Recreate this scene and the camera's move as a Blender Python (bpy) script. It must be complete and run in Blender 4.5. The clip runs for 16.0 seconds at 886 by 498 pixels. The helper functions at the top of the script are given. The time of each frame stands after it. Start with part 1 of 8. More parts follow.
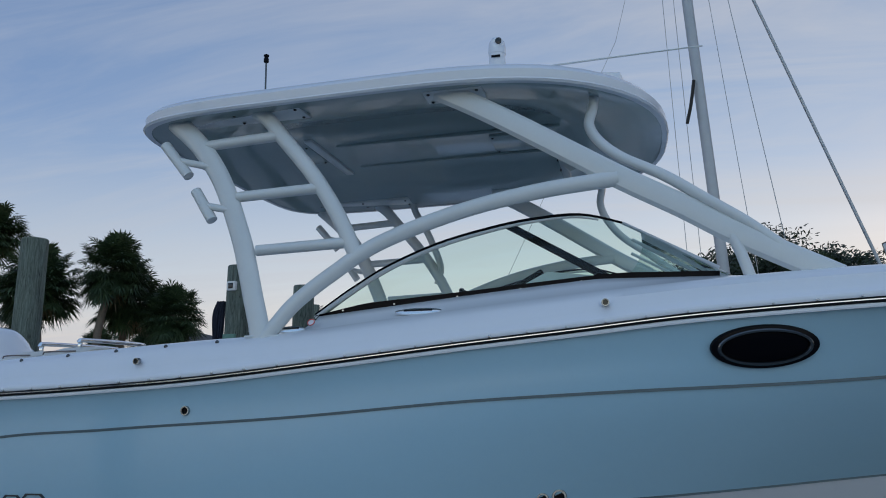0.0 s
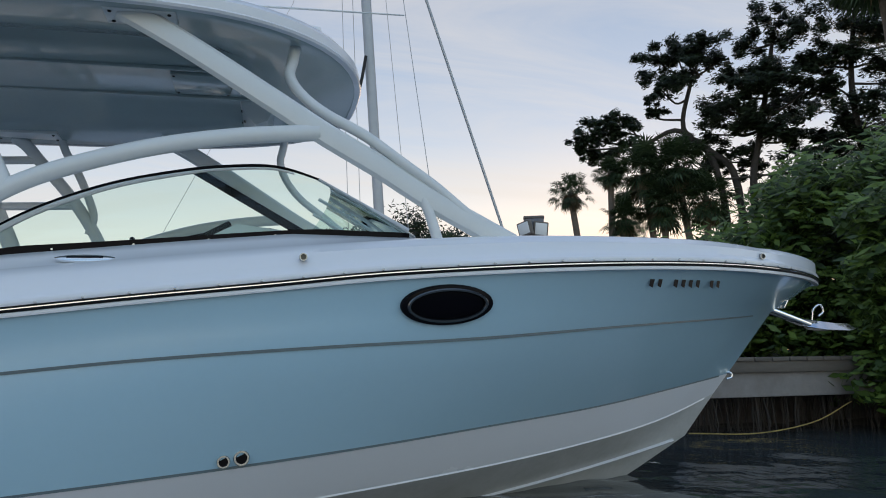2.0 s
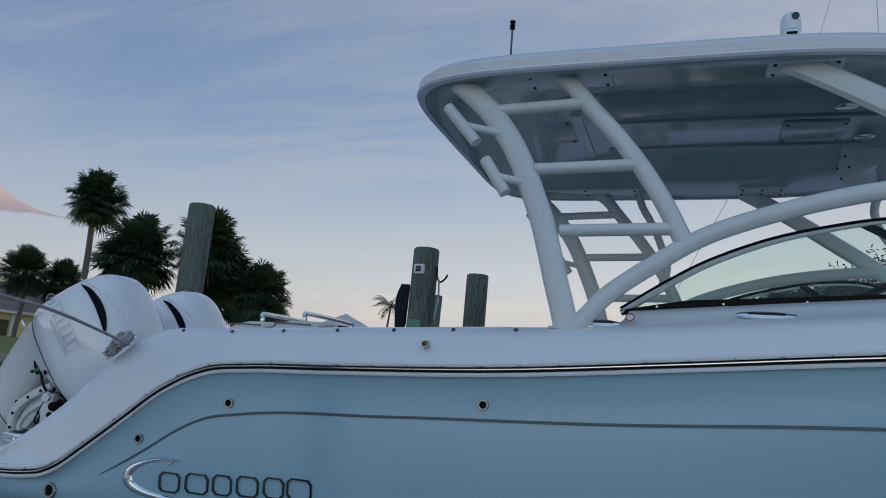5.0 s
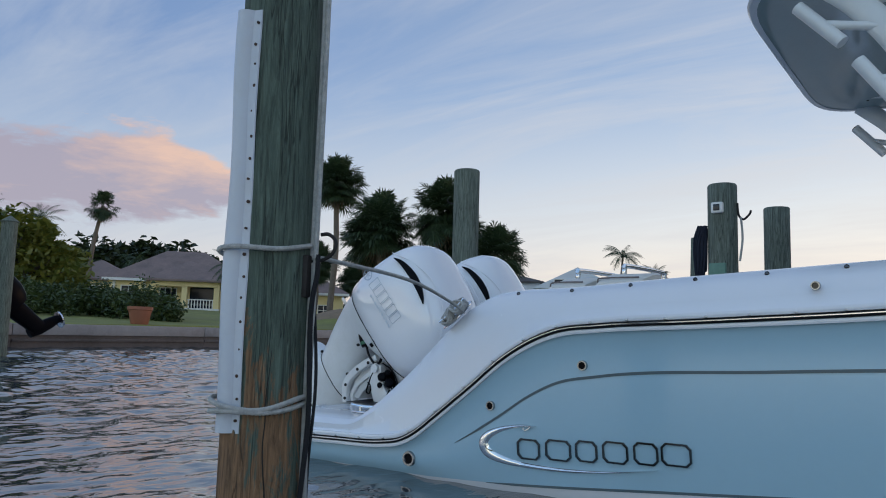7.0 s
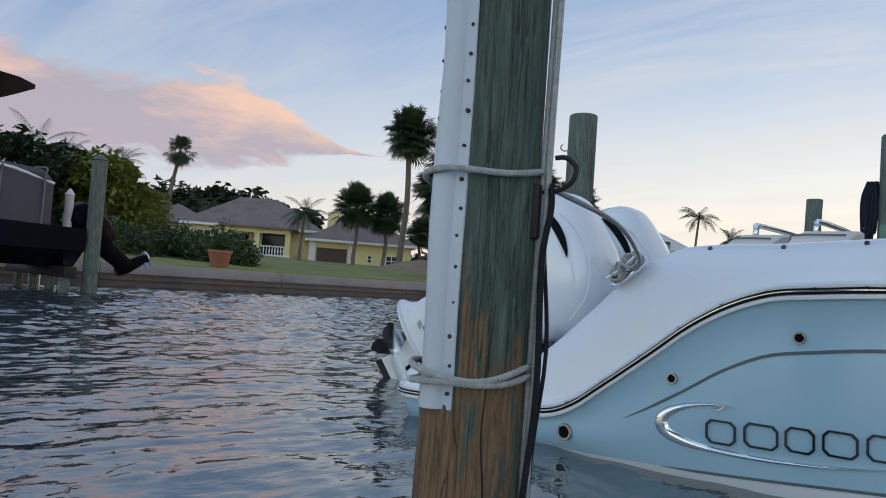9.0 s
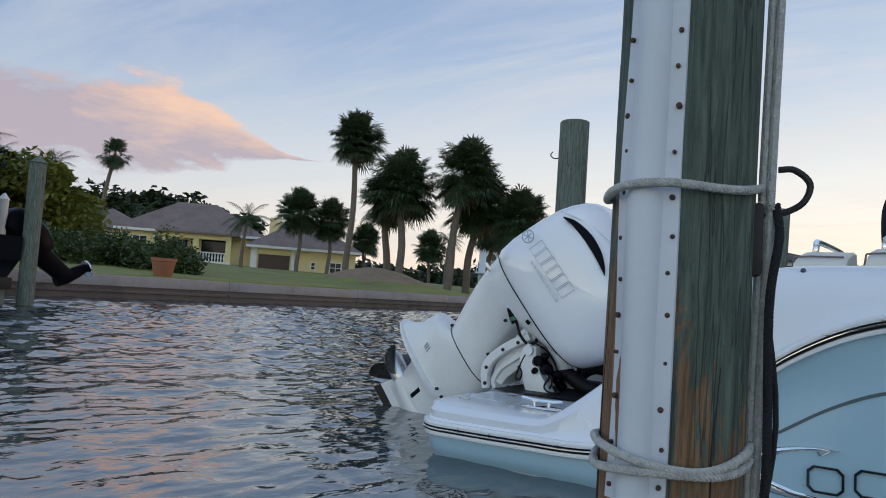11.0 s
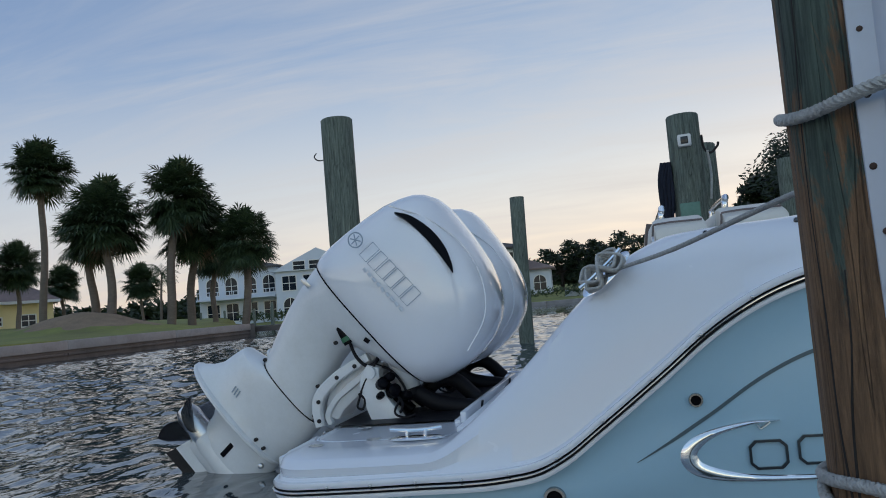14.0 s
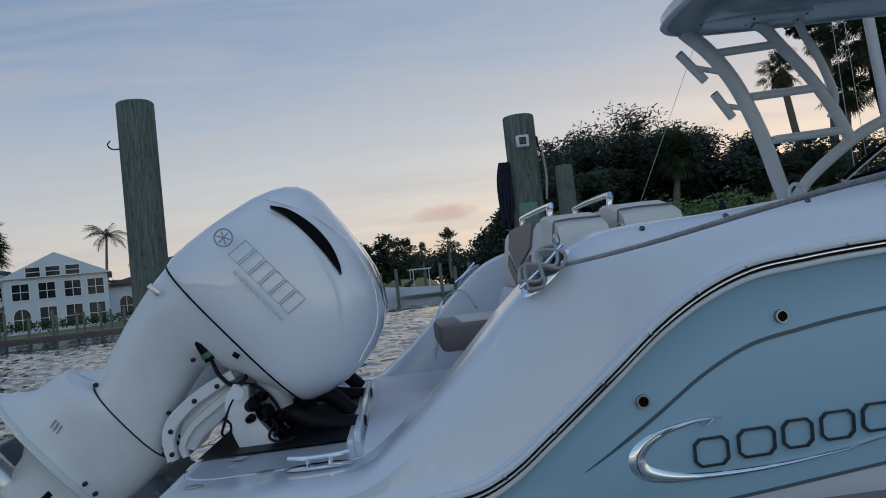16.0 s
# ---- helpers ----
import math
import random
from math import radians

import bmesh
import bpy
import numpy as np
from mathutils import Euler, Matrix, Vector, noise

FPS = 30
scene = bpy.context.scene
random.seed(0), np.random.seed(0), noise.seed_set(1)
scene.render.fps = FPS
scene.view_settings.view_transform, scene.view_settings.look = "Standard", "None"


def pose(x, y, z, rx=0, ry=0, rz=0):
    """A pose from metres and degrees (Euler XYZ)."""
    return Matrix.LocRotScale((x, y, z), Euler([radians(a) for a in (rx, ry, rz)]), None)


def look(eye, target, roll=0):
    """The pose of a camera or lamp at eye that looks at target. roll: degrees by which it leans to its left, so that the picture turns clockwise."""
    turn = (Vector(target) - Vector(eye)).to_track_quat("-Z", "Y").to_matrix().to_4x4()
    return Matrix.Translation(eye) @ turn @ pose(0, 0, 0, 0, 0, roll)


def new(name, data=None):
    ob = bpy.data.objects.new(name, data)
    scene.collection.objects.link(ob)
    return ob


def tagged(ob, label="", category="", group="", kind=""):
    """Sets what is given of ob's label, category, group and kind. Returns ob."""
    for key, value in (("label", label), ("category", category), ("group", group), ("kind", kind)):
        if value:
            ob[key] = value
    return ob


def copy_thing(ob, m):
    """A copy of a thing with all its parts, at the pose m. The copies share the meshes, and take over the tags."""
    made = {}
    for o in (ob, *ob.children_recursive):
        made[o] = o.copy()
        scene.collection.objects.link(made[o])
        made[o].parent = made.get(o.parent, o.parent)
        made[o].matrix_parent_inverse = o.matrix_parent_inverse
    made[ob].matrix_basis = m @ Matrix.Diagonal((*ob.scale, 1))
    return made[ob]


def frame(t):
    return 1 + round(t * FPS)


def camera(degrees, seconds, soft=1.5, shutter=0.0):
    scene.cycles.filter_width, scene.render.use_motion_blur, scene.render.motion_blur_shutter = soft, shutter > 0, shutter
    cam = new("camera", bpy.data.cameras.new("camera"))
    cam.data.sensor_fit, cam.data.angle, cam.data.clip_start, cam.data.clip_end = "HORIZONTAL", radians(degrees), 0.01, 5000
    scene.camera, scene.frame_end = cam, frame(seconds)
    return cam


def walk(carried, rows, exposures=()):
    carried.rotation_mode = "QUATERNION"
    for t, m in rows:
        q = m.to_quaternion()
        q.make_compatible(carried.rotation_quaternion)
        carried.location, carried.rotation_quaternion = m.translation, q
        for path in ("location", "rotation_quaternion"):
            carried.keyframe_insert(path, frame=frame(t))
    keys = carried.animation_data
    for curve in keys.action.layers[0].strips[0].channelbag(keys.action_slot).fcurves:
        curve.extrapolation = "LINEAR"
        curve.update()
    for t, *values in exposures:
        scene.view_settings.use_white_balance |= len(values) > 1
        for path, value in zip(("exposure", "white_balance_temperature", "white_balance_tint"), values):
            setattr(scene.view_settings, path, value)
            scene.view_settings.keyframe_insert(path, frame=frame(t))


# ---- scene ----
cam = camera(61.2, 16.0, 1.0)
PATH = [
    (0, (5.506, -3.37, 0.817), (5.047, -1.461, 1.198), -0.1),
    (0.5, (5.437, -3.362, 0.791), (5.244, -1.404, 1.151), -0.1),
    (1, (5.396, -3.341, 0.777), (5.494, -1.374, 1.122), -0.1),
    (1.5, (5.352, -3.282, 0.771), (5.696, -1.339, 1.097), -0.5),
    (2, (5.261, -3.248, 0.764), (5.729, -1.326, 1.059), -0.9),
    (2.5, (5.115, -3.217, 0.757), (5.555, -1.285, 1.033), -0.8),
    (3, (4.942, -3.199, 0.766), (5.211, -1.238, 1.057), -0.2),
    (3.5, (4.742, -3.177, 0.787), (4.777, -1.206, 1.121), 0.8),
    (4, (4.584, -3.164, 0.762), (4.344, -1.221, 1.171), 2.7),
    (4.5, (4.385, -3.214, 0.771), (3.923, -1.311, 1.177), 4.8),
    (4.7, (4.319, -3.216, 0.787), (3.787, -1.329, 1.178), 5.2),
    (6.8, (3.655, -3.202, 0.778), (2.539, -1.559, 1.017), 2.0),
    (7, (3.591, -3.197, 0.772), (2.437, -1.578, 0.988), 1.6),
    (7.5, (3.441, -3.166, 0.749), (2.216, -1.593, 0.906), 0.5),
    (8, (3.303, -3.113, 0.742), (2.037, -1.568, 0.857), 0.7),
    (8.5, (3.116, -3.075, 0.749), (1.829, -1.547, 0.842), 2.2),
    (9, (2.897, -3.051, 0.744), (1.607, -1.525, 0.832), 4.1),
    (9.2, (2.818, -3.05, 0.741), (1.53, -1.523, 0.833), 5.0),
    (11.3, (2.156, -2.944, 0.797), (1.026, -1.298, 0.919), 3.1),
    (11.5, (2.092, -2.904, 0.781), (0.99, -1.239, 0.908), 2.5),
    (12, (1.98, -2.874, 0.804), (0.968, -1.154, 0.937), 0.5),
    (12.5, (1.864, -2.825, 0.8), (0.966, -1.044, 0.943), -1.2),
    (13, (1.737, -2.757, 0.794), (0.961, -0.92, 0.944), -2.8),
    (13.5, (1.603, -2.703, 0.788), (0.965, -0.814, 0.939), -4.2),
    (14, (1.466, -2.643, 0.8), (0.973, -0.71, 0.946), -4.9),
    (14.5, (1.301, -2.565, 0.814), (0.967, -0.598, 0.951), -5.2),
    (15, (1.136, -2.505, 0.828), (0.968, -0.516, 0.952), -5.6),
    (15.5, (0.98, -2.442, 0.871), (0.979, -0.445, 0.978), -6.0),
    (16, (0.865, -2.375, 0.855), (0.998, -0.382, 0.948), -6.3),
]
walk(cam, [(t, look(eye, target, roll)) for t, eye, target, roll in PATH],
     [(0, -.50, 5950, 10), (1, -.40, 6250, 10), (2, -.14, 6600, 10), (3, -.04, 6850, 10), (3.5, -.22, 6600, 10), (4.5, -.68, 6050, 10), (7, -.26, 6150, 10), (8.5, -.10, 6500, 10), (10, -.08, 6550, 10), (12.5, -.16, 6650, 10), (14, -.38, 6300, 10), (16, -.72, 6100, 10)])

# ---- world, sun, exposure ----
SUN_AZ, SUN_EL = 29.0, 2.5      # degrees from +y towards +x, and above the horizon


def nodes_of(tree):
    tree.nodes.clear()

    def add(kind, **settings):
        node = tree.nodes.new(kind)
        for key, value in settings.items():
            if key == "inputs":
                for slot, v in value.items():
                    node.inputs[slot].default_value = v
            elif key == "operation":
                node.operation = value
            elif key == "blend_type":
                node.blend_type = value
            elif key == "data_type":
                node.data_type = value
            elif key == "sky_type":
                node.sky_type = value
            elif key == "noise_dimensions":
                node.noise_dimensions = value
        return node
    return add, tree.links.new


def ramp(node, stops):
    el = node.color_ramp.elements
    while len(el) > 1:
        el.remove(el[-1])
    el[0].position = stops[0][0]
    el[0].color = (*stops[0][1], 1) if len(stops[0][1]) == 3 else stops[0][1]
    for pos, col in stops[1:]:
        e = el.new(pos)
        e.color = (*col, 1) if len(col) == 3 else col
    return node


def build_world():
    world = bpy.data.worlds.new("dusk_sky")
    scene.world = world
    world.use_nodes = True
    add, link = nodes_of(world.node_tree)
    out = add("ShaderNodeOutputWorld")
    back = add("ShaderNodeBackground", inputs={"Strength": SKY})
    link(back.outputs[0], out.inputs[0])
    tc = add("ShaderNodeTexCoord")
    sep = add("ShaderNodeSeparateXYZ")
    link(tc.outputs["Generated"], sep.inputs[0])

    def m(op, a, b=None, c=None):
        n = add("ShaderNodeMath", operation=op)
        for i, v in enumerate((a, b, c)):
            if v is None:
                continue
            if isinstance(v, (int, float)):
                n.inputs[i].default_value = v
            else:
                link(v, n.inputs[i])
        return n.outputs[0]

    def mix(f, a, b, kind="MIX"):
        n = add("ShaderNodeMix", data_type="RGBA", blend_type=kind)
        for slot, v in ((0, f), (6, a), (7, b)):
            if isinstance(v, (int, float)):
                n.inputs[slot].default_value = v
            elif isinstance(v, tuple):
                n.inputs[slot].default_value = (*v, 1)
            else:
                link(v, n.inputs[slot])
        return n.outputs[2]
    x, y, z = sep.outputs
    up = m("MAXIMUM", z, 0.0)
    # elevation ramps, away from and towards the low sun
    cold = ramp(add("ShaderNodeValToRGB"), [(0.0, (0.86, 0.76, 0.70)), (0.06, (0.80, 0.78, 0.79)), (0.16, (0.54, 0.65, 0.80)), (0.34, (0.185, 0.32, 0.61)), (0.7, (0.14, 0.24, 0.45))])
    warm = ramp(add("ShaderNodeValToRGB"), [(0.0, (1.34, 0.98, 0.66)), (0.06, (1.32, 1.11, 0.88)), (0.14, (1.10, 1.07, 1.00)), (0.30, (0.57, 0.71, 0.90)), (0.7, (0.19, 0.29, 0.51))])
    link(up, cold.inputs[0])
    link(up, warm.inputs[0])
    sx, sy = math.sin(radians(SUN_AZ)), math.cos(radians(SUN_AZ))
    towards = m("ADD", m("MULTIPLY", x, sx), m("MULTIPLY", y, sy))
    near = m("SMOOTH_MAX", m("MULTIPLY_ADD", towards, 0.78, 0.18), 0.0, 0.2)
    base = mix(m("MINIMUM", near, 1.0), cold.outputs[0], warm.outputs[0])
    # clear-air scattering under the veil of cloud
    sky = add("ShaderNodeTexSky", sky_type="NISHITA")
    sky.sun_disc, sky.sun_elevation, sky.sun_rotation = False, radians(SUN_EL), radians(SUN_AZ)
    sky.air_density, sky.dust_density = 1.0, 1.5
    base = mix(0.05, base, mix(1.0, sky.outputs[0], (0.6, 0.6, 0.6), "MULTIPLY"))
    # thin streaks of high cloud, drawn out across the sky
    flat = m("DIVIDE", 1.0, m("ADD", up, 0.16))
    plan = add("ShaderNodeCombineXYZ")
    link(m("MULTIPLY", x, flat), plan.inputs[0])
    link(m("MULTIPLY", y, flat), plan.inputs[1])
    turn = add("ShaderNodeMapping", inputs={"Rotation": (0, 0, radians(28)), "Scale": (0.55, 2.2, 1)})
    link(plan.outputs[0], turn.inputs[0])
    n1 = add("ShaderNodeTexNoise", inputs={"Scale": 1.3, "Detail": 7.0, "Roughness": 0.62, "Distortion": 0.6})
    link(turn.outputs[0], n1.inputs["Vector"])
    veil = ramp(add("ShaderNodeValToRGB"), [(0.40, (0, 0, 0)), (0.72, (1, 1, 1))])
    link(n1.outputs[0], veil.inputs[0])
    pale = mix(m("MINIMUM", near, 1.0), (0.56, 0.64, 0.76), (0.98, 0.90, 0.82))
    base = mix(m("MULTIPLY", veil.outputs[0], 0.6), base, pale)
    # the low glow where the sun is going down
    glow = m("MULTIPLY", m("POWER", m("MAXIMUM", towards, 0.0), 40.0), m("POWER", m("SUBTRACT", 1.0, m("MINIMUM", up, 1.0)), 14.0))
    base = mix(m("MULTIPLY", glow, 0.75), base, (1.5, 0.85, 0.36))
    # a bank of heaped cloud low over the far shore, lit from the side
    az = m("ARCTAN2", x, y)
    place = add("ShaderNodeCombineXYZ")
    link(m("MULTIPLY", az, 2.2), place.inputs[0])
    link(m("MULTIPLY", z, 7.0), place.inputs[1])
    n2 = add("ShaderNodeTexNoise", inputs={"Scale": 3.0, "Detail": 8.0, "Roughness": 0.6, "Distortion": 0.25})
    link(place.outputs[0], n2.inputs["Vector"])
    # the bank is a wedge: its top climbs and its foot sinks away from the tip
    reach_back = m("MAXIMUM", m("SUBTRACT", -0.835, az), -0.02)
    top_z = m("MINIMUM", m("MULTIPLY_ADD", reach_back, 0.46, 0.165), 0.238)
    foot_z = m("MAXIMUM", m("MULTIPLY_ADD", reach_back, -0.26, 0.158), 0.112)
    mid_z = m("MULTIPLY", m("ADD", top_z, foot_z), 0.5)
    half_z = m("MAXIMUM", m("MULTIPLY", m("SUBTRACT", top_z, foot_z), 0.5), 0.004)
    rise = m("DIVIDE", m("SUBTRACT", z, mid_z), half_z)
    body = m("SUBTRACT", 1.0, m("ABSOLUTE", rise))
    heap = m("ADD", body, m("MULTIPLY_ADD", n2.outputs[0], 2.6, -1.22))
    ahead = m("MULTIPLY", m("ADD", az, 0.835), 14.0)
    mask = ramp(add("ShaderNodeValToRGB"), [(0.0, (0, 0, 0)), (0.1, (0, 0, 0)), (0.42, (1, 1, 1))])
    link(m("SUBTRACT", heap, m("MAXIMUM", ahead, 0.0)), mask.inputs[0])
    sunlit = m("ADD", m("MULTIPLY_ADD", rise, 0.40, 0.15), m("ADD", m("MULTIPLY_ADD", az, 1.5, 1.55), m("MULTIPLY_ADD", n2.outputs[0], 3.6, -1.8)))
    lit = mix(m("MINIMUM", m("MAXIMUM", sunlit, 0.0), 1.0), (0.50, 0.43, 0.50), (1.02, 0.66, 0.48))
    base = mix(m("MULTIPLY", mask.outputs[0], 0.85), base, lit)
    # a small lone cloud under the glow
    far_x = m("MULTIPLY", m("SUBTRACT", az, 0.075), 19.0)
    far_z = m("MULTIPLY", m("SUBTRACT", z, 0.094), 75.0)
    puff = m("SUBTRACT", m("MULTIPLY_ADD", n2.outputs[0], 2.4, -0.25), m("ADD", m("MULTIPLY", far_x, far_x), m("MULTIPLY", far_z, far_z)))
    base = mix(m("MULTIPLY", m("MINIMUM", m("MAXIMUM", puff, 0.0), 1.0), 0.7), base, (0.84, 0.50, 0.42))
    # the bright veil over the sky behind, which lights the side of the boat that is seen
    behind = add("ShaderNodeMapRange", inputs={"From Min": -0.1, "From Max": 0.75, "To Min": 1.0, "To Max": BEHIND})
    link(m("MULTIPLY_ADD", y, -0.95, m("MULTIPLY", up, 0.25)), behind.inputs[0])
    base = mix(1.0, base, mix(1.0, behind.outputs[0], mix(m("MINIMUM", m("MAXIMUM", m("MULTIPLY", y, -1.0), 0.0), 1.0), (1.0, 1.0, 1.0), (1.06, 1.05, 0.84)), "MULTIPLY"), "MULTIPLY")
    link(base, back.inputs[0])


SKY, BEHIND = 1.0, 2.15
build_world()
sun = new("sun", bpy.data.lights.new("sun", "SUN"))
sun.data.energy, sun.data.angle, sun.data.color = 0.5, radians(10), (1.0, 0.62, 0.36)
sun.matrix_world = look((0, 0, 0), (-math.sin(radians(SUN_AZ)), -math.cos(radians(SUN_AZ)), -math.tan(radians(SUN_EL))))

# ---- materials ----


def material(name, colour, rough=0.5, metal=0.0, grain=0.06, scale=6.0, fine=60.0, bump=0.0, bump_scale=80.0, coat=0.0, dirt=None, dirt_amount=0.0,
             stretch=(1, 1, 1), vary=0.0, subsurface=0.0, specular=0.5):
    """A surface with two scales of variation, an optional stain colour and relief, in real-world size."""
    mat = bpy.data.materials.new(name)
    mat.use_nodes = True
    add, link = nodes_of(mat.node_tree)
    out = add("ShaderNodeOutputMaterial")
    b = add("ShaderNodeBsdfPrincipled", inputs={"Base Color": (*colour, 1), "Roughness": rough, "Metallic": metal, "Coat Weight": coat, "Coat Roughness": 0.06, "Specular IOR Level": specular})
    link(b.outputs[0], out.inputs[0])
    tc = add("ShaderNodeTexCoord")
    mp = add("ShaderNodeMapping", inputs={"Scale": stretch})
    link(tc.outputs["Object"], mp.inputs[0])
    big = add("ShaderNodeTexNoise", inputs={"Scale": scale, "Detail": 5.0, "Roughness": 0.6})
    small = add("ShaderNodeTexNoise", inputs={"Scale": fine, "Detail": 3.0, "Roughness": 0.6})
    link(mp.outputs[0], big.inputs["Vector"])
    link(mp.outputs[0], small.inputs["Vector"])
    both = add("ShaderNodeMath", operation="MULTIPLY_ADD")
    both.inputs[1].default_value = 0.5
    link(small.outputs[0], both.inputs[0])
    link(big.outputs[0], both.inputs[2])
    shade = add("ShaderNodeMapRange", inputs={"From Min": 0.45, "From Max": 1.05, "To Min": 1.0 - grain, "To Max": 1.0 + grain})
    link(both.outputs[0], shade.inputs[0])
    value = shade.outputs[0]
    if vary:
        info = add("ShaderNodeObjectInfo")
        wide = add("ShaderNodeMapRange", inputs={"To Min": 1.0 - vary, "To Max": 1.0 + vary})
        link(info.outputs["Random"], wide.inputs[0])
        mul = add("ShaderNodeMath", operation="MULTIPLY")
        link(value, mul.inputs[0])
        link(wide.outputs[0], mul.inputs[1])
        value = mul.outputs[0]
    tint = add("ShaderNodeMix", data_type="RGBA", blend_type="MULTIPLY", inputs={0: 1.0, 6: (*colour, 1)})
    link(value, tint.inputs[7])
    colour_out = tint.outputs[2]
    if dirt:
        spots = add("ShaderNodeTexNoise", inputs={"Scale": scale * 0.6, "Detail": 8.0, "Roughness": 0.7})
        link(mp.outputs[0], spots.inputs["Vector"])
        where = add("ShaderNodeMapRange", inputs={"From Min": 0.48, "From Max": 0.68, "To Min": 0.0, "To Max": dirt_amount})
        link(spots.outputs[0], where.inputs[0])
        stain = add("ShaderNodeMix", data_type="RGBA", inputs={7: (*dirt, 1)})
        link(where.outputs[0], stain.inputs[0])
        link(colour_out, stain.inputs[6])
        colour_out = stain.outputs[2]
    link(colour_out, b.inputs["Base Color"])
    rr = add("ShaderNodeMapRange", inputs={"From Min": 0.3, "From Max": 0.7, "To Min": rough * 0.93, "To Max": min(1.0, rough * 1.1)})
    link(big.outputs[0], rr.inputs[0])
    link(rr.outputs[0], b.inputs["Roughness"])
    if bump:
        rel = add("ShaderNodeTexNoise", inputs={"Scale": bump_scale, "Detail": 4.0})
        link(mp.outputs[0], rel.inputs["Vector"])
        bp = add("ShaderNodeBump", inputs={"Strength": bump, "Distance": 0.01})
        link(rel.outputs[0], bp.inputs["Height"])
        link(bp.outputs[0], b.inputs["Normal"])
    return mat


def glass_material(name, tint, rough=0.0):
    mat = bpy.data.materials.new(name)
    mat.use_nodes = True
    add, link = nodes_of(mat.node_tree)
    out = add("ShaderNodeOutputMaterial")
    clear = add("ShaderNodeBsdfTransparent", inputs={"Color": (*tint, 1)})
    gloss = add("ShaderNodeBsdfGlossy", inputs={"Roughness": rough + 0.02})
    fr = add("ShaderNodeFresnel", inputs={"IOR": 1.45})
    mx = add("ShaderNodeMixShader")
    link(fr.outputs[0], mx.inputs[0])
    link(clear.outputs[0], mx.inputs[1])
    link(gloss.outputs[0], mx.inputs[2])
    link(mx.outputs[0], out.inputs[0])
    return mat


def leaf_material(name, colour, other, rough=0.5):
    """Leaves that differ one from the next, with some light let through."""
    mat = bpy.data.materials.new(name)
    mat.use_nodes = True
    add, link = nodes_of(mat.node_tree)
    out = add("ShaderNodeOutputMaterial")
    geo = add("ShaderNodeNewGeometry")
    mixc = add("ShaderNodeMix", data_type="RGBA", inputs={6: (*colour, 1), 7: (*other, 1)})
    link(geo.outputs["Random Per Island"], mixc.inputs[0])
    b = add("ShaderNodeBsdfPrincipled", inputs={"Roughness": rough})
    tr = add("ShaderNodeBsdfTranslucent")
    link(mixc.outputs[2], b.inputs["Base Color"])
    link(mixc.outputs[2], tr.inputs["Color"])
    mx = add("ShaderNodeMixShader", inputs={0: 0.25})
    link(b.outputs[0], mx.inputs[1])
    link(tr.outputs[0], mx.inputs[2])
    link(mx.outputs[0], out.inputs[0])
    return mat


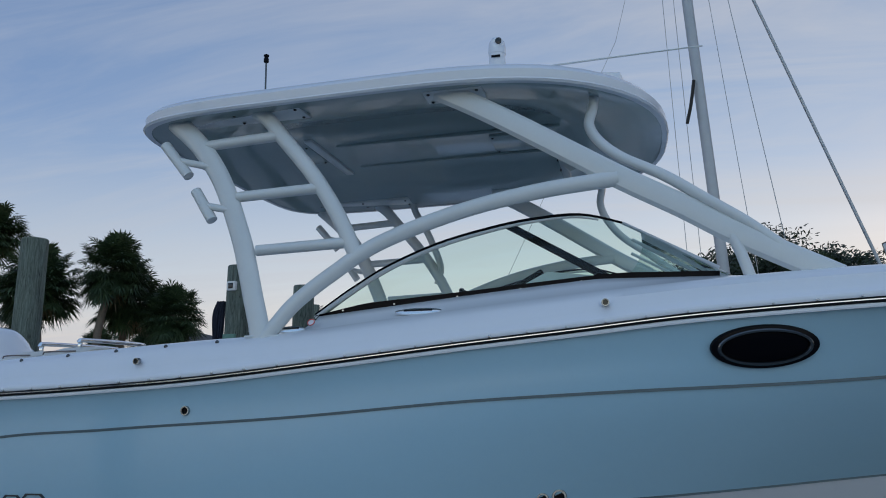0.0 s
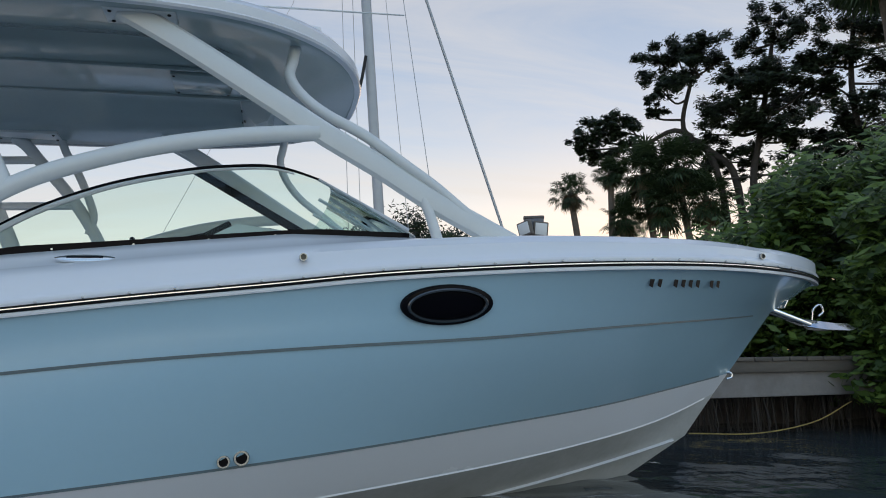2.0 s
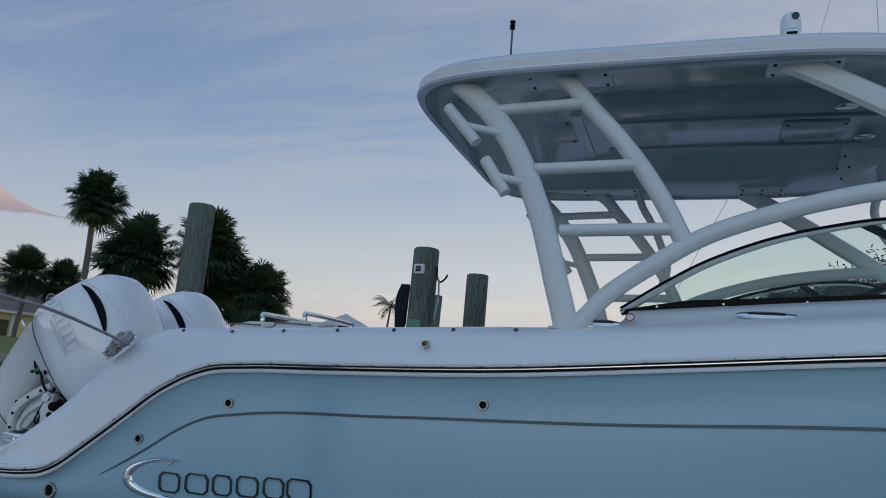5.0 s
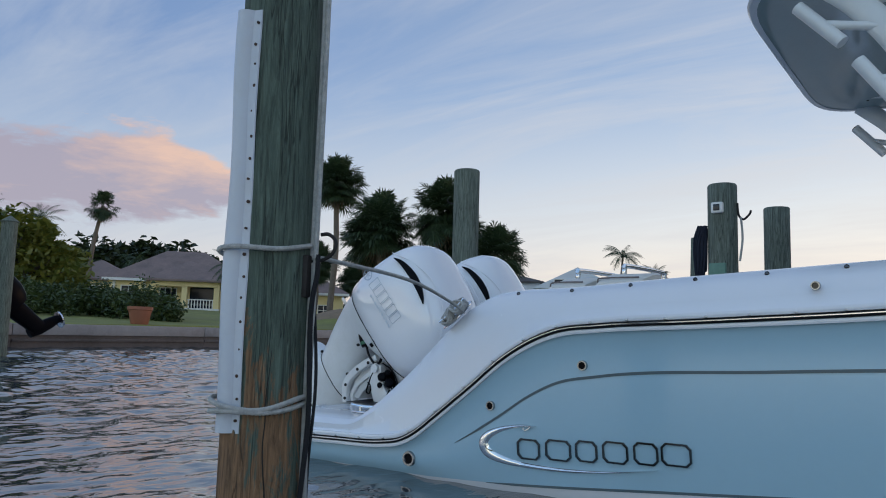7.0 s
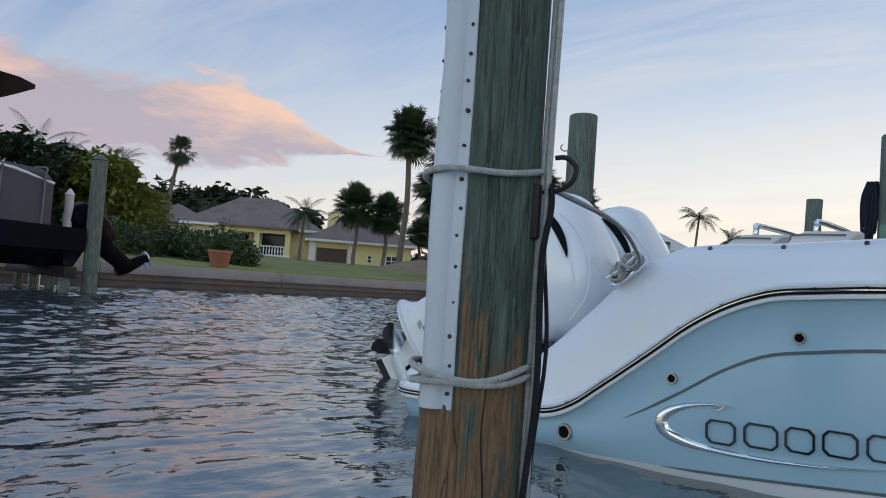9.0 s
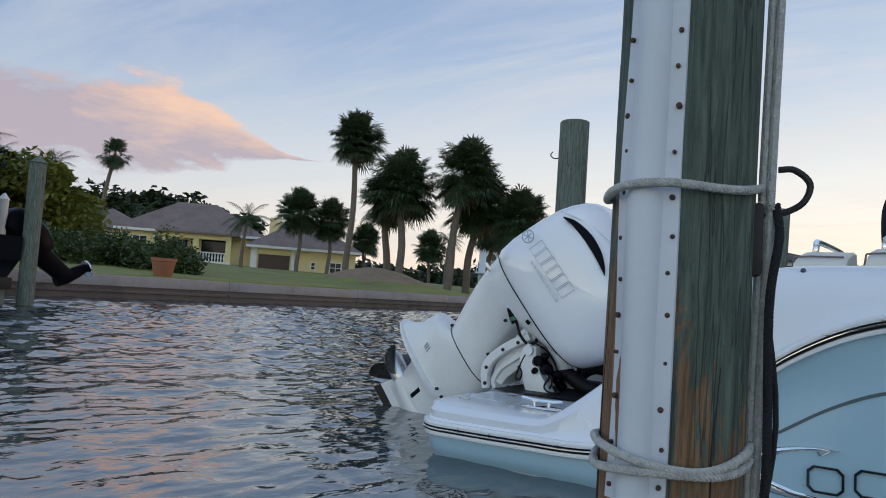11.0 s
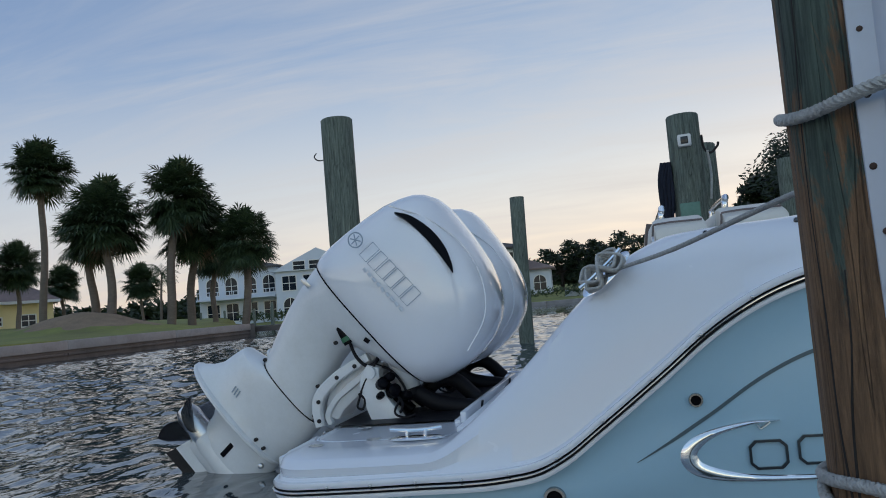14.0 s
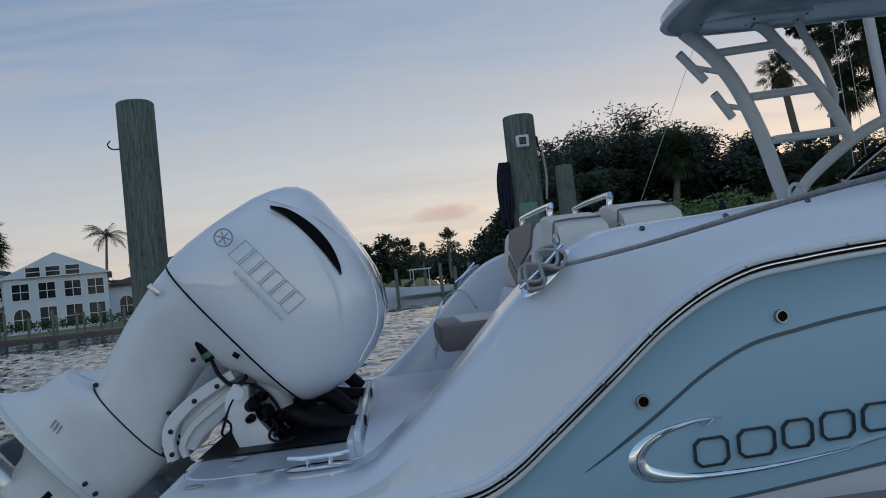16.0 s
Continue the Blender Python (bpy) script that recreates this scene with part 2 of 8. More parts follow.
def timber_material(name, green, brown, dark, split=0.6, face=0.0):
    """Pressure-treated pile: green above, bare brown and rust towards the water, dark where it is wet, with long grain."""
    mat = bpy.data.materials.new(name)
    mat.use_nodes = True
    add, link = nodes_of(mat.node_tree)
    out = add("ShaderNodeOutputMaterial")
    b = add("ShaderNodeBsdfPrincipled", inputs={"Roughness": 0.82})
    link(b.outputs[0], out.inputs[0])
    tc = add("ShaderNodeTexCoord")
    sep = add("ShaderNodeSeparateXYZ")
    link(tc.outputs["Object"], sep.inputs[0])
    mp = add("ShaderNodeMapping", inputs={"Scale": (1, 1, 0.07)})
    link(tc.outputs["Object"], mp.inputs[0])
    grain = add("ShaderNodeTexNoise", inputs={"Scale": 70.0, "Detail": 8.0, "Roughness": 0.78, "Distortion": 0.6})
    link(mp.outputs[0], grain.inputs["Vector"])
    mp2 = add("ShaderNodeMapping", inputs={"Scale": (1, 1, 0.22)})
    link(tc.outputs["Object"], mp2.inputs[0])
    patch = add("ShaderNodeTexNoise", inputs={"Scale": 13.0, "Detail": 8.0, "Roughness": 0.72, "Distortion": 0.5})
    link(mp2.outputs[0], patch.inputs["Vector"])
    # height of the change from green to brown wanders with the patches
    hgt = add("ShaderNodeMath", operation="MULTIPLY_ADD")
    hgt.inputs[1].default_value = 2.6
    skew = add("ShaderNodeMath", operation="MULTIPLY_ADD")
    skew.inputs[1].default_value = face
    link(sep.outputs[0], skew.inputs[0])
    link(sep.outputs[2], skew.inputs[2])
    link(patch.outputs[0], hgt.inputs[0])
    link(skew.outputs[0], hgt.inputs[2])
    bare = add("ShaderNodeMapRange", inputs={"From Min": 0.55 + split, "From Max": 0.68 + split, "To Min": 1.0, "To Max": 0.0})
    link(hgt.outputs[0], bare.inputs[0])
    c1 = add("ShaderNodeMix", data_type="RGBA", inputs={6: (*green, 1), 7: (*brown, 1)})
    link(bare.outputs[0], c1.inputs[0])
    streak = add("ShaderNodeMapRange", inputs={"From Min": 0.32, "From Max": 0.68, "To Min": 0.28, "To Max": 1.8})
    link(grain.outputs[0], streak.inputs[0])
    c2 = add("ShaderNodeMix", data_type="RGBA", blend_type="MULTIPLY", inputs={0: 1.0})
    link(c1.outputs[2], c2.inputs[6])
    link(streak.outputs[0], c2.inputs[7])
    wet = add("ShaderNodeMapRange", inputs={"From Min": 0.95, "From Max": 1.15, "To Min": 1.0, "To Max": 0.0})
    link(hgt.outputs[0], wet.inputs[0])
    c3 = add("ShaderNodeMix", data_type="RGBA", inputs={7: (*dark, 1)})
    link(wet.outputs[0], c3.inputs[0])
    # long drying cracks
    mp3 = add("ShaderNodeMapping", inputs={"Scale": (1, 1, 0.05)})
    link(tc.outputs["Object"], mp3.inputs[0])
    vein = add("ShaderNodeTexNoise", inputs={"Scale": 26.0, "Detail": 3.0, "Roughness": 0.5})
    link(mp3.outputs[0], vein.inputs["Vector"])
    gap = add("ShaderNodeMath", operation="SUBTRACT", inputs={1: 0.5})
    link(vein.outputs[0], gap.inputs[0])
    gap2 = add("ShaderNodeMath", operation="ABSOLUTE")
    link(gap.outputs[0], gap2.inputs[0])
    crack = add("ShaderNodeMapRange", inputs={"From Min": 0.002, "From Max": 0.012, "To Min": 0.35, "To Max": 1.0})
    link(gap2.outputs[0], crack.inputs[0])
    c4 = add("ShaderNodeMix", data_type="RGBA", blend_type="MULTIPLY", inputs={0: 1.0})
    link(c2.outputs[2], c4.inputs[6])
    link(crack.outputs[0], c4.inputs[7])
    link(c4.outputs[2], c3.inputs[6])
    link(c3.outputs[2], b.inputs["Base Color"])
    bp = add("ShaderNodeBump", inputs={"Strength": 0.9, "Distance": 0.010})
    deep = add("ShaderNodeMath", operation="MULTIPLY")
    link(grain.outputs[0], deep.inputs[0])
    link(crack.outputs[0], deep.inputs[1])
    link(deep.outputs[0], bp.inputs["Height"])
    link(bp.outputs[0], b.inputs["Normal"])
    return mat


def water_material():
    mat = bpy.data.materials.new("canal_water")
    mat.use_nodes = True
    add, link = nodes_of(mat.node_tree)
    out = add("ShaderNodeOutputMaterial")
    b = add("ShaderNodeBsdfPrincipled", inputs={"Base Color": (0.045, 0.058, 0.062, 1), "Roughness": 0.03, "IOR": 2.7})
    link(b.outputs[0], out.inputs[0])
    tc = add("ShaderNodeTexCoord")
    mp = add("ShaderNodeMapping", inputs={"Scale": (1.0, 0.55, 1.0), "Rotation": (0, 0, radians(20))})
    link(tc.outputs["Object"], mp.inputs[0])
    n = add("ShaderNodeTexNoise", inputs={"Scale": 13.0, "Detail": 2.0, "Roughness": 0.5, "Distortion": 0.4})
    link(mp.outputs[0], n.inputs["Vector"])
    bp = add("ShaderNodeBump", inputs={"Strength": 0.5, "Distance": 0.008})
    link(n.outputs[0], bp.inputs["Height"])
    link(bp.outputs[0], b.inputs["Normal"])
    return mat


TEAL = material("pale_blue_gelcoat", (0.345, 0.525, 0.635), 0.22, grain=0.02, scale=1.5, fine=25, coat=0.5)
WHITE = material("white_gelcoat", (0.72, 0.745, 0.785), 0.25, grain=0.012, scale=2.0, fine=40, coat=0.4)
DECK = material("nonskid_deck", (0.76, 0.77, 0.80), 0.5, grain=0.04, scale=3, fine=90, bump=0.2, bump_scale=300)
BOTTOM = material("grey_bottom_paint", (0.42, 0.43, 0.42), 0.55, grain=0.12, scale=2.5, fine=30, dirt=(0.24, 0.24, 0.2), dirt_amount=0.35)
STRIPE = material("grey_stripe_and_groove_shade", (0.07, 0.11, 0.13), 0.35, grain=0.05)
CREAM = material("waterline_scum", (0.62, 0.58, 0.45), 0.5, grain=0.15, scale=6, dirt=(0.35, 0.32, 0.2), dirt_amount=0.5)
TUBE = material("powder_coated_white_tube", (0.64, 0.67, 0.67), 0.32, grain=0.03, coat=0.3)
# white gelcoat underneath the top, with its shade mixed into the base colour
UNDER = material("shade_toned_hardtop_gelcoat", (0.29, 0.365, 0.37), 0.13, grain=0.05, scale=2, coat=0.3, bump=0.05, bump_scale=7)
STEEL = material("polished_stainless", (0.78, 0.79, 0.80), 0.10, 1.0, grain=0.03, scale=20)
DARKSTEEL = material("dark_tinted_steel", (0.10, 0.105, 0.11), 0.18, 1.0, grain=0.05, scale=20)
ALLOY = material("brushed_steel", (0.55, 0.56, 0.57), 0.28, 1.0, grain=0.06, scale=20)
# blade steel darkened to carry the reflection of dark water in its colour
PROPSTEEL = material("propeller_steel_with_dark_reflection", (0.22, 0.225, 0.23), 0.22, 1.0, grain=0.1, scale=20)
# chrome rings: what they mirror is dark, and that is put into the colour
DRAINSTEEL = material("drain_steel_with_dark_reflection", (0.34, 0.35, 0.36), 0.25, 1.0, grain=0.08, scale=20)
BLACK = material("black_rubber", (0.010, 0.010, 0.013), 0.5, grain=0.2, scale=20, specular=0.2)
GLOSSBLACK = material("black_gloss_plastic", (0.004, 0.004, 0.006), 0.22, grain=0.1, specular=0.07)
COWL = material("pearl_white_cowling", (0.78, 0.79, 0.81), 0.14, grain=0.015, scale=2, coat=1.0)
CASE = material("white_enamel_casting", (0.72, 0.73, 0.73), 0.3, grain=0.05, scale=5, coat=0.4, dirt=(0.55, 0.55, 0.5), dirt_amount=0.3)
LETTER = material("grey_decal", (0.30, 0.36, 0.42), 0.4, grain=0.05)
LETTERPALE = material("silver_decal", (0.58, 0.63, 0.68), 0.35, grain=0.05)
VINYL = material("cream_vinyl", (0.66, 0.64, 0.58), 0.45, grain=0.05, scale=8, bump=0.1, bump_scale=200)
BROWNVINYL = material("brown_vinyl", (0.16, 0.13, 0.12), 0.5, grain=0.12, scale=10, bump=0.15, bump_scale=220)
PILE = timber_material("treated_pile", (0.078, 0.108, 0.084), (0.20, 0.115, 0.058), (0.035, 0.036, 0.032), 1.42, 2.8)
PILEFAR = timber_material("treated_pile_far", (0.125, 0.15, 0.122), (0.14, 0.12, 0.09), (0.03, 0.03, 0.028), 0.45)
PLASTIC = material("white_plastic_guard", (0.52, 0.56, 0.62), 0.35, grain=0.04, scale=5, dirt=(0.5, 0.45, 0.4), dirt_amount=0.25)
RUST = material("rusty_nail", (0.06, 0.034, 0.024), 0.8, grain=0.4, scale=60)
ROPE = material("grey_braided_rope", (0.42, 0.42, 0.40), 0.85, grain=0.3, scale=60, fine=250, bump=0.6, bump_scale=260)
DARKROPE = material("black_rope", (0.012, 0.013, 0.016), 0.9, grain=0.3, scale=80, bump=0.7, bump_scale=200)
NAVY = material("navy_rope", (0.012, 0.016, 0.03), 0.9, grain=0.3, scale=80, bump=0.7, bump_scale=200)
IRON = material("rusted_iron", (0.03, 0.027, 0.026), 0.6, 0.5, grain=0.3, scale=30)
CONCRETE = material("weathered_concrete", (0.30, 0.28, 0.27), 0.85, grain=0.16, scale=1.5, fine=18, bump=0.3, bump_scale=30, dirt=(0.16, 0.14, 0.13), dirt_amount=0.5)
DARKCONCRETE = material("tide_stained_concrete", (0.12, 0.10, 0.09), 0.8, grain=0.25, scale=1.2, fine=14, bump=0.3, bump_scale=25, dirt=(0.05, 0.045, 0.04), dirt_amount=0.7)
GRASS = material("lawn", (0.19, 0.20, 0.05), 0.9, grain=0.35, scale=0.5, fine=12, bump=0.4, bump_scale=18, dirt=(0.12, 0.10, 0.05), dirt_amount=0.5)
EARTH = material("bare_earth", (0.24, 0.17, 0.11), 0.95, grain=0.3, scale=1.5, fine=14, bump=0.4, bump_scale=12)
STUCCO = material("yellow_stucco", (0.76, 0.63, 0.33), 0.85, grain=0.06, scale=1, fine=20)
TRIMWHITE = material("white_house_paint", (0.74, 0.73, 0.70), 0.7, grain=0.05, scale=1)
WHITESTUCCO = material("white_stucco", (0.62, 0.66, 0.72), 0.85, grain=0.05, scale=0.6)
ROOFTILE = material("brown_roof_tile", (0.21, 0.155, 0.14), 0.8, grain=0.25, scale=0.8, fine=6, bump=0.6, bump_scale=5, dirt=(0.09, 0.075, 0.075), dirt_amount=0.5)
DARKROOF = material("dark_roof_tile", (0.07, 0.062, 0.06), 0.8, grain=0.25, scale=0.8, fine=6)
GARAGE = material("dark_brown_door", (0.07, 0.04, 0.03), 0.5, grain=0.15)
WINDOW = material("dark_window_glass", (0.015, 0.022, 0.032), 0.08, grain=0.1, specular=0.25)
TERRACOTTA = material("terracotta", (0.32, 0.12, 0.07), 0.7, grain=0.12, scale=5)
BARK = material("palm_bark", (0.16, 0.13, 0.105), 0.9, grain=0.3, scale=4, fine=25, bump=0.6, bump_scale=30, stretch=(1, 1, 3))
DARKBARK = material("tree_bark", (0.06, 0.05, 0.042), 0.9, grain=0.3, scale=4, fine=25, bump=0.6, bump_scale=25)
FAN = leaf_material("palm_frond", (0.024, 0.046, 0.020), (0.065, 0.10, 0.042))
DEADFAN = leaf_material("dry_frond", (0.13, 0.10, 0.06), (0.20, 0.15, 0.09))
DARKLEAF = leaf_material("dark_foliage", (0.012, 0.022, 0.009), (0.034, 0.052, 0.018))
MANGROVE = leaf_material("mangrove_leaf", (0.022, 0.052, 0.010), (0.17, 0.26, 0.045), 0.5)
YELLOWLEAF = leaf_material("yellow_green_foliage", (0.09, 0.12, 0.02), (0.20, 0.19, 0.03))
SHRUB = leaf_material("hedge_foliage", (0.03, 0.055, 0.016), (0.07, 0.10, 0.03))
BOATBLACK = material("black_boat_hull", (0.006, 0.007, 0.011), 0.3, grain=0.1, specular=0.1)
BOATMATT = material("black_enamel", (0.004, 0.004, 0.006), 0.4, grain=0.1, specular=0.05)
COVERDARK = material("dark_grey_boat_cover", (0.07, 0.07, 0.078), 0.75, grain=0.2, scale=4)
COVER = material("grey_boat_cover", (0.16, 0.16, 0.17), 0.7, grain=0.15, scale=4)
WOOD = material("grey_dock_wood", (0.15, 0.13, 0.11), 0.85, grain=0.3, scale=3, fine=30, stretch=(0.2, 1, 1), vary=0.2)
ALUMINIUM = material("mast_aluminium", (0.42, 0.43, 0.44), 0.45, 0.3, grain=0.1)
YELLOW = material("yellow_line", (0.34, 0.25, 0.08), 0.7, grain=0.2)
REDMARK = material("red_print", (0.5, 0.05, 0.04), 0.5, grain=0.05)
BLUEGREEN = material("verdigris_copper", (0.13, 0.24, 0.19), 0.6, 0.3, grain=0.2, scale=20)
GREENPLASTIC = material("green_plastic", (0.03, 0.14, 0.07), 0.4, grain=0.1)
SCREEN = material("dark_lens", (0.02, 0.022, 0.025), 0.15, grain=0.1)
GLASS = glass_material("windshield_glass", (0.76, 0.89, 0.84))
SMOKED = material("smoked_acrylic", (0.002, 0.002, 0.004), 0.12, grain=0.05, specular=0.06)
WATER = water_material()

# ---- builders ----
CENTRE = 1.42     # the boat's centre line lies at this y


def part(name, bm, mat, parent=None, label="", smooth=True):
    """Links a bmesh as one mesh object, under a thing or a part."""
    me = bpy.data.meshes.new(name)
    bm.normal_update()
    bm.to_mesh(me)
    bm.free()
    if smooth:
        for poly in me.polygons:
            poly.use_smooth = True
        me.set_sharp_from_angle(angle=radians(38))
    me.materials.append(mat)
    ob = new(name, me)
    if parent is not None:
        ob.parent = parent
    if label:
        tagged(ob, label)
    return ob


def raw(name, verts, faces, mat, parent=None, label="", smooth=False):
    me = bpy.data.meshes.new(name)
    me.from_pydata([tuple(v) for v in verts], [], [tuple(f) for f in faces])
    me.update()
    if smooth:
        for poly in me.polygons:
            poly.use_smooth = True
    me.materials.append(mat)
    ob = new(name, me)
    if parent is not None:
        ob.parent = parent
    if label:
        tagged(ob, label)
    return ob


def thing(name, label, category, at=(0, 0, 0), rz=0, group="", kind=""):
    ob = new(name)
    ob.empty_display_size = 0.2
    ob.matrix_world = pose(*at, 0, 0, rz)
    return tagged(ob, label, category, group, kind)


def box(bm, x0, x1, y0, y1, z0, z1, bevel=0.0, m=None, segments=2):
    r = bmesh.ops.create_cube(bm, size=1.0, matrix=Matrix.Translation(((x0 + x1) / 2, (y0 + y1) / 2, (z0 + z1) / 2)) @ Matrix.Diagonal((x1 - x0, y1 - y0, z1 - z0, 1)))
    vs = r["verts"]
    if bevel:
        es = list({e for v in vs for e in v.link_edges})
        r2 = bmesh.ops.bevel(bm, geom=es, offset=bevel, segments=segments, affect="EDGES", profile=0.5)
        vs = list({v for f in r2["faces"] for v in f.verts} | {v for v in vs if v.is_valid})
    if m is not None:
        bmesh.ops.transform(bm, matrix=m, verts=vs)
    return bm


def slab(x0, x1, y0, y1, z0, z1, bevel=0.0, m=None):
    return box(bmesh.new(), x0, x1, y0, y1, z0, z1, bevel, m)


def smooth_path(points, steps=8):
    """Catmull-Rom through the points."""
    p = [Vector(q) for q in points]
    p = [2 * p[0] - p[1]] + p + [2 * p[-1] - p[-2]]
    out = []
    for i in range(1, len(p) - 2):
        for k in range(steps):
            t = k / steps
            a, b, c, d = p[i - 1], p[i], p[i + 1], p[i + 2]
            out.append(0.5 * ((2 * b) + (c - a) * t + (2 * a - 5 * b + 4 * c - d) * t * t + (3 * b - a - 3 * c + d) * t ** 3))
    out.append(p[-2])
    return out


def tube(bm, points, radius, sides=10, steps=6, flat=1.0, flat_axis=(0, 1, 0), taper=None, caps=True):
    """A swept tube; radius lies across flat_axis, flat * radius along it."""
    pts = smooth_path(points, steps) if steps > 1 and len(points) > 2 else [Vector(q) for q in points]
    axis = Vector(flat_axis).normalized()
    rings = []
    for i, q in enumerate(pts):
        d = (pts[min(i + 1, len(pts) - 1)] - pts[max(i - 1, 0)]).normalized()
        w = axis - axis.dot(d) * d
        if w.length < 1e-3:
            w = Vector((1, 0, 0)) - Vector((1, 0, 0)).dot(d) * d
        w.normalize()
        u = d.cross(w)
        r = radius if taper is None else radius * (1 + (taper - 1) * i / max(1, len(pts) - 1))
        rings.append([bm.verts.new(q + u * (r * math.cos(a)) + w * (r * flat * math.sin(a))) for a in (2 * math.pi * k / sides for k in range(sides))])
    for a, b in zip(rings, rings[1:]):
        for k in range(sides):
            bm.faces.new((a[k], a[(k + 1) % sides], b[(k + 1) % sides], b[k]))
    if caps:
        bm.faces.new(rings[0][::-1])
        bm.faces.new(rings[-1])
    return bm


def loft(bm, rings, closed=True, caps=False):
    rows = [[bm.verts.new(q) for q in ring] for ring in rings]
    n = len(rows[0])
    for a, b in zip(rows, rows[1:]):
        for k in range(n if closed else n - 1):
            quad = (a[k], a[(k + 1) % n], b[(k + 1) % n], b[k])
            bm.faces.new(quad)
    if caps:
        bm.faces.new(rows[0][::-1])
        bm.faces.new(rows[-1])
    return bm


def lathe(bm, profile, sides=20, m=None):
    """Turns (radius, height) pairs about z."""
    rings = []
    for r, z in profile:
        rings.append([bm.verts.new((m @ Vector((r * math.cos(2 * math.pi * k / sides), r * math.sin(2 * math.pi * k / sides), z))) if m else
                                   (r * math.cos(2 * math.pi * k / sides), r * math.sin(2 * math.pi * k / sides), z)) for k in range(sides)])
    for a, b in zip(rings, rings[1:]):
        for k in range(sides):
            bm.faces.new((a[k], a[(k + 1) % sides], b[(k + 1) % sides], b[k]))
    bm.faces.new(rings[0][::-1])
    bm.faces.new(rings[-1])
    return bm


def table(pairs):
    xs, vs = zip(*pairs)
    m = np.gradient(np.array(vs, float), np.array(xs, float))

    def f(x):
        """Smooth interpolation that does not overshoot much."""
        x = min(max(x, xs[0]), xs[-1])
        i = min(max(int(np.searchsorted(xs, x)) - 1, 0), len(xs) - 2)
        h = xs[i + 1] - xs[i]
        t = (x - xs[i]) / h
        s = (vs[i + 1] - vs[i]) / h
        m0 = m[i] if abs(m[i]) < 3 * abs(s) else 3 * s
        m1 = m[i + 1] if abs(m[i + 1]) < 3 * abs(s) else 3 * s
        return (2 * t ** 3 - 3 * t ** 2 + 1) * vs[i] + (t ** 3 - 2 * t ** 2 + t) * h * m0 + (-2 * t ** 3 + 3 * t ** 2) * vs[i + 1] + (t ** 3 - t ** 2) * h * m1
    return f


def mirror_y(bm, centre=CENTRE):
    """Adds the port half of what stands on the starboard side."""
    geom = bm.verts[:] + bm.edges[:] + bm.faces[:]
    r = bmesh.ops.duplicate(bm, geom=geom)
    vs = [g for g in r["geom"] if isinstance(g, bmesh.types.BMVert)]
    for v in vs:
        v.co.y = 2 * centre - v.co.y
    bmesh.ops.reverse_faces(bm, faces=[g for g in r["geom"] if isinstance(g, bmesh.types.BMFace)])
    return bm

# ---- the boat: lines of the hull, starboard side, by the distance x from the stern ----
RAIL_Z = table([(0, .155), (.6, .165), (.95, .18), (1.08, .205), (1.18, .255), (1.29, .335), (1.51, .50), (1.72, .66), (1.87, .742), (2.0, .787), (2.2, .810), (2.63, .832), (3.45, .880), (4.2, .952), (4.8, 1.014), (5.3, 1.060), (5.75, 1.104), (6.26, 1.137), (6.84, 1.165), (7.55, 1.187), (8.3, 1.195), (9.1, 1.20), (9.5, 1.205)])
ACC_Z = table([(0, .11), (1.0, .125), (1.3, .16), (1.45, .235), (1.66, .36), (1.83, .47), (1.98, .540), (2.18, .578), (2.93, .632), (3.96, .690), (4.8, .755), (5.5, .79), (6.3, .82), (7.1, .87), (8.6, .96), (9.06, 1.0)])
LOW_Z = table([(0, .012), (1.2, .014), (1.7, .035), (2.5, .10), (3.5, .185), (4.7, .26), (5.3, .297), (5.8, .333), (6.4, .38), (7.1, .43), (7.9, .51), (8.62, .58)])
CHINE_Z = table([(0, -.04), (2.0, -.03), (3.5, .01), (5, .06), (6.0, .12), (6.5, .155), (7.0, .20), (7.7, .29), (8.5, .48)])
GUN_Z = table([(0, .262), (.45, .262), (.66, .266), (.72, .290), (.79, .340), (1.02, .535), (1.25, .76), (1.43, .905), (1.58, .972), (2.02, .998), (2.5, 1.03), (2.88, 1.052), (3.37, 1.08), (3.7, 1.095), (4.3, 1.15), (5.0, 1.215), (5.5, 1.255), (5.96, 1.285), (6.41, 1.308), (7.1, 1.325), (7.7, 1.335), (8.23, 1.330), (9.5, 1.325)])


def bend(x, start, end, power, off=0.0, r=0.17):
    """How far the side has come in from the widest beam: the bow's sweep, and the rounded stern corner."""
    y = off
    if x > start:
        y += (CENTRE - off) * min(1.0, (x - start) / (end - start)) ** power
    if x < r:
        y += r - math.sqrt(max(0.0, r * r - (r - x) ** 2))
    return min(y, CENTRE)


LOA = 9.21


def along(s, length, full=LOA):
    return full * s - (full - length) * s ** 4


def rail_pt(s):
    x = LOA * s
    return Vector((x, bend(x, 5.0, LOA, 3.5), RAIL_Z(x)))


def acc_pt(s):
    x = along(s, 8.80)
    return Vector((x, bend(x, 4.6, 8.80, 2.8, .03), ACC_Z(x)))


def low_pt(s):
    x = along(s, 8.42)
    return Vector((x, bend(x, 3.4, 8.42, 2.25, .07), LOW_Z(x)))


def chine_pt(s):
    x = along(s, 8.30)
    return Vector((x, bend(x, 2.6, 8.30, 2.0, .11), CHINE_Z(x)))


def spray_pt(s):
    x = along(s, 8.06)
    z = -.22 + .42 * max(0, (x - 4) / 4.28) ** 2
    return Vector((x, bend(x, 1.8, 8.06, 1.7, .45), min(z, CHINE_Z(x) - .05)))


def keel_pt(s):
    x = along(s, 7.80)
    return Vector((x, CENTRE, -.62 + .64 * max(0, (x - 5.2) / 2.60) ** 2.2))


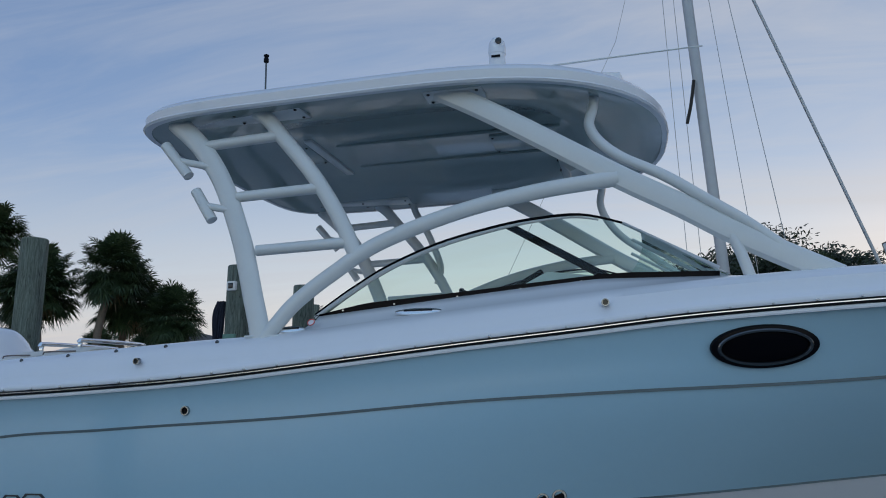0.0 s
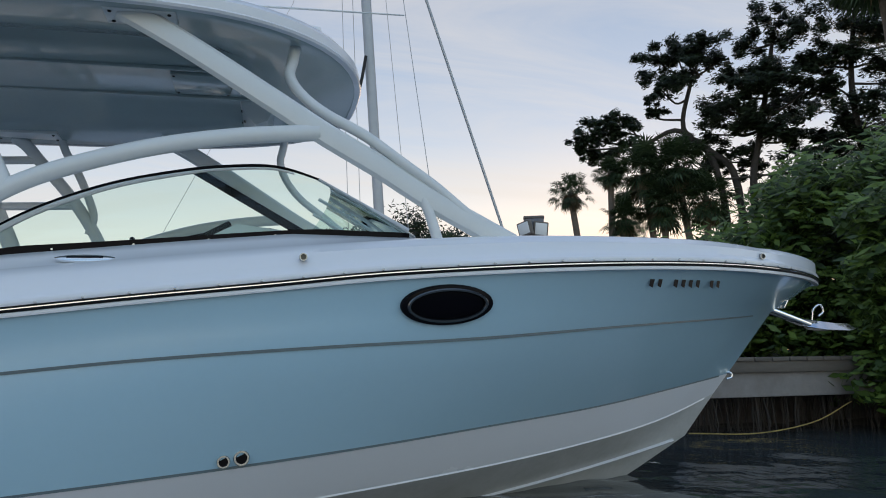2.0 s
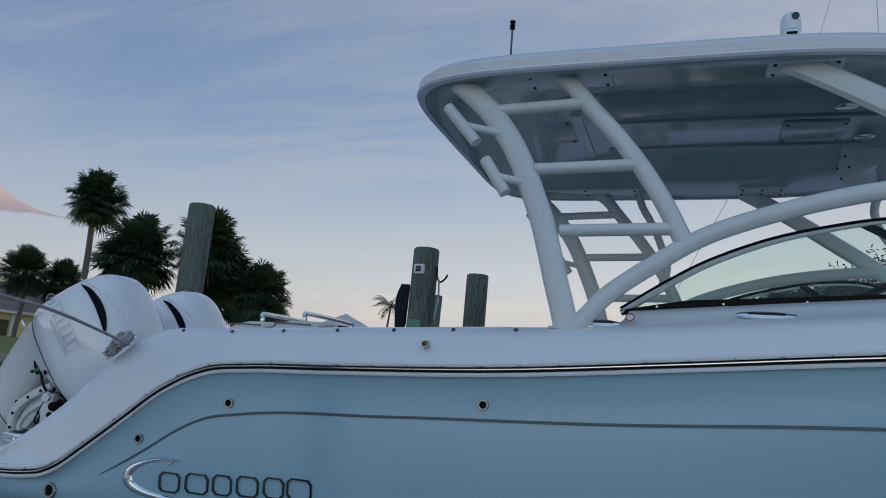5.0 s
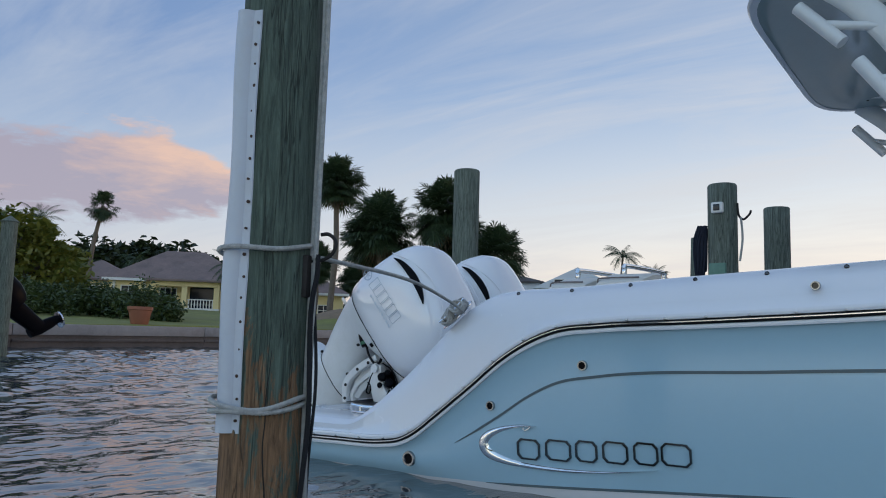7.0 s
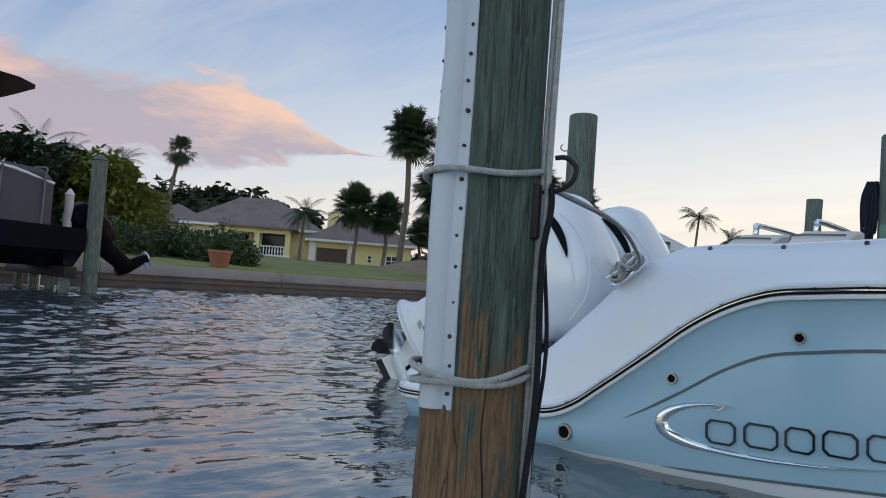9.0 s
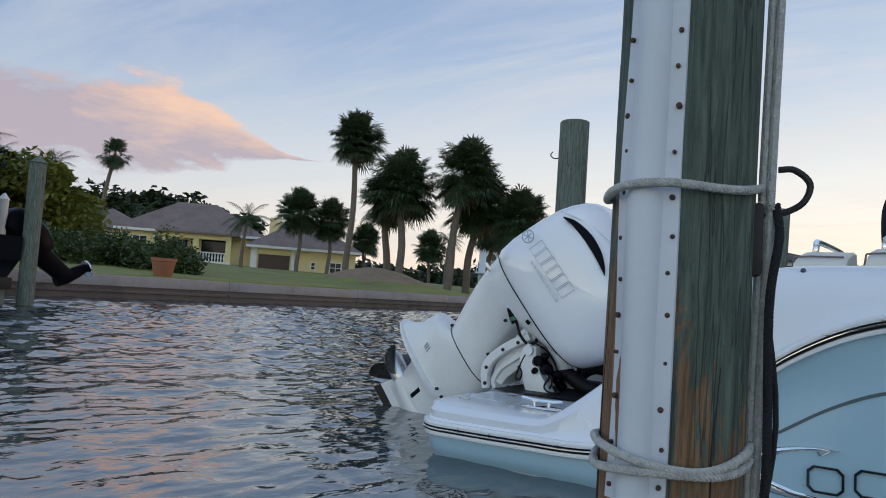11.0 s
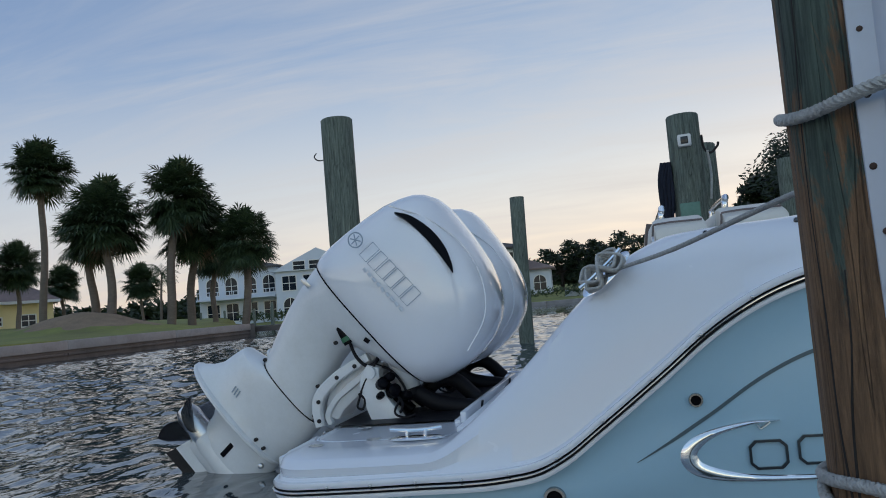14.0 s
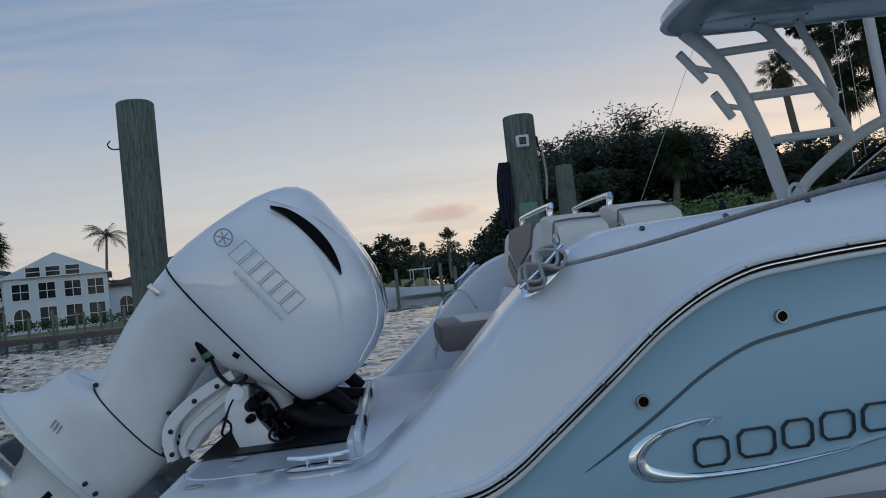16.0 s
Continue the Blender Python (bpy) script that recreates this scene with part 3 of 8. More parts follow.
STATIONS = sorted({round(k / 160, 5) for k in range(161)} | {round(k / 400, 5) for k in range(0, 100)})


def band(curves, rounds=None):
    """A surface between neighbouring curves along the boat, on both sides."""
    bm = bmesh.new()
    loft(bm, [[c(s) for c in curves] for s in STATIONS], closed=False)
    bmesh.ops.reverse_faces(bm, faces=bm.faces[:])
    mirror_y(bm)
    bmesh.ops.remove_doubles(bm, verts=bm.verts[:], dist=0.0005)
    return bm


def between(a, b, t, out=0.0):
    def f(s):
        p = a(s).lerp(b(s), t)
        p.y += out * (1 if s < 0.93 else (1 - s) / 0.07)
        return p
    return f


def side_strip(curve, half, proud, s0=0.0, s1=1.0, depth=0.0):
    """A thin moulding that follows a curve on the hull, with depth."""
    bm = bmesh.new()
    ss = [s for s in STATIONS if s0 <= s <= s1]
    rings = []
    for s in ss:
        p = curve(s)
        k = min(1.0, (s - s0) / 0.02 + 0.15)
        h = half * k
        rings.append([p + Vector((0, .01, h)), p + Vector((0, -proud, h * .8)), p + Vector((0, -proud - depth, 0)), p + Vector((0, -proud, -h * .8)), p + Vector((0, .01, -h))])
    loft(bm, rings, closed=True, caps=True)
    return bm


TRIM = pose(0, 0, -.018, .8, -.57, 0)     # the boat floats a little down by the stern
boat = thing("motorboat", "pale blue and white dual-console motorboat with a white hardtop", "boat")
boat.matrix_world = TRIM

part("hull_side", band([rail_pt, between(rail_pt, acc_pt, .35, .012), between(rail_pt, acc_pt, .7, .01), acc_pt, between(acc_pt, low_pt, .33, -.012), between(acc_pt, low_pt, .66, -.014), low_pt]), TEAL, boat, "glossy pale blue gelcoat topside")
part("boot_band", band([low_pt, between(low_pt, chine_pt, .5, -.006), chine_pt]), WHITE, boat, "white band above the chine")
part("bottom", band([chine_pt, between(chine_pt, spray_pt, .5), spray_pt, keel_pt]), BOTTOM, boat, "dull grey painted bottom")
part("chine_line", side_strip(lambda s: chine_pt(s) + Vector((0, .004, 0)), .006, .008, .25, .985), WHITE, boat, "white chine moulding")
part("spray_rail", side_strip(spray_pt, .012, .02, .5, .98, .012), WHITE, boat)
for flip in (0, 1):
    # upper line paints the shade of a moulded groove; lower line is a stripe
    bm = side_strip(acc_pt, .008, .003, .152, .955)
    bm2 = side_strip(low_pt, .007, .003, .17, .985)
    if flip:
        for b_ in (bm, bm2):
            for v in b_.verts:
                v.co.y = 2 * CENTRE - v.co.y
            bmesh.ops.reverse_faces(b_, faces=b_.faces[:])
    part("pinstripe", bm, STRIPE, boat, "dark grey line painting the shade in the moulded accent groove")
    part("pinstripe", bm2, STRIPE, boat, "dark grey lower pinstripe")
# transom under the platform
bm = bmesh.new()
loft(bm, [[rail_pt(0) + Vector((0, .3, 0)), Vector((0.02, .35, -.3))], [Vector((0, CENTRE, .155)), Vector((0.02, CENTRE, -.3))], [Vector((0, 2.7, .155)), Vector((0.02, 2.65, -.3))]], closed=False)
part("transom", bm, WHITE, boat)


def rub(bm, half, out, drop, s0=0.0, s1=1.0):
    rings = []
    for s in [s for s in STATIONS if s0 <= s <= s1]:
        p = rail_pt(s) + Vector((0, 0, drop))
        n = Vector((0, -1, 0))
        if s > .6 or s < .04:
            q = rail_pt(min(1, s + .003)) - rail_pt(max(0, s - .003))
            n = Vector((q.y, -q.x, 0)).normalized()
        rings.append([p - n * .02 + Vector((0, 0, half)), p + n * out * .8 + Vector((0, 0, half)), p + n * out + Vector((0, 0, half * .4)), p + n * out + Vector((0, 0, -half * .4)), p + n * out * .8 + Vector((0, 0, -half)), p - n * .02 + Vector((0, 0, -half))])
    loft(bm, rings, closed=True, caps=True)
    return bm


for flip in (0, 1):
    for nm, args, mat, lab in (("rub_rail", (.0085, .018, -.004), BLACK, "black rubber rub rail"), ("rail_insert", (.0042, .0225, -.001), STEEL, "polished steel insert strip"), ("rail_flange", (.009, .010, -.024), WHITE, "pale flange under the rub rail"), ("rail_lip", (.012, .016, .022), WHITE, "white moulded lip over the rub rail")):
        bm = rub(bmesh.new(), *args)
        if flip:
            for v in bm.verts:
                v.co.y = 2 * CENTRE - v.co.y
            bmesh.ops.reverse_faces(bm, faces=bm.faces[:])
        part(nm, bm, mat, boat, lab)

# white deck cap: from the rub rail over the gunwale, and down inside the cockpit
FLOOR_Z = .29


def cap_ring(s):
    x = LOA * s
    r = rail_pt(s)
    g = GUN_Z(x)
    h = g - r.z
    inset = .14 if x < 4 else .14 - .05 * min(1, (x - 4) / 3)
    inset -= .085 * min(1, max(0, (1.2 - x) / .5))
    k = 1.0 if x < 8.2 else max(0.0, (LOA - x) / 1.3)
    y = r.y
    room = max(0.0, CENTRE - y)
    c = lambda d: min(y + d * k, CENTRE)
    ring = [Vector((x, c(0), r.z + .012)), Vector((x, c(.004), r.z + .03)), Vector((x, c(.022), r.z + .045)), Vector((x, c(.040), r.z + h * .42)), Vector((x, c(inset * .52), r.z + h * .72)), Vector((x, c(inset * .82), g - min(.03, h * .16))), Vector((x, c(inset * 1.1), g - min(.008, h * .05))), Vector((x, c(inset * 1.4), g))]
    if x < 3.95:
        inner = c(.40 if x > 1.3 else .40)
        low = min(FLOOR_Z, g - .004)
        ring += [Vector((x, inner - .03, g + .004)), Vector((x, inner, g - .012)), Vector((x, inner + .015, low + (g - low) * .5)), Vector((x, inner + .02, low)), Vector((x, CENTRE, low))]
    else:
        t = min(1.0, (x - 3.95) / .25)
        rise = (.075 + .0 * t) if x < 5.4 else .075 * max(0.0, 1 - (x - 5.4) / .9)
        w1 = c(.24)
        ring += [Vector((x, w1, g + rise * .55)), Vector((x, c(.30), g + rise)), Vector((x, c(.36), g + rise)), Vector((x, min(CENTRE, c(.40)), g + rise)), Vector((x, CENTRE, g + rise + .03 * min(1, room)))]
    return ring


bm = bmesh.new()
loft(bm, [cap_ring(s) for s in STATIONS], closed=False)
bmesh.ops.reverse_faces(bm, faces=bm.faces[:])
# cockpit opening forward of the swim platform stays open to the floor; close the stern end

mirror_y(bm)
bmesh.ops.remove_doubles(bm, verts=bm.verts[:], dist=0.0004)
part("deck_cap", bm, WHITE, boat, "glossy white deck and gunwale moulding")


def gun_y(x):
    return bend(x, 5.0, LOA, 3.5)


def fitting(name, x, y, z, r, mat_ring, mat_hole, label, depth=.012):
    """A round through-hull fitting on the side, facing starboard."""
    m = Matrix.Translation((x, y, z)) @ Matrix.Rotation(radians(90), 4, "X")
    ring = part(name, lathe(bmesh.new(), [(r, -.01), (r, depth * .5), (r * .93, depth), (r * .70, depth), (r * .60, depth * .3), (r * .58, -.01)], 24, m), mat_ring, boat, label)
    part("bore", lathe(bmesh.new(), [(r * .62, -.012), (r * .62, .003)], 20, m), mat_hole, ring)
    return ring


SIDE_CURVES = (rail_pt, between(rail_pt, acc_pt, .35, .012), between(rail_pt, acc_pt, .7, .01), acc_pt, between(acc_pt, low_pt, .33, -.012), between(acc_pt, low_pt, .66, -.014), low_pt, between(low_pt, chine_pt, .5, -.006), chine_pt)


def hull_y(x, z):
    """The side's y at x and z, by the same lines as the hull."""
    best = 0.0
    rows = []
    for c in SIDE_CURVES:
        s = x / LOA
        for _ in range(12):
            s = min(1.0, s + (x - c(s).x) / LOA)
        rows.append(c(s))
    for a, b in zip(rows, rows[1:]):
        if a.z >= z >= b.z:
            t = (a.z - z) / max(1e-6, a.z - b.z)
            return a.y + (b.y - a.y) * t
    return rows[0].y if z > rows[0].z else rows[-1].y


for x, z, r in ((1.112, .10, .040), (1.617, .41, .024), (2.112, .626, .024), (3.387, .724, .024), (5.12, .317, .028), (5.194, .328, .034)):
    fitting("through_hull", x, hull_y(x, z) - .002, z, r, DRAINSTEEL, GLOSSBLACK, "stainless through-hull drain")
for x, z in ((3.096, .972), (5.445, 1.18), (8.08, 1.262)):
    y = gun_y(x) + .030
    fitting("hull_light", x, y, z, .018, DRAINSTEEL, SCREEN, "small round chrome side light")

# oval portlight
PX, PZ = 6.092, .970
PY = hull_y(PX, PZ)


def oval(a, b, z, n=40, sharp=1.0):
    pts = []
    for k in range(n):
        t = 2 * math.pi * k / n
        c, s = math.cos(t), math.sin(t)
        pts.append((a * math.copysign(abs(c) ** sharp, c), b * math.copysign(abs(s) ** (2 - sharp) , s), z))
    return pts


slope_x = (hull_y(PX + .2, PZ) - hull_y(PX - .2, PZ)) / .4
flare = (hull_y(PX, PZ + .08) - hull_y(PX, PZ - .08)) / .16
PM = Matrix.Translation((PX, PY - .012, PZ)) @ Matrix.Rotation(math.atan(slope_x), 4, "Z") @ Matrix.Rotation(radians(-2), 4, "Y") @ Matrix.Rotation(radians(90) - math.atan(flare), 4, "X")
bm = bmesh.new()
loft(bm, [[PM @ Vector(q) for q in oval(a, b, z)] for a, b, z in ((.196, .080, -.01), (.196, .080, .012), (.190, .075, .017), (.182, .068, .017), (.176, .063, .010), (.174, .062, -.01))], closed=True)
port = part("portlight", bm, DARKSTEEL, boat, "oval cabin window with a dark steel rim")
bm = bmesh.new()
loft(bm, [[PM @ Vector(q) for q in oval(a, b, z)] for a, b, z in ((.178, .065, .002), (.14, .045, .005), (.05, .016, .006))], closed=True, caps=True)
part("pane", bm, SMOKED, port, "black smoked pane")
bm = bmesh.new()
loft(bm, [[PM @ Vector(q) for q in oval(a, b, z)] for a, b, z in ((.222, .094, -.02), (.222, .094, .002), (.218, .091, .008), (.196, .080, .012), (.192, .078, -.02))], closed=True)
part("gasket", bm, GLOSSBLACK, port, "black surround of the cabin window")

# snaps along the gunwale and bolts on the rub rail
for k in range(15):
    x = 1.72 + k * .295
    if 3.7 < x < 5.0 or x > 3.75:
        continue
    m = Matrix.Translation((x, .125, GUN_Z(x) - .022)) @ Matrix.Rotation(radians(70), 4, "X")
    part("snap", lathe(bmesh.new(), [(.010, 0), (.010, .005), (.005, .009)], 10, m), DARKSTEEL, boat)
for k in range(48):
    s = .03 + k * .0187
    if s > .95:
        break
    p = rail_pt(s)
    m = Matrix.Translation((p.x, p.y - .020, p.z + .016)) @ Matrix.Rotation(radians(90), 4, "X")
    part("screw", lathe(bmesh.new(), [(.006, -.01), (.006, .004), (.003, .006)], 8, m), ALLOY, boat)

# registration characters as plain bars
for k, w in enumerate((.05, .045, .02, .05, .05, .05, .05, .02, .05, .045)):
    if w < .03:
        continue
    x = 7.21 + k * .056
    z = 1.098 + k * .001
    y = hull_y(x, z)
    sl = (hull_y(x + .05, z) - hull_y(x - .05, z)) / .1
    m = Matrix.Translation((x, y - .004, z)) @ Matrix.Rotation(math.atan(sl), 4, "Z") @ Matrix.Rotation(radians(22), 4, "Y")
    part("registration_bar", slab(-w * .26, w * .26, -.001, .001, -.036, .036, 0, m), GLOSSBLACK, boat, smooth=False)

# maker's emblem: a swept hook and plain letter-sized bars
bm = bmesh.new()
pts = [(1.87, .33), (1.78, .325), (1.67, .30), (1.595, .26), (1.575, .215), (1.62, .172), (1.76, .143), (2.0, .138), (2.25, .158), (2.45, .19)]
wid = [.003, .008, .013, .022, .028, .024, .014, .010, .006, .002]
path = smooth_path([(x, 0, z) for x, z in pts], 6)
ws = smooth_path([(w, 0, 0) for w in wid], 6)
rings = []
for i, q in enumerate(path):
    d = (path[min(i + 1, len(path) - 1)] - path[max(0, i - 1)]).normalized()
    n = Vector((-d.z, 0, d.x))
    w = max(.0015, ws[i].x)
    yy = hull_y(q.x, q.z)
    rings.append([Vector((q.x, yy, q.z)) + n * w, Vector((q.x, yy - .008, q.z)) + n * w * .6, Vector((q.x, yy - .011, q.z)), Vector((q.x, yy - .008, q.z)) - n * w * .6, Vector((q.x, yy, q.z)) - n * w])
loft(bm, rings, closed=True, caps=True)
part("emblem_hook", bm, STEEL, boat, "chrome swept hook emblem")
part("emblem_hook", tube(bmesh.new(), [(1.80, hull_y(1.8, .32) - .006, .318), (1.81, hull_y(1.81, .3) - .006, .305), (1.84, hull_y(1.84, .32) - .006, .325)], .004, 6, 2), STEEL, boat)


def hollow_bar(x0, x1, z0, z1, w, mat, name="emblem_bar", cut=.02, depth=.010):
    """A raised rounded outline of letter size, following the hull."""
    corners = [(x0 + cut, z0), (x1 - cut, z0), (x1, z0 + cut), (x1, z1 - cut), (x1 - cut, z1), (x0 + cut, z1), (x0, z1 - cut), (x0, z0 + cut)]
    bm = bmesh.new()
    rings = []
    cx, cz = (x0 + x1) / 2, (z0 + z1) / 2
    for x, z in corners:
        ix, iz = cx + (x - cx) * (1 - 2 * w / (x1 - x0)), cz + (z - cz) * (1 - 2 * w / (z1 - z0))
        ya, yb = hull_y(x, z), hull_y(ix, iz)
        rings.append([Vector((x, ya + .002, z)), Vector((x, ya - depth, z)), Vector((ix, yb - depth, iz)), Vector((ix, yb + .002, iz))])
    rings.append(rings[0])
    loft(bm, rings, closed=True)
    return part(name, bm, mat, boat, "chrome letter-sized outline bar")


for a_, b_ in ((1.765, 1.885), (1.915, 2.045), (2.068, 2.175), (2.20, 2.32), (2.345, 2.455), (2.468, 2.598)):
    lo_ = .166 + .066 * ((a_ + b_) / 2 - 1.77)
    hollow_bar(a_, b_, lo_, lo_ + .098, .008, DARKSTEEL)

# ---- hardtop ----
TX0, TX1, TY = 2.755, 5.85, .145


def top_outline(grow, n=64):
    """Plan of the hardtop, square aft with rounded corners, full round forward."""
    out = []
    for k in range(n):
        a = 2 * math.pi * k / n
        c, s = math.cos(a), math.sin(a)
        if c > 0:
            x = 4.35 + (TX1 - 4.35 + grow) * abs(c) ** (2 / 2.6)
            y = math.copysign((CENTRE - TY + grow) * abs(s) ** (2 / 2.6), s)
        else:
            x = 4.35 - (4.35 - TX0 + grow) * abs(c) ** (2 / 7)
            y = math.copysign((CENTRE - TY + grow) * abs(s) ** (2 / 7), s)
        out.append((x, CENTRE + y))
    return out


def top_ring(grow, z, crown=0.0):
    return [Vector((x, y, z + crown * (1 - ((y - CENTRE) / 1.27) ** 2) - (.035 * max(0, (x - 5.0) / .88) ** 2) + .012 * (x - 4.3))) for x, y in top_outline(grow)]


hardtop_rings = [(-1.25, 2.62, .06), (-.9, 2.605, .06), (-.5, 2.565, .05), (-.25, 2.505, .03), (-.10, 2.478, .01), (-.03, 2.455, 0), (0, 2.42, 0), (-.005, 2.372, 0), (-.02, 2.358, 0)]
bm = bmesh.new()
loft(bm, [top_ring(*r) for r in hardtop_rings], closed=True)
bm.faces.new(list(bm.verts)[:64])
bmesh.ops.recalc_face_normals(bm, faces=bm.faces[:])
hardtop = part("hardtop", bm, WHITE, boat, "white moulded fibreglass hardtop")
hardtop.location.z = -.016
# the headliner, panels and ridges carry the shade in their grey-blue colour
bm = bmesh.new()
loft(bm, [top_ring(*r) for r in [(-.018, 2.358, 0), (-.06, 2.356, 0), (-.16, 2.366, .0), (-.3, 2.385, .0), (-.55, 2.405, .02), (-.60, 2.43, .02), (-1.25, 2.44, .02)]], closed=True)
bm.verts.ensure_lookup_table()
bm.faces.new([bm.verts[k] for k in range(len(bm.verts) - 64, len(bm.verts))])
part("headliner", bm, UNDER, hardtop, "glossy underside of the white hardtop, its shade put into a grey-blue colour")
part("nose_lip", loft(bmesh.new(), [top_ring(.004, 2.372, 0), top_ring(.008, 2.364, 0), top_ring(.0, 2.353, 0), top_ring(-.03, 2.352, 0)], closed=True), WHITE, hardtop)
# roof hatch rise at the nose, dome camera, aerial
bm = bmesh.new()
loft(bm, [[Vector((x, y, z)) for x, y in ((5.05, .72), (5.58, .82), (5.68, 1.42), (5.58, 2.02), (5.05, 2.12), (4.95, 1.42))] for z in (2.52, 2.60)] + [[Vector((5.35 + (x - 5.35) * .8, 1.42 + (y - 1.42) * .85, 2.635)) for x, y in ((5.05, .72), (5.58, .82), (5.68, 1.42), (5.58, 2.02), (5.05, 2.12), (4.95, 1.42))]], closed=True, caps=True)
part("roof_rise", bm, WHITE, hardtop)
dome = part("camera_dome", lathe(bmesh.new(), [(.055, 0), (.058, .03), (.056, .12), (.060, .125), (.060, .17), (.054, .21), (.035, .238), (.01, .245)], 20, Matrix.Translation((4.78, 1.42, 2.945))), WHITE, hardtop, "white night-vision camera dome")
part("maker_bar", slab(-.03, .03, -.002, .002, -.008, .008, 0, Matrix.Translation((4.78, 1.358, 3.035))), GLOSSBLACK, dome, smooth=False)
part("lens", lathe(bmesh.new(), [(.022, -.004), (.022, .006), (.01, .008)], 14, Matrix.Translation((4.80, 1.362, 3.145)) @ Matrix.Rotation(radians(90), 4, "X")), SCREEN, dome)
part("dome_pedestal", lathe(bmesh.new(), [(.085, 0), (.085, .02), (.05, .05), (.045, .24), (.055, .275)], 16, Matrix.Translation((4.78, 1.42, 2.67))), WHITE, hardtop)
aerial = part("anchor_light", tube(bmesh.new(), [(3.045, 1.43, 2.64), (3.045, 1.43, 3.23)], .007, 8, 1), DARKSTEEL, hardtop, "slim dark all-round light on a stalk")
part("lamp_head", lathe(bmesh.new(), [(.012, 0), (.019, .005), (.019, .03), (.013, .045), (.02, .05), (.02, .06)], 12, Matrix.Translation((3.045, 1.43, 3.225))), GLOSSBLACK, aerial)
part("whip_aerial", tube(bmesh.new(), [(4.55, .58, 2.55), (5.3, .545, 2.565), (6.0, .51, 2.565)], .008, 8, 4, taper=.5), TUBE, hardtop, "slim whip aerial folded forward")
part("gps_puck", lathe(bmesh.new(), [(.035, 0), (.035, .02), (.02, .035), (.004, .038)], 14, Matrix.Translation((3.66, .42, 2.505))), WHITE, hardtop)
# speakers, lights, panels under the top
for x, y in ((3.14, 1.49), (3.20, 2.05), (5.0, 1.0), (4.01, 2.22), (5.18, 1.50)):
    part("ceiling_light", lathe(bmesh.new(), [(.05, 0), (.055, -.006), (.04, -.012), (.01, -.012)], 18, Matrix.Translation((x, y, 2.425))), STEEL, hardtop, "round chrome spotlight")
for x0, x1, y0, y1, z in ((3.05, 3.85, .25, .43, 2.366), (4.55, 4.87, .25, .42, 2.37), (3.05, 3.85, 2.41, 2.59, 2.366), (4.55, 4.87, 2.42, 2.59, 2.37)):
    pl = part("mounting_plate", slab(x0, x1, y0, y1, z - .010, z + .02, .004), TUBE, hardtop, "pale bolted mounting plate")
    for bx in (x0 + .03, (x0 + x1) / 2, x1 - .03):
        for by in (y0 + .03, y1 - .03):
            part("bolt", lathe(bmesh.new(), [(.009, 0), (.009, -.006), (.004, -.009)], 8, Matrix.Translation((bx, by, z - .009))), IRON, pl)
bm = bmesh.new()
loft(bm, [[Vector((x, y, z)) for x, z in ((5.12, 2.46), (5.15, 2.36), (5.22, 2.29), (5.30, 2.32), (5.34, 2.40), (5.34, 2.46))] for y in (1.72, 1.74, 2.12, 2.14)], closed=True, caps=True)
elec = part("electronics_box", bm, TUBE, hardtop, "pale angular overhead electronics box")
for y_, z_ in ((1.80, 2.40), (1.80, 2.33), (2.06, 2.40), (2.06, 2.33)):
    part("bolt", lathe(bmesh.new(), [(.009, 0), (.009, .006), (.004, .009)], 8, Matrix.Translation((5.135 + .5 * (2.40 - z_) * .6, y_, z_)) @ Matrix.Rotation(radians(-100), 4, "Y")), IRON, elec)
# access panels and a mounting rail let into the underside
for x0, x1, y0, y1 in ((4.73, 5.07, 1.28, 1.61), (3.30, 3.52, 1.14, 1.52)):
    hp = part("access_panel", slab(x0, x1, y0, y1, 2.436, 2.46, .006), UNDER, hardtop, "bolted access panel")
    for bx in (x0 + .02, x1 - .02):
        for by in (y0 + .02, y1 - .02):
            part("bolt", lathe(bmesh.new(), [(.008, 0), (.008, -.005), (.004, -.008)], 8, Matrix.Translation((bx, by, 2.437))), IRON, hp)
part("mounting_rail", slab(3.54, 3.60, 1.02, 1.82, 2.425, 2.46, .006), TUBE, hardtop)
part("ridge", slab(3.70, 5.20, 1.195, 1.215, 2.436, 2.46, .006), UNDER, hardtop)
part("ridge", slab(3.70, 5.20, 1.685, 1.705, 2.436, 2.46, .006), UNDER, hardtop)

# ---- tube frame of the hardtop, both sides ----


def lean_y(z, y0=.17, k=.1):
    return y0 + k * (z - 1.1)


def frame_pt(x, z, side, off=0.0):
    y = lean_y(z) + off
    return (x, y, z - .014) if side == 0 else (x - .05, 2 * CENTRE - y + .05, z - .014)


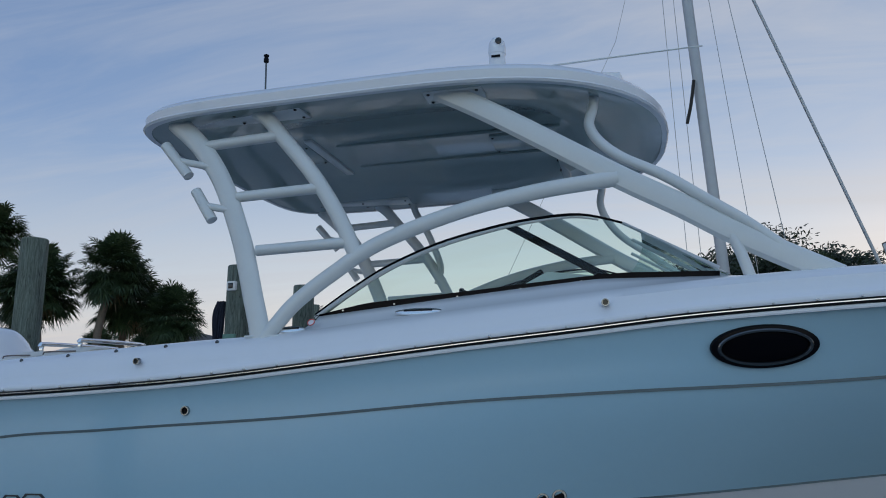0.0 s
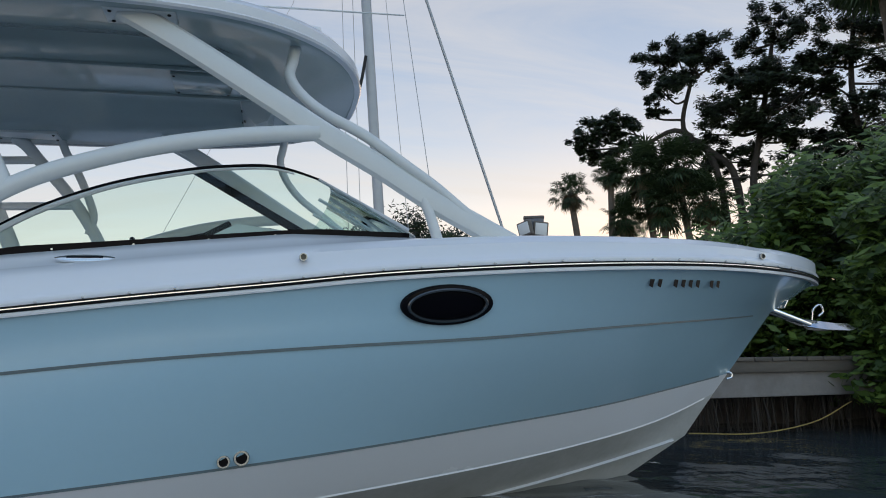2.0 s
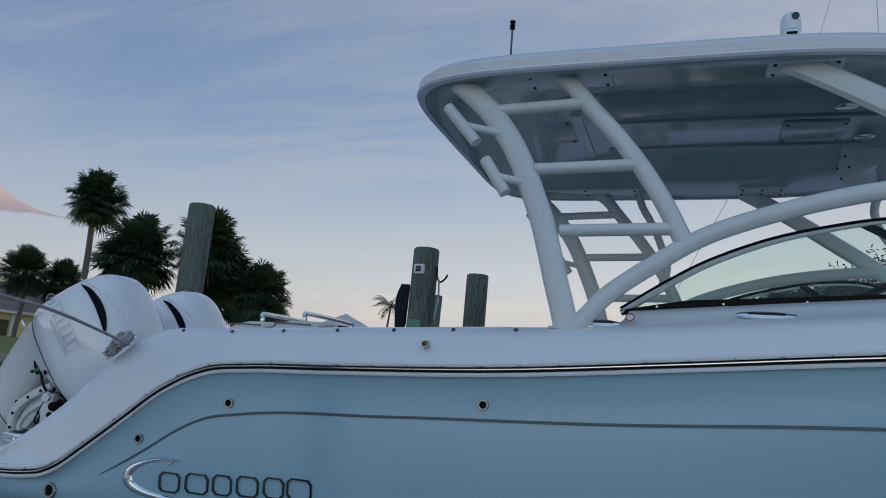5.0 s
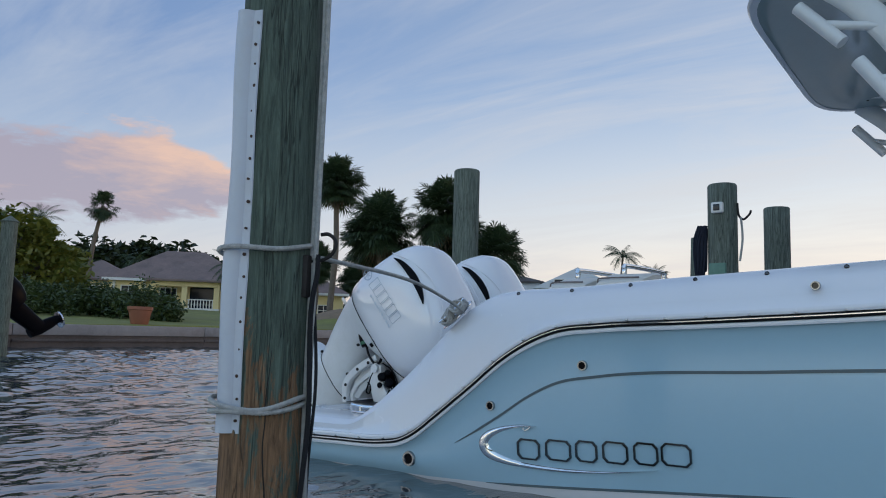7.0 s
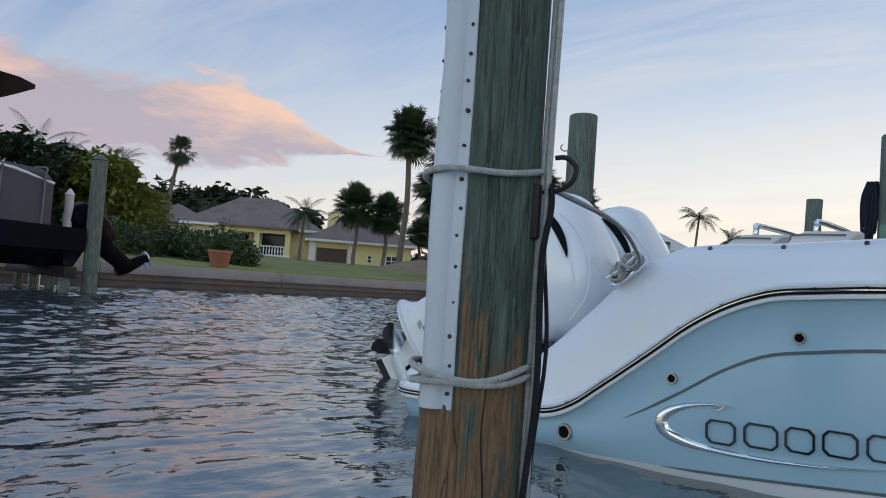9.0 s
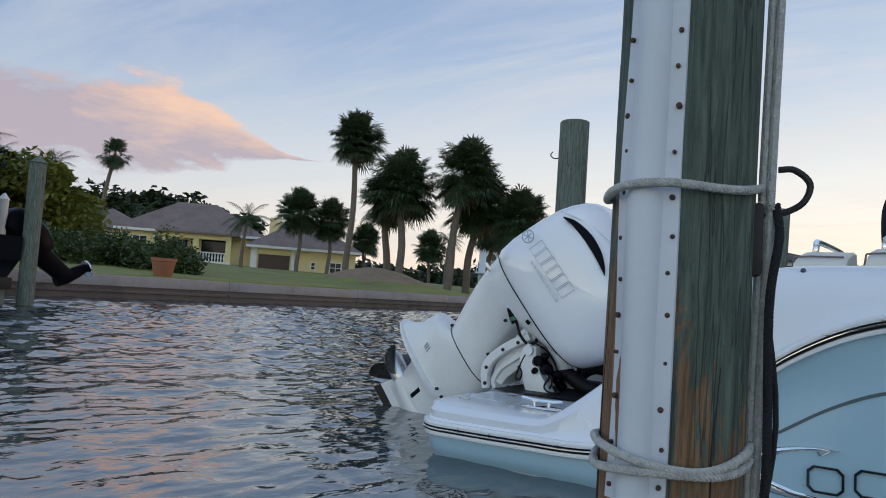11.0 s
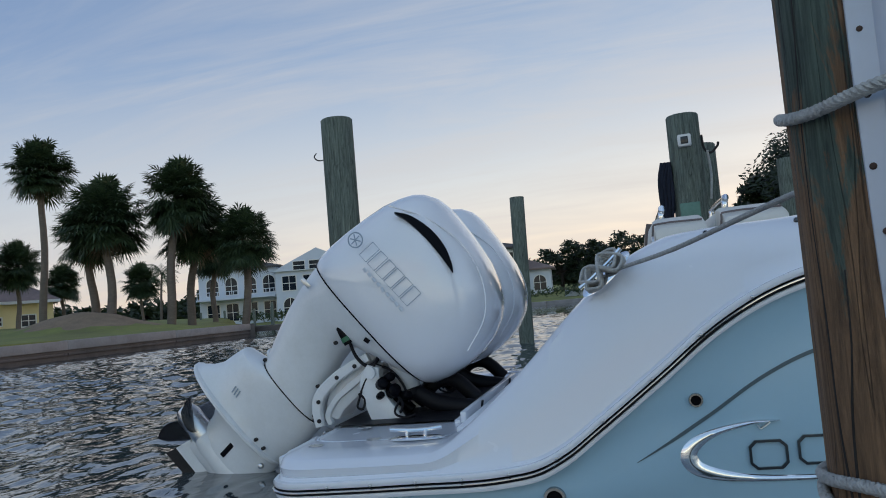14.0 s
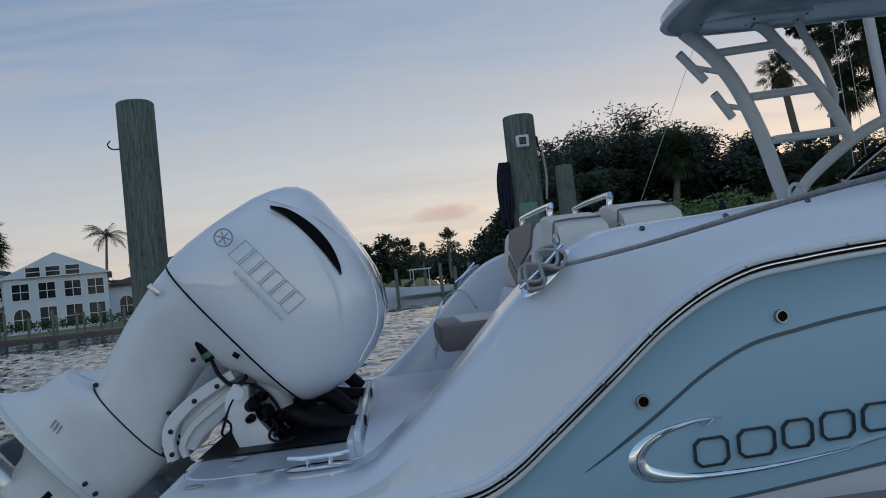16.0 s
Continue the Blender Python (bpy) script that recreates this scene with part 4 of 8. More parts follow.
for side in (0, 1):
    f = lambda pts, off=0.0: [frame_pt(x, z, side, off) for x, z in pts]
    leg = part("tower_leg", tube(bmesh.new(), f([(3.705, 1.075), (3.695, 1.15), (3.645, 1.32), (3.60, 1.48), (3.545, 1.65), (3.41, 1.96), (3.25, 2.19), (3.07, 2.36)]), .057, 14, 6, .55), TUBE, boat, "white powder-coated aluminium tower leg")
    part("tower_leg", tube(bmesh.new(), f([(3.58, 2.37), (3.66, 2.31), (3.75, 2.20), (3.94, 1.97), (4.09, 1.74), (4.21, 1.50)]), .043, 12, 6, .8), TUBE, boat)
    for a, b in (((3.29, 2.19), (3.72, 2.21)), ((3.51, 1.87), (3.98, 1.885)), ((3.65, 1.56), (4.16, 1.575))):
        part("rung", tube(bmesh.new(), f([a, b]), .030, 10, 1), TUBE, boat)
    part("arch_tube", tube(bmesh.new(), f([(3.72, 1.08), (3.79, 1.16), (3.89, 1.27), (4.08, 1.41), (4.33, 1.56), (4.73, 1.695), (5.13, 1.775), (5.53, 1.815)]), .041, 12, 8, .85), TUBE, boat)
    part("main_strut", tube(bmesh.new(), f([(4.63, 2.385), (4.81, 2.285), (5.03, 2.15), (5.33, 1.955), (5.56, 1.805), (5.82, 1.65), (6.07, 1.49), (6.45, 1.28)]), .058, 8, 6, .5), TUBE, boat)
    part("front_tube", tube(bmesh.new(), [(x, y if side == 0 else 2 * CENTRE - y, z) for x, y, z in ((5.44, .60, 2.42), (5.42, .56, 2.28), (5.40, .50, 2.17), (5.45, .42, 2.05), (5.56, .34, 1.93), (5.75, .26, 1.80), (5.93, .225, 1.66), (6.08, .215, 1.55), (6.22, .205, 1.43), (6.30, .20, 1.37))], .028, 10, 6), TUBE, boat)
    part("short_leg", tube(bmesh.new(), f([(6.02, 1.50), (6.05, 1.42), (6.09, 1.27)]), .026, 10, 4), TUBE, boat)
    for (xa, za), (xb, zb), (xc, zc) in (((3.03, 2.215), (3.20, 2.015), (3.38, 2.045)), ((3.255, 1.922), (3.372, 1.745), (3.52, 1.785))):
        rod = part("rod_holder", tube(bmesh.new(), f([(xa, za), (xb, zb)], -.01), .030, 14, 1), TUBE, boat, "white tubular rod holder")
        part("bracket", tube(bmesh.new(), f([((xa + xb) / 2, (za + zb) / 2), (xc, zc)], -.01), .020, 10, 1), TUBE, rod)
        m = Matrix.Translation(f([(xa, za)], -.01)[0])
        part("liner", lathe(bmesh.new(), [(.026, -.001), (.026, .003)], 14, m @ Vector((xa - xb, 0, za - zb)).to_track_quat("Z", "Y").to_matrix().to_4x4()), BLACK, rod)
    for x, z in ((3.72, 1.08),):
        part("foot_plate", slab(-.09, .10, -.05, .05, 0, .012, .004, Matrix.Translation(frame_pt(x, GUN_Z(x) + .0, side, .02))), TUBE, boat)
    part("foot_plate", slab(-.10, .10, -.05, .05, 0, .012, .004, Matrix.Translation(frame_pt(6.38, 1.30, side, -.005))), TUBE, boat)

# a bent handrail from the underside of the top down to the forward leg, port side only
part("bent_handrail", tube(bmesh.new(), [(x, 2 * CENTRE - lean_y(z) + .05, z) for x, z in ((3.84, 2.44), (3.84, 2.38), (3.867, 2.268), (3.959, 2.098), (4.027, 1.93), (4.063, 1.806), (4.05, 1.72), (4.03, 1.66))], .029, 12, 6), TUBE, boat, "white bent tube handrail")

# ---- windshield ----
TOPLINE = [(3.93, .37, 1.205), (4.12, .385, 1.335), (4.32, .41, 1.455), (4.59, .43, 1.566), (4.87, .45, 1.638), (5.09, .46, 1.674), (5.33, .45, 1.68), (5.54, .46, 1.625), (5.60, .62, 1.63), (5.64, .9, 1.65), (5.66, CENTRE, 1.66)]
BASELINE = [(3.93, .36, 1.20), (4.2, .345, 1.225), (4.5, .335, 1.245), (4.85, .325, 1.27), (5.15, .325, 1.295), (5.45, .315, 1.315), (5.75, .31, 1.325), (5.97, .33, 1.335), (6.04, .50, 1.34), (6.12, .8, 1.348), (6.15, CENTRE, 1.355)]
tl, bl = smooth_path(TOPLINE, 5), smooth_path(BASELINE, 5)
mir = lambda q: Vector((q[0], 2 * CENTRE - q[1], q[2]))
for side in (0, 1):
    g = (lambda q: Vector(q)) if side == 0 else mir
    a, b = [g(q) for q in tl], [g(q) for q in bl]
    glassbm = bmesh.new()
    loft(glassbm, [[p, p.lerp(q, .5) + Vector((0, (-.012 if side == 0 else .012), .004)), q] for p, q in zip(a, b)], closed=False)
    pane = part("windshield_glass", glassbm, GLASS, boat, "clear curved windshield pane")
    pane.visible_shadow = False
    part("windshield_frame", tube(bmesh.new(), [tuple(q) for q in a[:36]], .015, 10, 1, taper=.4), GLOSSBLACK, boat, "black and chrome windshield top rail")
    out = Vector((0, -.008 if side == 0 else .008, -.016))
    part("chrome_trim", tube(bmesh.new(), [tuple(q + out) for q in a[:33]], .017, 8, 1, taper=.3), TUBE, boat, "silver trim under the top rail")
    bm = bmesh.new()
    lift = .030
    slim = lambda x: min(1.0, .1 + (x - 3.93) * 3, max(.05, (6.0 - x) * 2.2))
    loft(bm, [[q + Vector((0, (-.012 if side == 0 else .012), -.02)), q + Vector((0, (-.012 if side == 0 else .012), lift * slim(q.x))), q + Vector((0, (.010 if side == 0 else -.010), lift * slim(q.x))), q + Vector((0, (.010 if side == 0 else -.010), -.02))] for q in b[:36]], closed=True, caps=True)
    part("windshield_base", bm, GLOSSBLACK, boat, "black windshield base rail with screws")
    part("glass_edge", tube(bmesh.new(), [tuple(a[35]), tuple(b[35] + Vector((0, 0, .02)))], .008, 8, 1, .5), LETTERPALE, boat, "pale polished edge of the side glass")
    for k in range(5):
        q = b[3 + k * 5]
        m = Matrix.Translation(q + Vector((0, -.013 if side == 0 else .013, .008))) @ Matrix.Rotation(radians(90), 4, "X")
        part("screw", lathe(bmesh.new(), [(.005, -.003), (.005, .002)], 8, m), ALLOY, boat)
    part("windshield_post", tube(bmesh.new(), [tuple(g((4.955, .462, 1.65))), tuple(g((5.47, .345, 1.325)))], .020, 8, 1, .5), GLOSSBLACK, boat, "black windshield post")
for x in (5.55,):
    part("windshield_centre_bar", tube(bmesh.new(), [(5.595, 1.17, 1.668), (6.13, 1.17, 1.352)], .010, 8, 1), TUBE, boat)
    part("windshield_centre_bar", tube(bmesh.new(), [(5.595, 1.67, 1.668), (6.13, 1.67, 1.352)], .010, 8, 1), TUBE, boat)
# consoles and dash behind the glass
for y0, y1 in ((.50, 1.15), (1.69, 2.34)):
    bm = bmesh.new()
    loft(bm, [[Vector((x, y, z)) for x, z in ((4.75, .3), (4.75, 1.16), (4.95, 1.30), (5.15, 1.40), (5.45, 1.36), (5.75, 1.30), (5.75, .3))] for y in (y0, y0 + .04, y1 - .04, y1)], closed=True, caps=True)
    con = part("console", bm, WHITE, boat, "white moulded helm console")
    part("dash_panel", slab(-.16, .16, .06, y1 - y0 - .06, -.01, .02, .01, Matrix.Translation((4.98, y0, 1.335)) @ Matrix.Rotation(radians(-28), 4, "Y")), GLOSSBLACK, con, "black instrument panel")
wheel = part("steering_wheel", tube(bmesh.new(), [(4.72 - .10 * math.sin(a), .87 + .18 * math.cos(a), 1.22 + .15 * math.sin(a)) for a in (2 * math.pi * k / 24 for k in range(25))], .013, 8, 1), BLACK, boat, "black steering wheel")
part("hub", tube(bmesh.new(), [(4.72, .87, 1.22), (4.86, .87, 1.16)], .025, 8, 1), STEEL, wheel)

# cleat recesses and grab plates on the side
for x, y, z, w in ((3.87, .185, 1.118, .075), (4.54, .195, 1.186, .12)):
    bm = bmesh.new()
    lathe(bm, [(1.0, -.004), (1.0, .006), (.8, .010), (.3, .011)], 24, Matrix.Translation((x, y, z)) @ Matrix.Rotation(radians(42), 4, "X") @ Matrix.Diagonal((w, .022, 1, 1)))
    cl = part("popup_cleat", bm, STEEL, boat, "flush stainless pop-up cleat")
    part("slot", slab(-w * .6, w * .6, -.006, .006, .008, .0125, 0, Matrix.Translation((x, y, z)) @ Matrix.Rotation(radians(42), 4, "X")), SCREEN, cl, smooth=False)
bm = lathe(bmesh.new(), [(.021, 0), (.021, .002)], 20, Matrix.Translation((3.985, .172, 1.15)) @ Matrix.Rotation(radians(62), 4, "X"))
st = part("warning_sticker", bm, WHITE, boat, "round white warning sticker with a red ring")
part("ring", tube(bmesh.new(), [tuple(Matrix.Translation((3.985, .169, 1.151)) @ Matrix.Rotation(radians(62), 4, "X") @ Vector((.018 * math.cos(a), .018 * math.sin(a), .002))) for a in (2 * math.pi * k / 16 for k in range(17))], .0025, 6, 1), REDMARK, st)

# stern: mooring cleats, swim platform hatches
def horn_cleat(x, y, z, length, m0=None, wide=.036):
    m = Matrix.Translation((x, y, z)) @ (m0 or Matrix.Identity(4))
    bm = bmesh.new()
    lathe(bm, [(1, 0), (1, .004), (.85, .009), (.2, .010)], 24, m @ Matrix.Diagonal((length * .56, wide, 1, 1)))
    c = part("mooring_cleat", bm, STEEL, boat, "polished stainless mooring cleat")
    b2 = tube(bmesh.new(), [tuple(m @ Vector(q)) for q in ((-length / 2, 0, .042), (-length * .2, 0, .036), (length * .2, 0, .036), (length / 2, 0, .042))], .008, 8, 4)
    part("horn", b2, STEEL, c)
    for sx in (-.18, .18):
        part("stem", tube(bmesh.new(), [tuple(m @ Vector((sx * length, 0, .004))), tuple(m @ Vector((sx * length, 0, .036)))], .008, 8, 1), STEEL, c)
    return c


horn_cleat(.53, .335, .270, .22)
horn_cleat(.53, 2.505, .270, .22)
slope = math.atan2(.906 - .76, .18)
CLEAT = (1.368, .098, .858)
horn_cleat(*CLEAT, .20, Matrix.Rotation(-slope, 4, "Y") @ Matrix.Rotation(radians(46), 4, "X"), .040)
horn_cleat(CLEAT[0], 2 * CENTRE - CLEAT[1], CLEAT[2], .19, Matrix.Rotation(-slope, 4, "Y") @ Matrix.Rotation(radians(-38), 4, "X"))
for x, y in ((.10, .30), (.33, .375), (.18, .665)):
    part("deck_plate", lathe(bmesh.new(), [(.028, 0), (.028, .003), (.01, .004)], 16, Matrix.Translation((x, y, .268)) @ Matrix.Diagonal((1.2, .7, 1, 1))), ALLOY, boat)
part("stern_fascia", slab(-.012, .03, .17, 2.67, .165, .258, .012), WHITE, boat)
part("transom_step", slab(-.02, .04, .16, 2.68, .150, .178, .010), WHITE, boat)
# engine well with its raised rim
well = part("engine_well", box(box(bmesh.new(), .63, .66, .70, 2.14, .20, .31, .008), .60, .63, .70, 2.14, .20, .275, .006), WHITE, boat, "white raised rim of the engine well")
# black sheet stands in for the shade and dark water inside the well
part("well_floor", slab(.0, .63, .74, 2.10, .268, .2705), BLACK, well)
part("walkway", slab(.68, 1.25, .42, 2.42, .262, .292, .008), DECK, boat, "white non-skid aft deck")
# transom bulwark with the boarding gate gap, and cockpit sole
part("cockpit_sole", slab(1.25, 5.6, .43, 2.41, .286, .296), DECK, boat)
bm = bmesh.new()
loft(bm, [[Vector((1.36, y, .30)), Vector((1.50, y, .74)), Vector((1.56, y, .80)), Vector((1.68, y, .80)), Vector((1.72, y, .30))] for y in (1.05, 2.2)], closed=True, caps=True)
part("transom_bulwark", bm, WHITE, boat, "white transom bulwark beside the boarding gate")

# stern seat, helm and companion seats
jump = part("stern_seat", slab(1.06, 1.52, 1.38, 2.07, .50, .635, .03), BROWNVINYL, boat, "folded-down brown and white stern seat")
part("seat_top", slab(1.18, 1.51, 1.46, 2.02, .628, .645, .01), VINYL, jump)
part("support", tube(bmesh.new(), [(1.08, 2.02, .62), (1.14, 2.10, .74), (1.26, 2.16, .78), (1.34, 2.18, .66)], .006, 6, 4), STEEL, jump)
part("support", tube(bmesh.new(), [(1.08, 1.95, .56), (1.05, 1.95, .42), (1.08, 1.95, .36)], .006, 6, 4), STEEL, jump)


def lounge_seat(x, y, w, depth, top, inset=True):
    """An upholstered seat back with a side bolster, a rail, brown panels on its aft face and piping."""
    base = part("bench_seat", slab(x + .04, x + depth + .1, y, y + w, .30, top - .26, .03), VINYL, boat, "cream vinyl bench seat with brown panels")
    m = Matrix.Translation((x, y, top - .33)) @ Matrix.Rotation(radians(10), 4, "Y")
    part("backrest", slab(0, depth * .8, .0, w, 0, .33, .045, m), VINYL, base)
    bm = bmesh.new()
    loft(bm, [[Vector((x + dx, y + dy, z)) for dx, z in ((.05, top - .30), (.07, top - drop), (.09, top - drop + .012), (depth * .9, top - drop + .012), (depth * .95, top - drop), (depth, top - .30))] for dy, drop in ((.03, .010), (-.12, .022), (-.26, .055), (-.31, .075), (-.335, .12))], closed=True, caps=True)
    bmesh.ops.recalc_face_normals(bm, faces=bm.faces[:])
    bol = part("bolster", bm, VINYL, base)
    part("piping", tube(bmesh.new(), [(x + .045, y - .272, top - .22), (x + .062, y - .272, top - .068), (x + .09, y - .272, top - .040), (x + depth * .9, y - .272, top - .040)], .0045, 8, 3), BROWNVINYL, bol)
    part("speaker_ring", lathe(bmesh.new(), [(.036, -.004), (.036, .006), (.026, .010), (.005, .004)], 18, Matrix.Translation((x + .058, y - .305, top - .13)) @ Matrix.Rotation(radians(-90), 4, "Y")), ALLOY, base)
    if inset:
        bm = bmesh.new()
        loft(bm, [[m @ Vector((d, q * w, z)) for q, z in ((.10, .325), (.76, .325), (.75, .22), (.42, .10), (.12, .20))] for d in (-.012, .02)], closed=True, caps=True)
        part("inset", bm, BROWNVINYL, base, "brown quilted inset")
        bm = bmesh.new()
        loft(bm, [[m @ Vector((d, q * w, z)) for q, z in ((.12, .165), (.42, .07), (.75, .185), (.75, .125), (.42, .01), (.12, .11))] for d in (-.010, .02)], closed=True, caps=True)
        part("chevron", bm, BROWNVINYL, base)
    else:
        part("inset", slab(depth * .2, depth * .75, .30, w - .1, .325, .345, .01, m), BROWNVINYL, base)
    part("grab_rail", tube(bmesh.new(), [(x + .11, y + .0, top - .02), (x + .115, y + .0, top + .03), (x + .12, y + .04, top + .05), (x + .12, y + w * .68, top + .05), (x + .12, y + w * .72, top + .03), (x + .115, y + w * .72, top - .02)], .015, 10, 4, flat_axis=(1, 0, 0)), STEEL, base, "chrome grab rail")
    return base


lounge_seat(1.50, 1.05, 1.08, .30, 1.10)
lounge_seat(1.79, 1.07, .95, .34, 1.12, False)
# small bottles and cups on the gunwale by the tower
for x, y, z, mat, r, hh in ((3.10, 2.52, 1.062, NAVY, .026, .09), (3.28, 2.50, 1.074, GLOSSBLACK, .022, .08), (3.46, 2.52, 1.084, YELLOW, .014, .09)):
    bt = thing("bottle", "small dark plastic bottle standing on the gunwale" if mat != YELLOW else "small yellow-capped bottle standing on the gunwale", "bottle")
    bt.matrix_world = TRIM
    part("body", lathe(bmesh.new(), [(r, 0), (r, hh * .7), (r * .5, hh * .82), (r * .5, hh)], 14, Matrix.Translation((x, y, z))), mat, bt)
    part("cap", lathe(bmesh.new(), [(r * .55, 0), (r * .55, hh * .12)], 12, Matrix.Translation((x, y, z + hh))), BLACK, bt)
part("grab_loop", tube(bmesh.new(), [(3.58, 2.50, 1.09), (3.56, 2.50, 1.16), (3.60, 2.50, 1.21), (3.66, 2.50, 1.18), (3.67, 2.50, 1.09)], .014, 10, 5), TUBE, boat, "white tubular grab loop")

# bow: anchor in its chute, bow eye, light
roller = part("anchor_chute", slab(-.02, .30, -.055, .055, -.012, .012, .006, Matrix.Translation((8.81, CENTRE, .99)) @ Matrix.Rotation(radians(20), 4, "Y")), STEEL, boat, "stainless anchor chute through the stem")
anchor = thing("anchor", "polished stainless plough anchor hanging at the bow", "anchor")
anchor.matrix_world = TRIM @ pose(-.24, 0, 0)
part("shank", tube(bmesh.new(), [(8.98, CENTRE, 1.0), (9.2, CENTRE, .93), (9.42, CENTRE, .90)], .016, 8, 4, .5), DARKSTEEL, anchor)
bm = bmesh.new()
loft(bm, [[Vector((9.30, CENTRE - .01, .88)), Vector((9.30, CENTRE, .92)), Vector((9.30, CENTRE + .01, .88))], [Vector((9.42, CENTRE - .09, .85)), Vector((9.42, CENTRE, .915)), Vector((9.42, CENTRE + .09, .85))], [Vector((9.58, CENTRE - .125, .84)), Vector((9.58, CENTRE, .895)), Vector((9.58, CENTRE + .125, .84))], [Vector((9.70, CENTRE - .085, .85)), Vector((9.70, CENTRE, .895)), Vector((9.70, CENTRE + .085, .85))], [Vector((9.75, CENTRE - .02, .87)), Vector((9.75, CENTRE, .885)), Vector((9.75, CENTRE + .02, .87))]], closed=True, caps=True)
part("fluke", bm, STEEL, anchor)
part("shackle", tube(bmesh.new(), [(9.38, CENTRE, .92), (9.40, CENTRE, 1.0), (9.46, CENTRE, 1.03), (9.48, CENTRE, .98), (9.44, CENTRE, .95)], .007, 8, 5), STEEL, anchor)
part("bow_eye", tube(bmesh.new(), [(8.40, CENTRE - .012, .57), (8.435, CENTRE - .012, .565), (8.44, CENTRE - .012, .535), (8.40, CENTRE - .012, .525)], .008, 8, 4), STEEL, boat, "stainless bow eye")
part("bow_plate", slab(-.10, .10, -.035, .035, 0, .01, .004, Matrix.Translation((8.95, CENTRE, 1.09)) @ Matrix.Rotation(radians(-58), 4, "Y")), STEEL, boat)

# ---- outboard motors ----
UP = Vector((.78, 0, .626)).normalized()     # the tilted motor's own up
AFT = Vector((-UP.z, 0, UP.x))               # and its own aft
MO = Vector((.20, 0, .70))                   # middle of the cowling's lower seam


def mp_(b, d, y=0.0):
    """b aft, d down along the motor, y sideways."""
    return MO + AFT * b - UP * d + Vector((0, y, 0))


def oval_ring(b0, b1, d, w, n=28, p=2.6, tilt=0.0):
    cb, rb = (b0 + b1) / 2, (b1 - b0) / 2
    out = []
    for k in range(n):
        a = 2 * math.pi * k / n
        c, s = math.cos(a), math.sin(a)
        bb = cb + rb * math.copysign(abs(c) ** (2 / p), c)
        out.append(mp_(bb, d + tilt * (bb - cb), w * math.copysign(abs(s) ** (2 / p), s)))
    return out


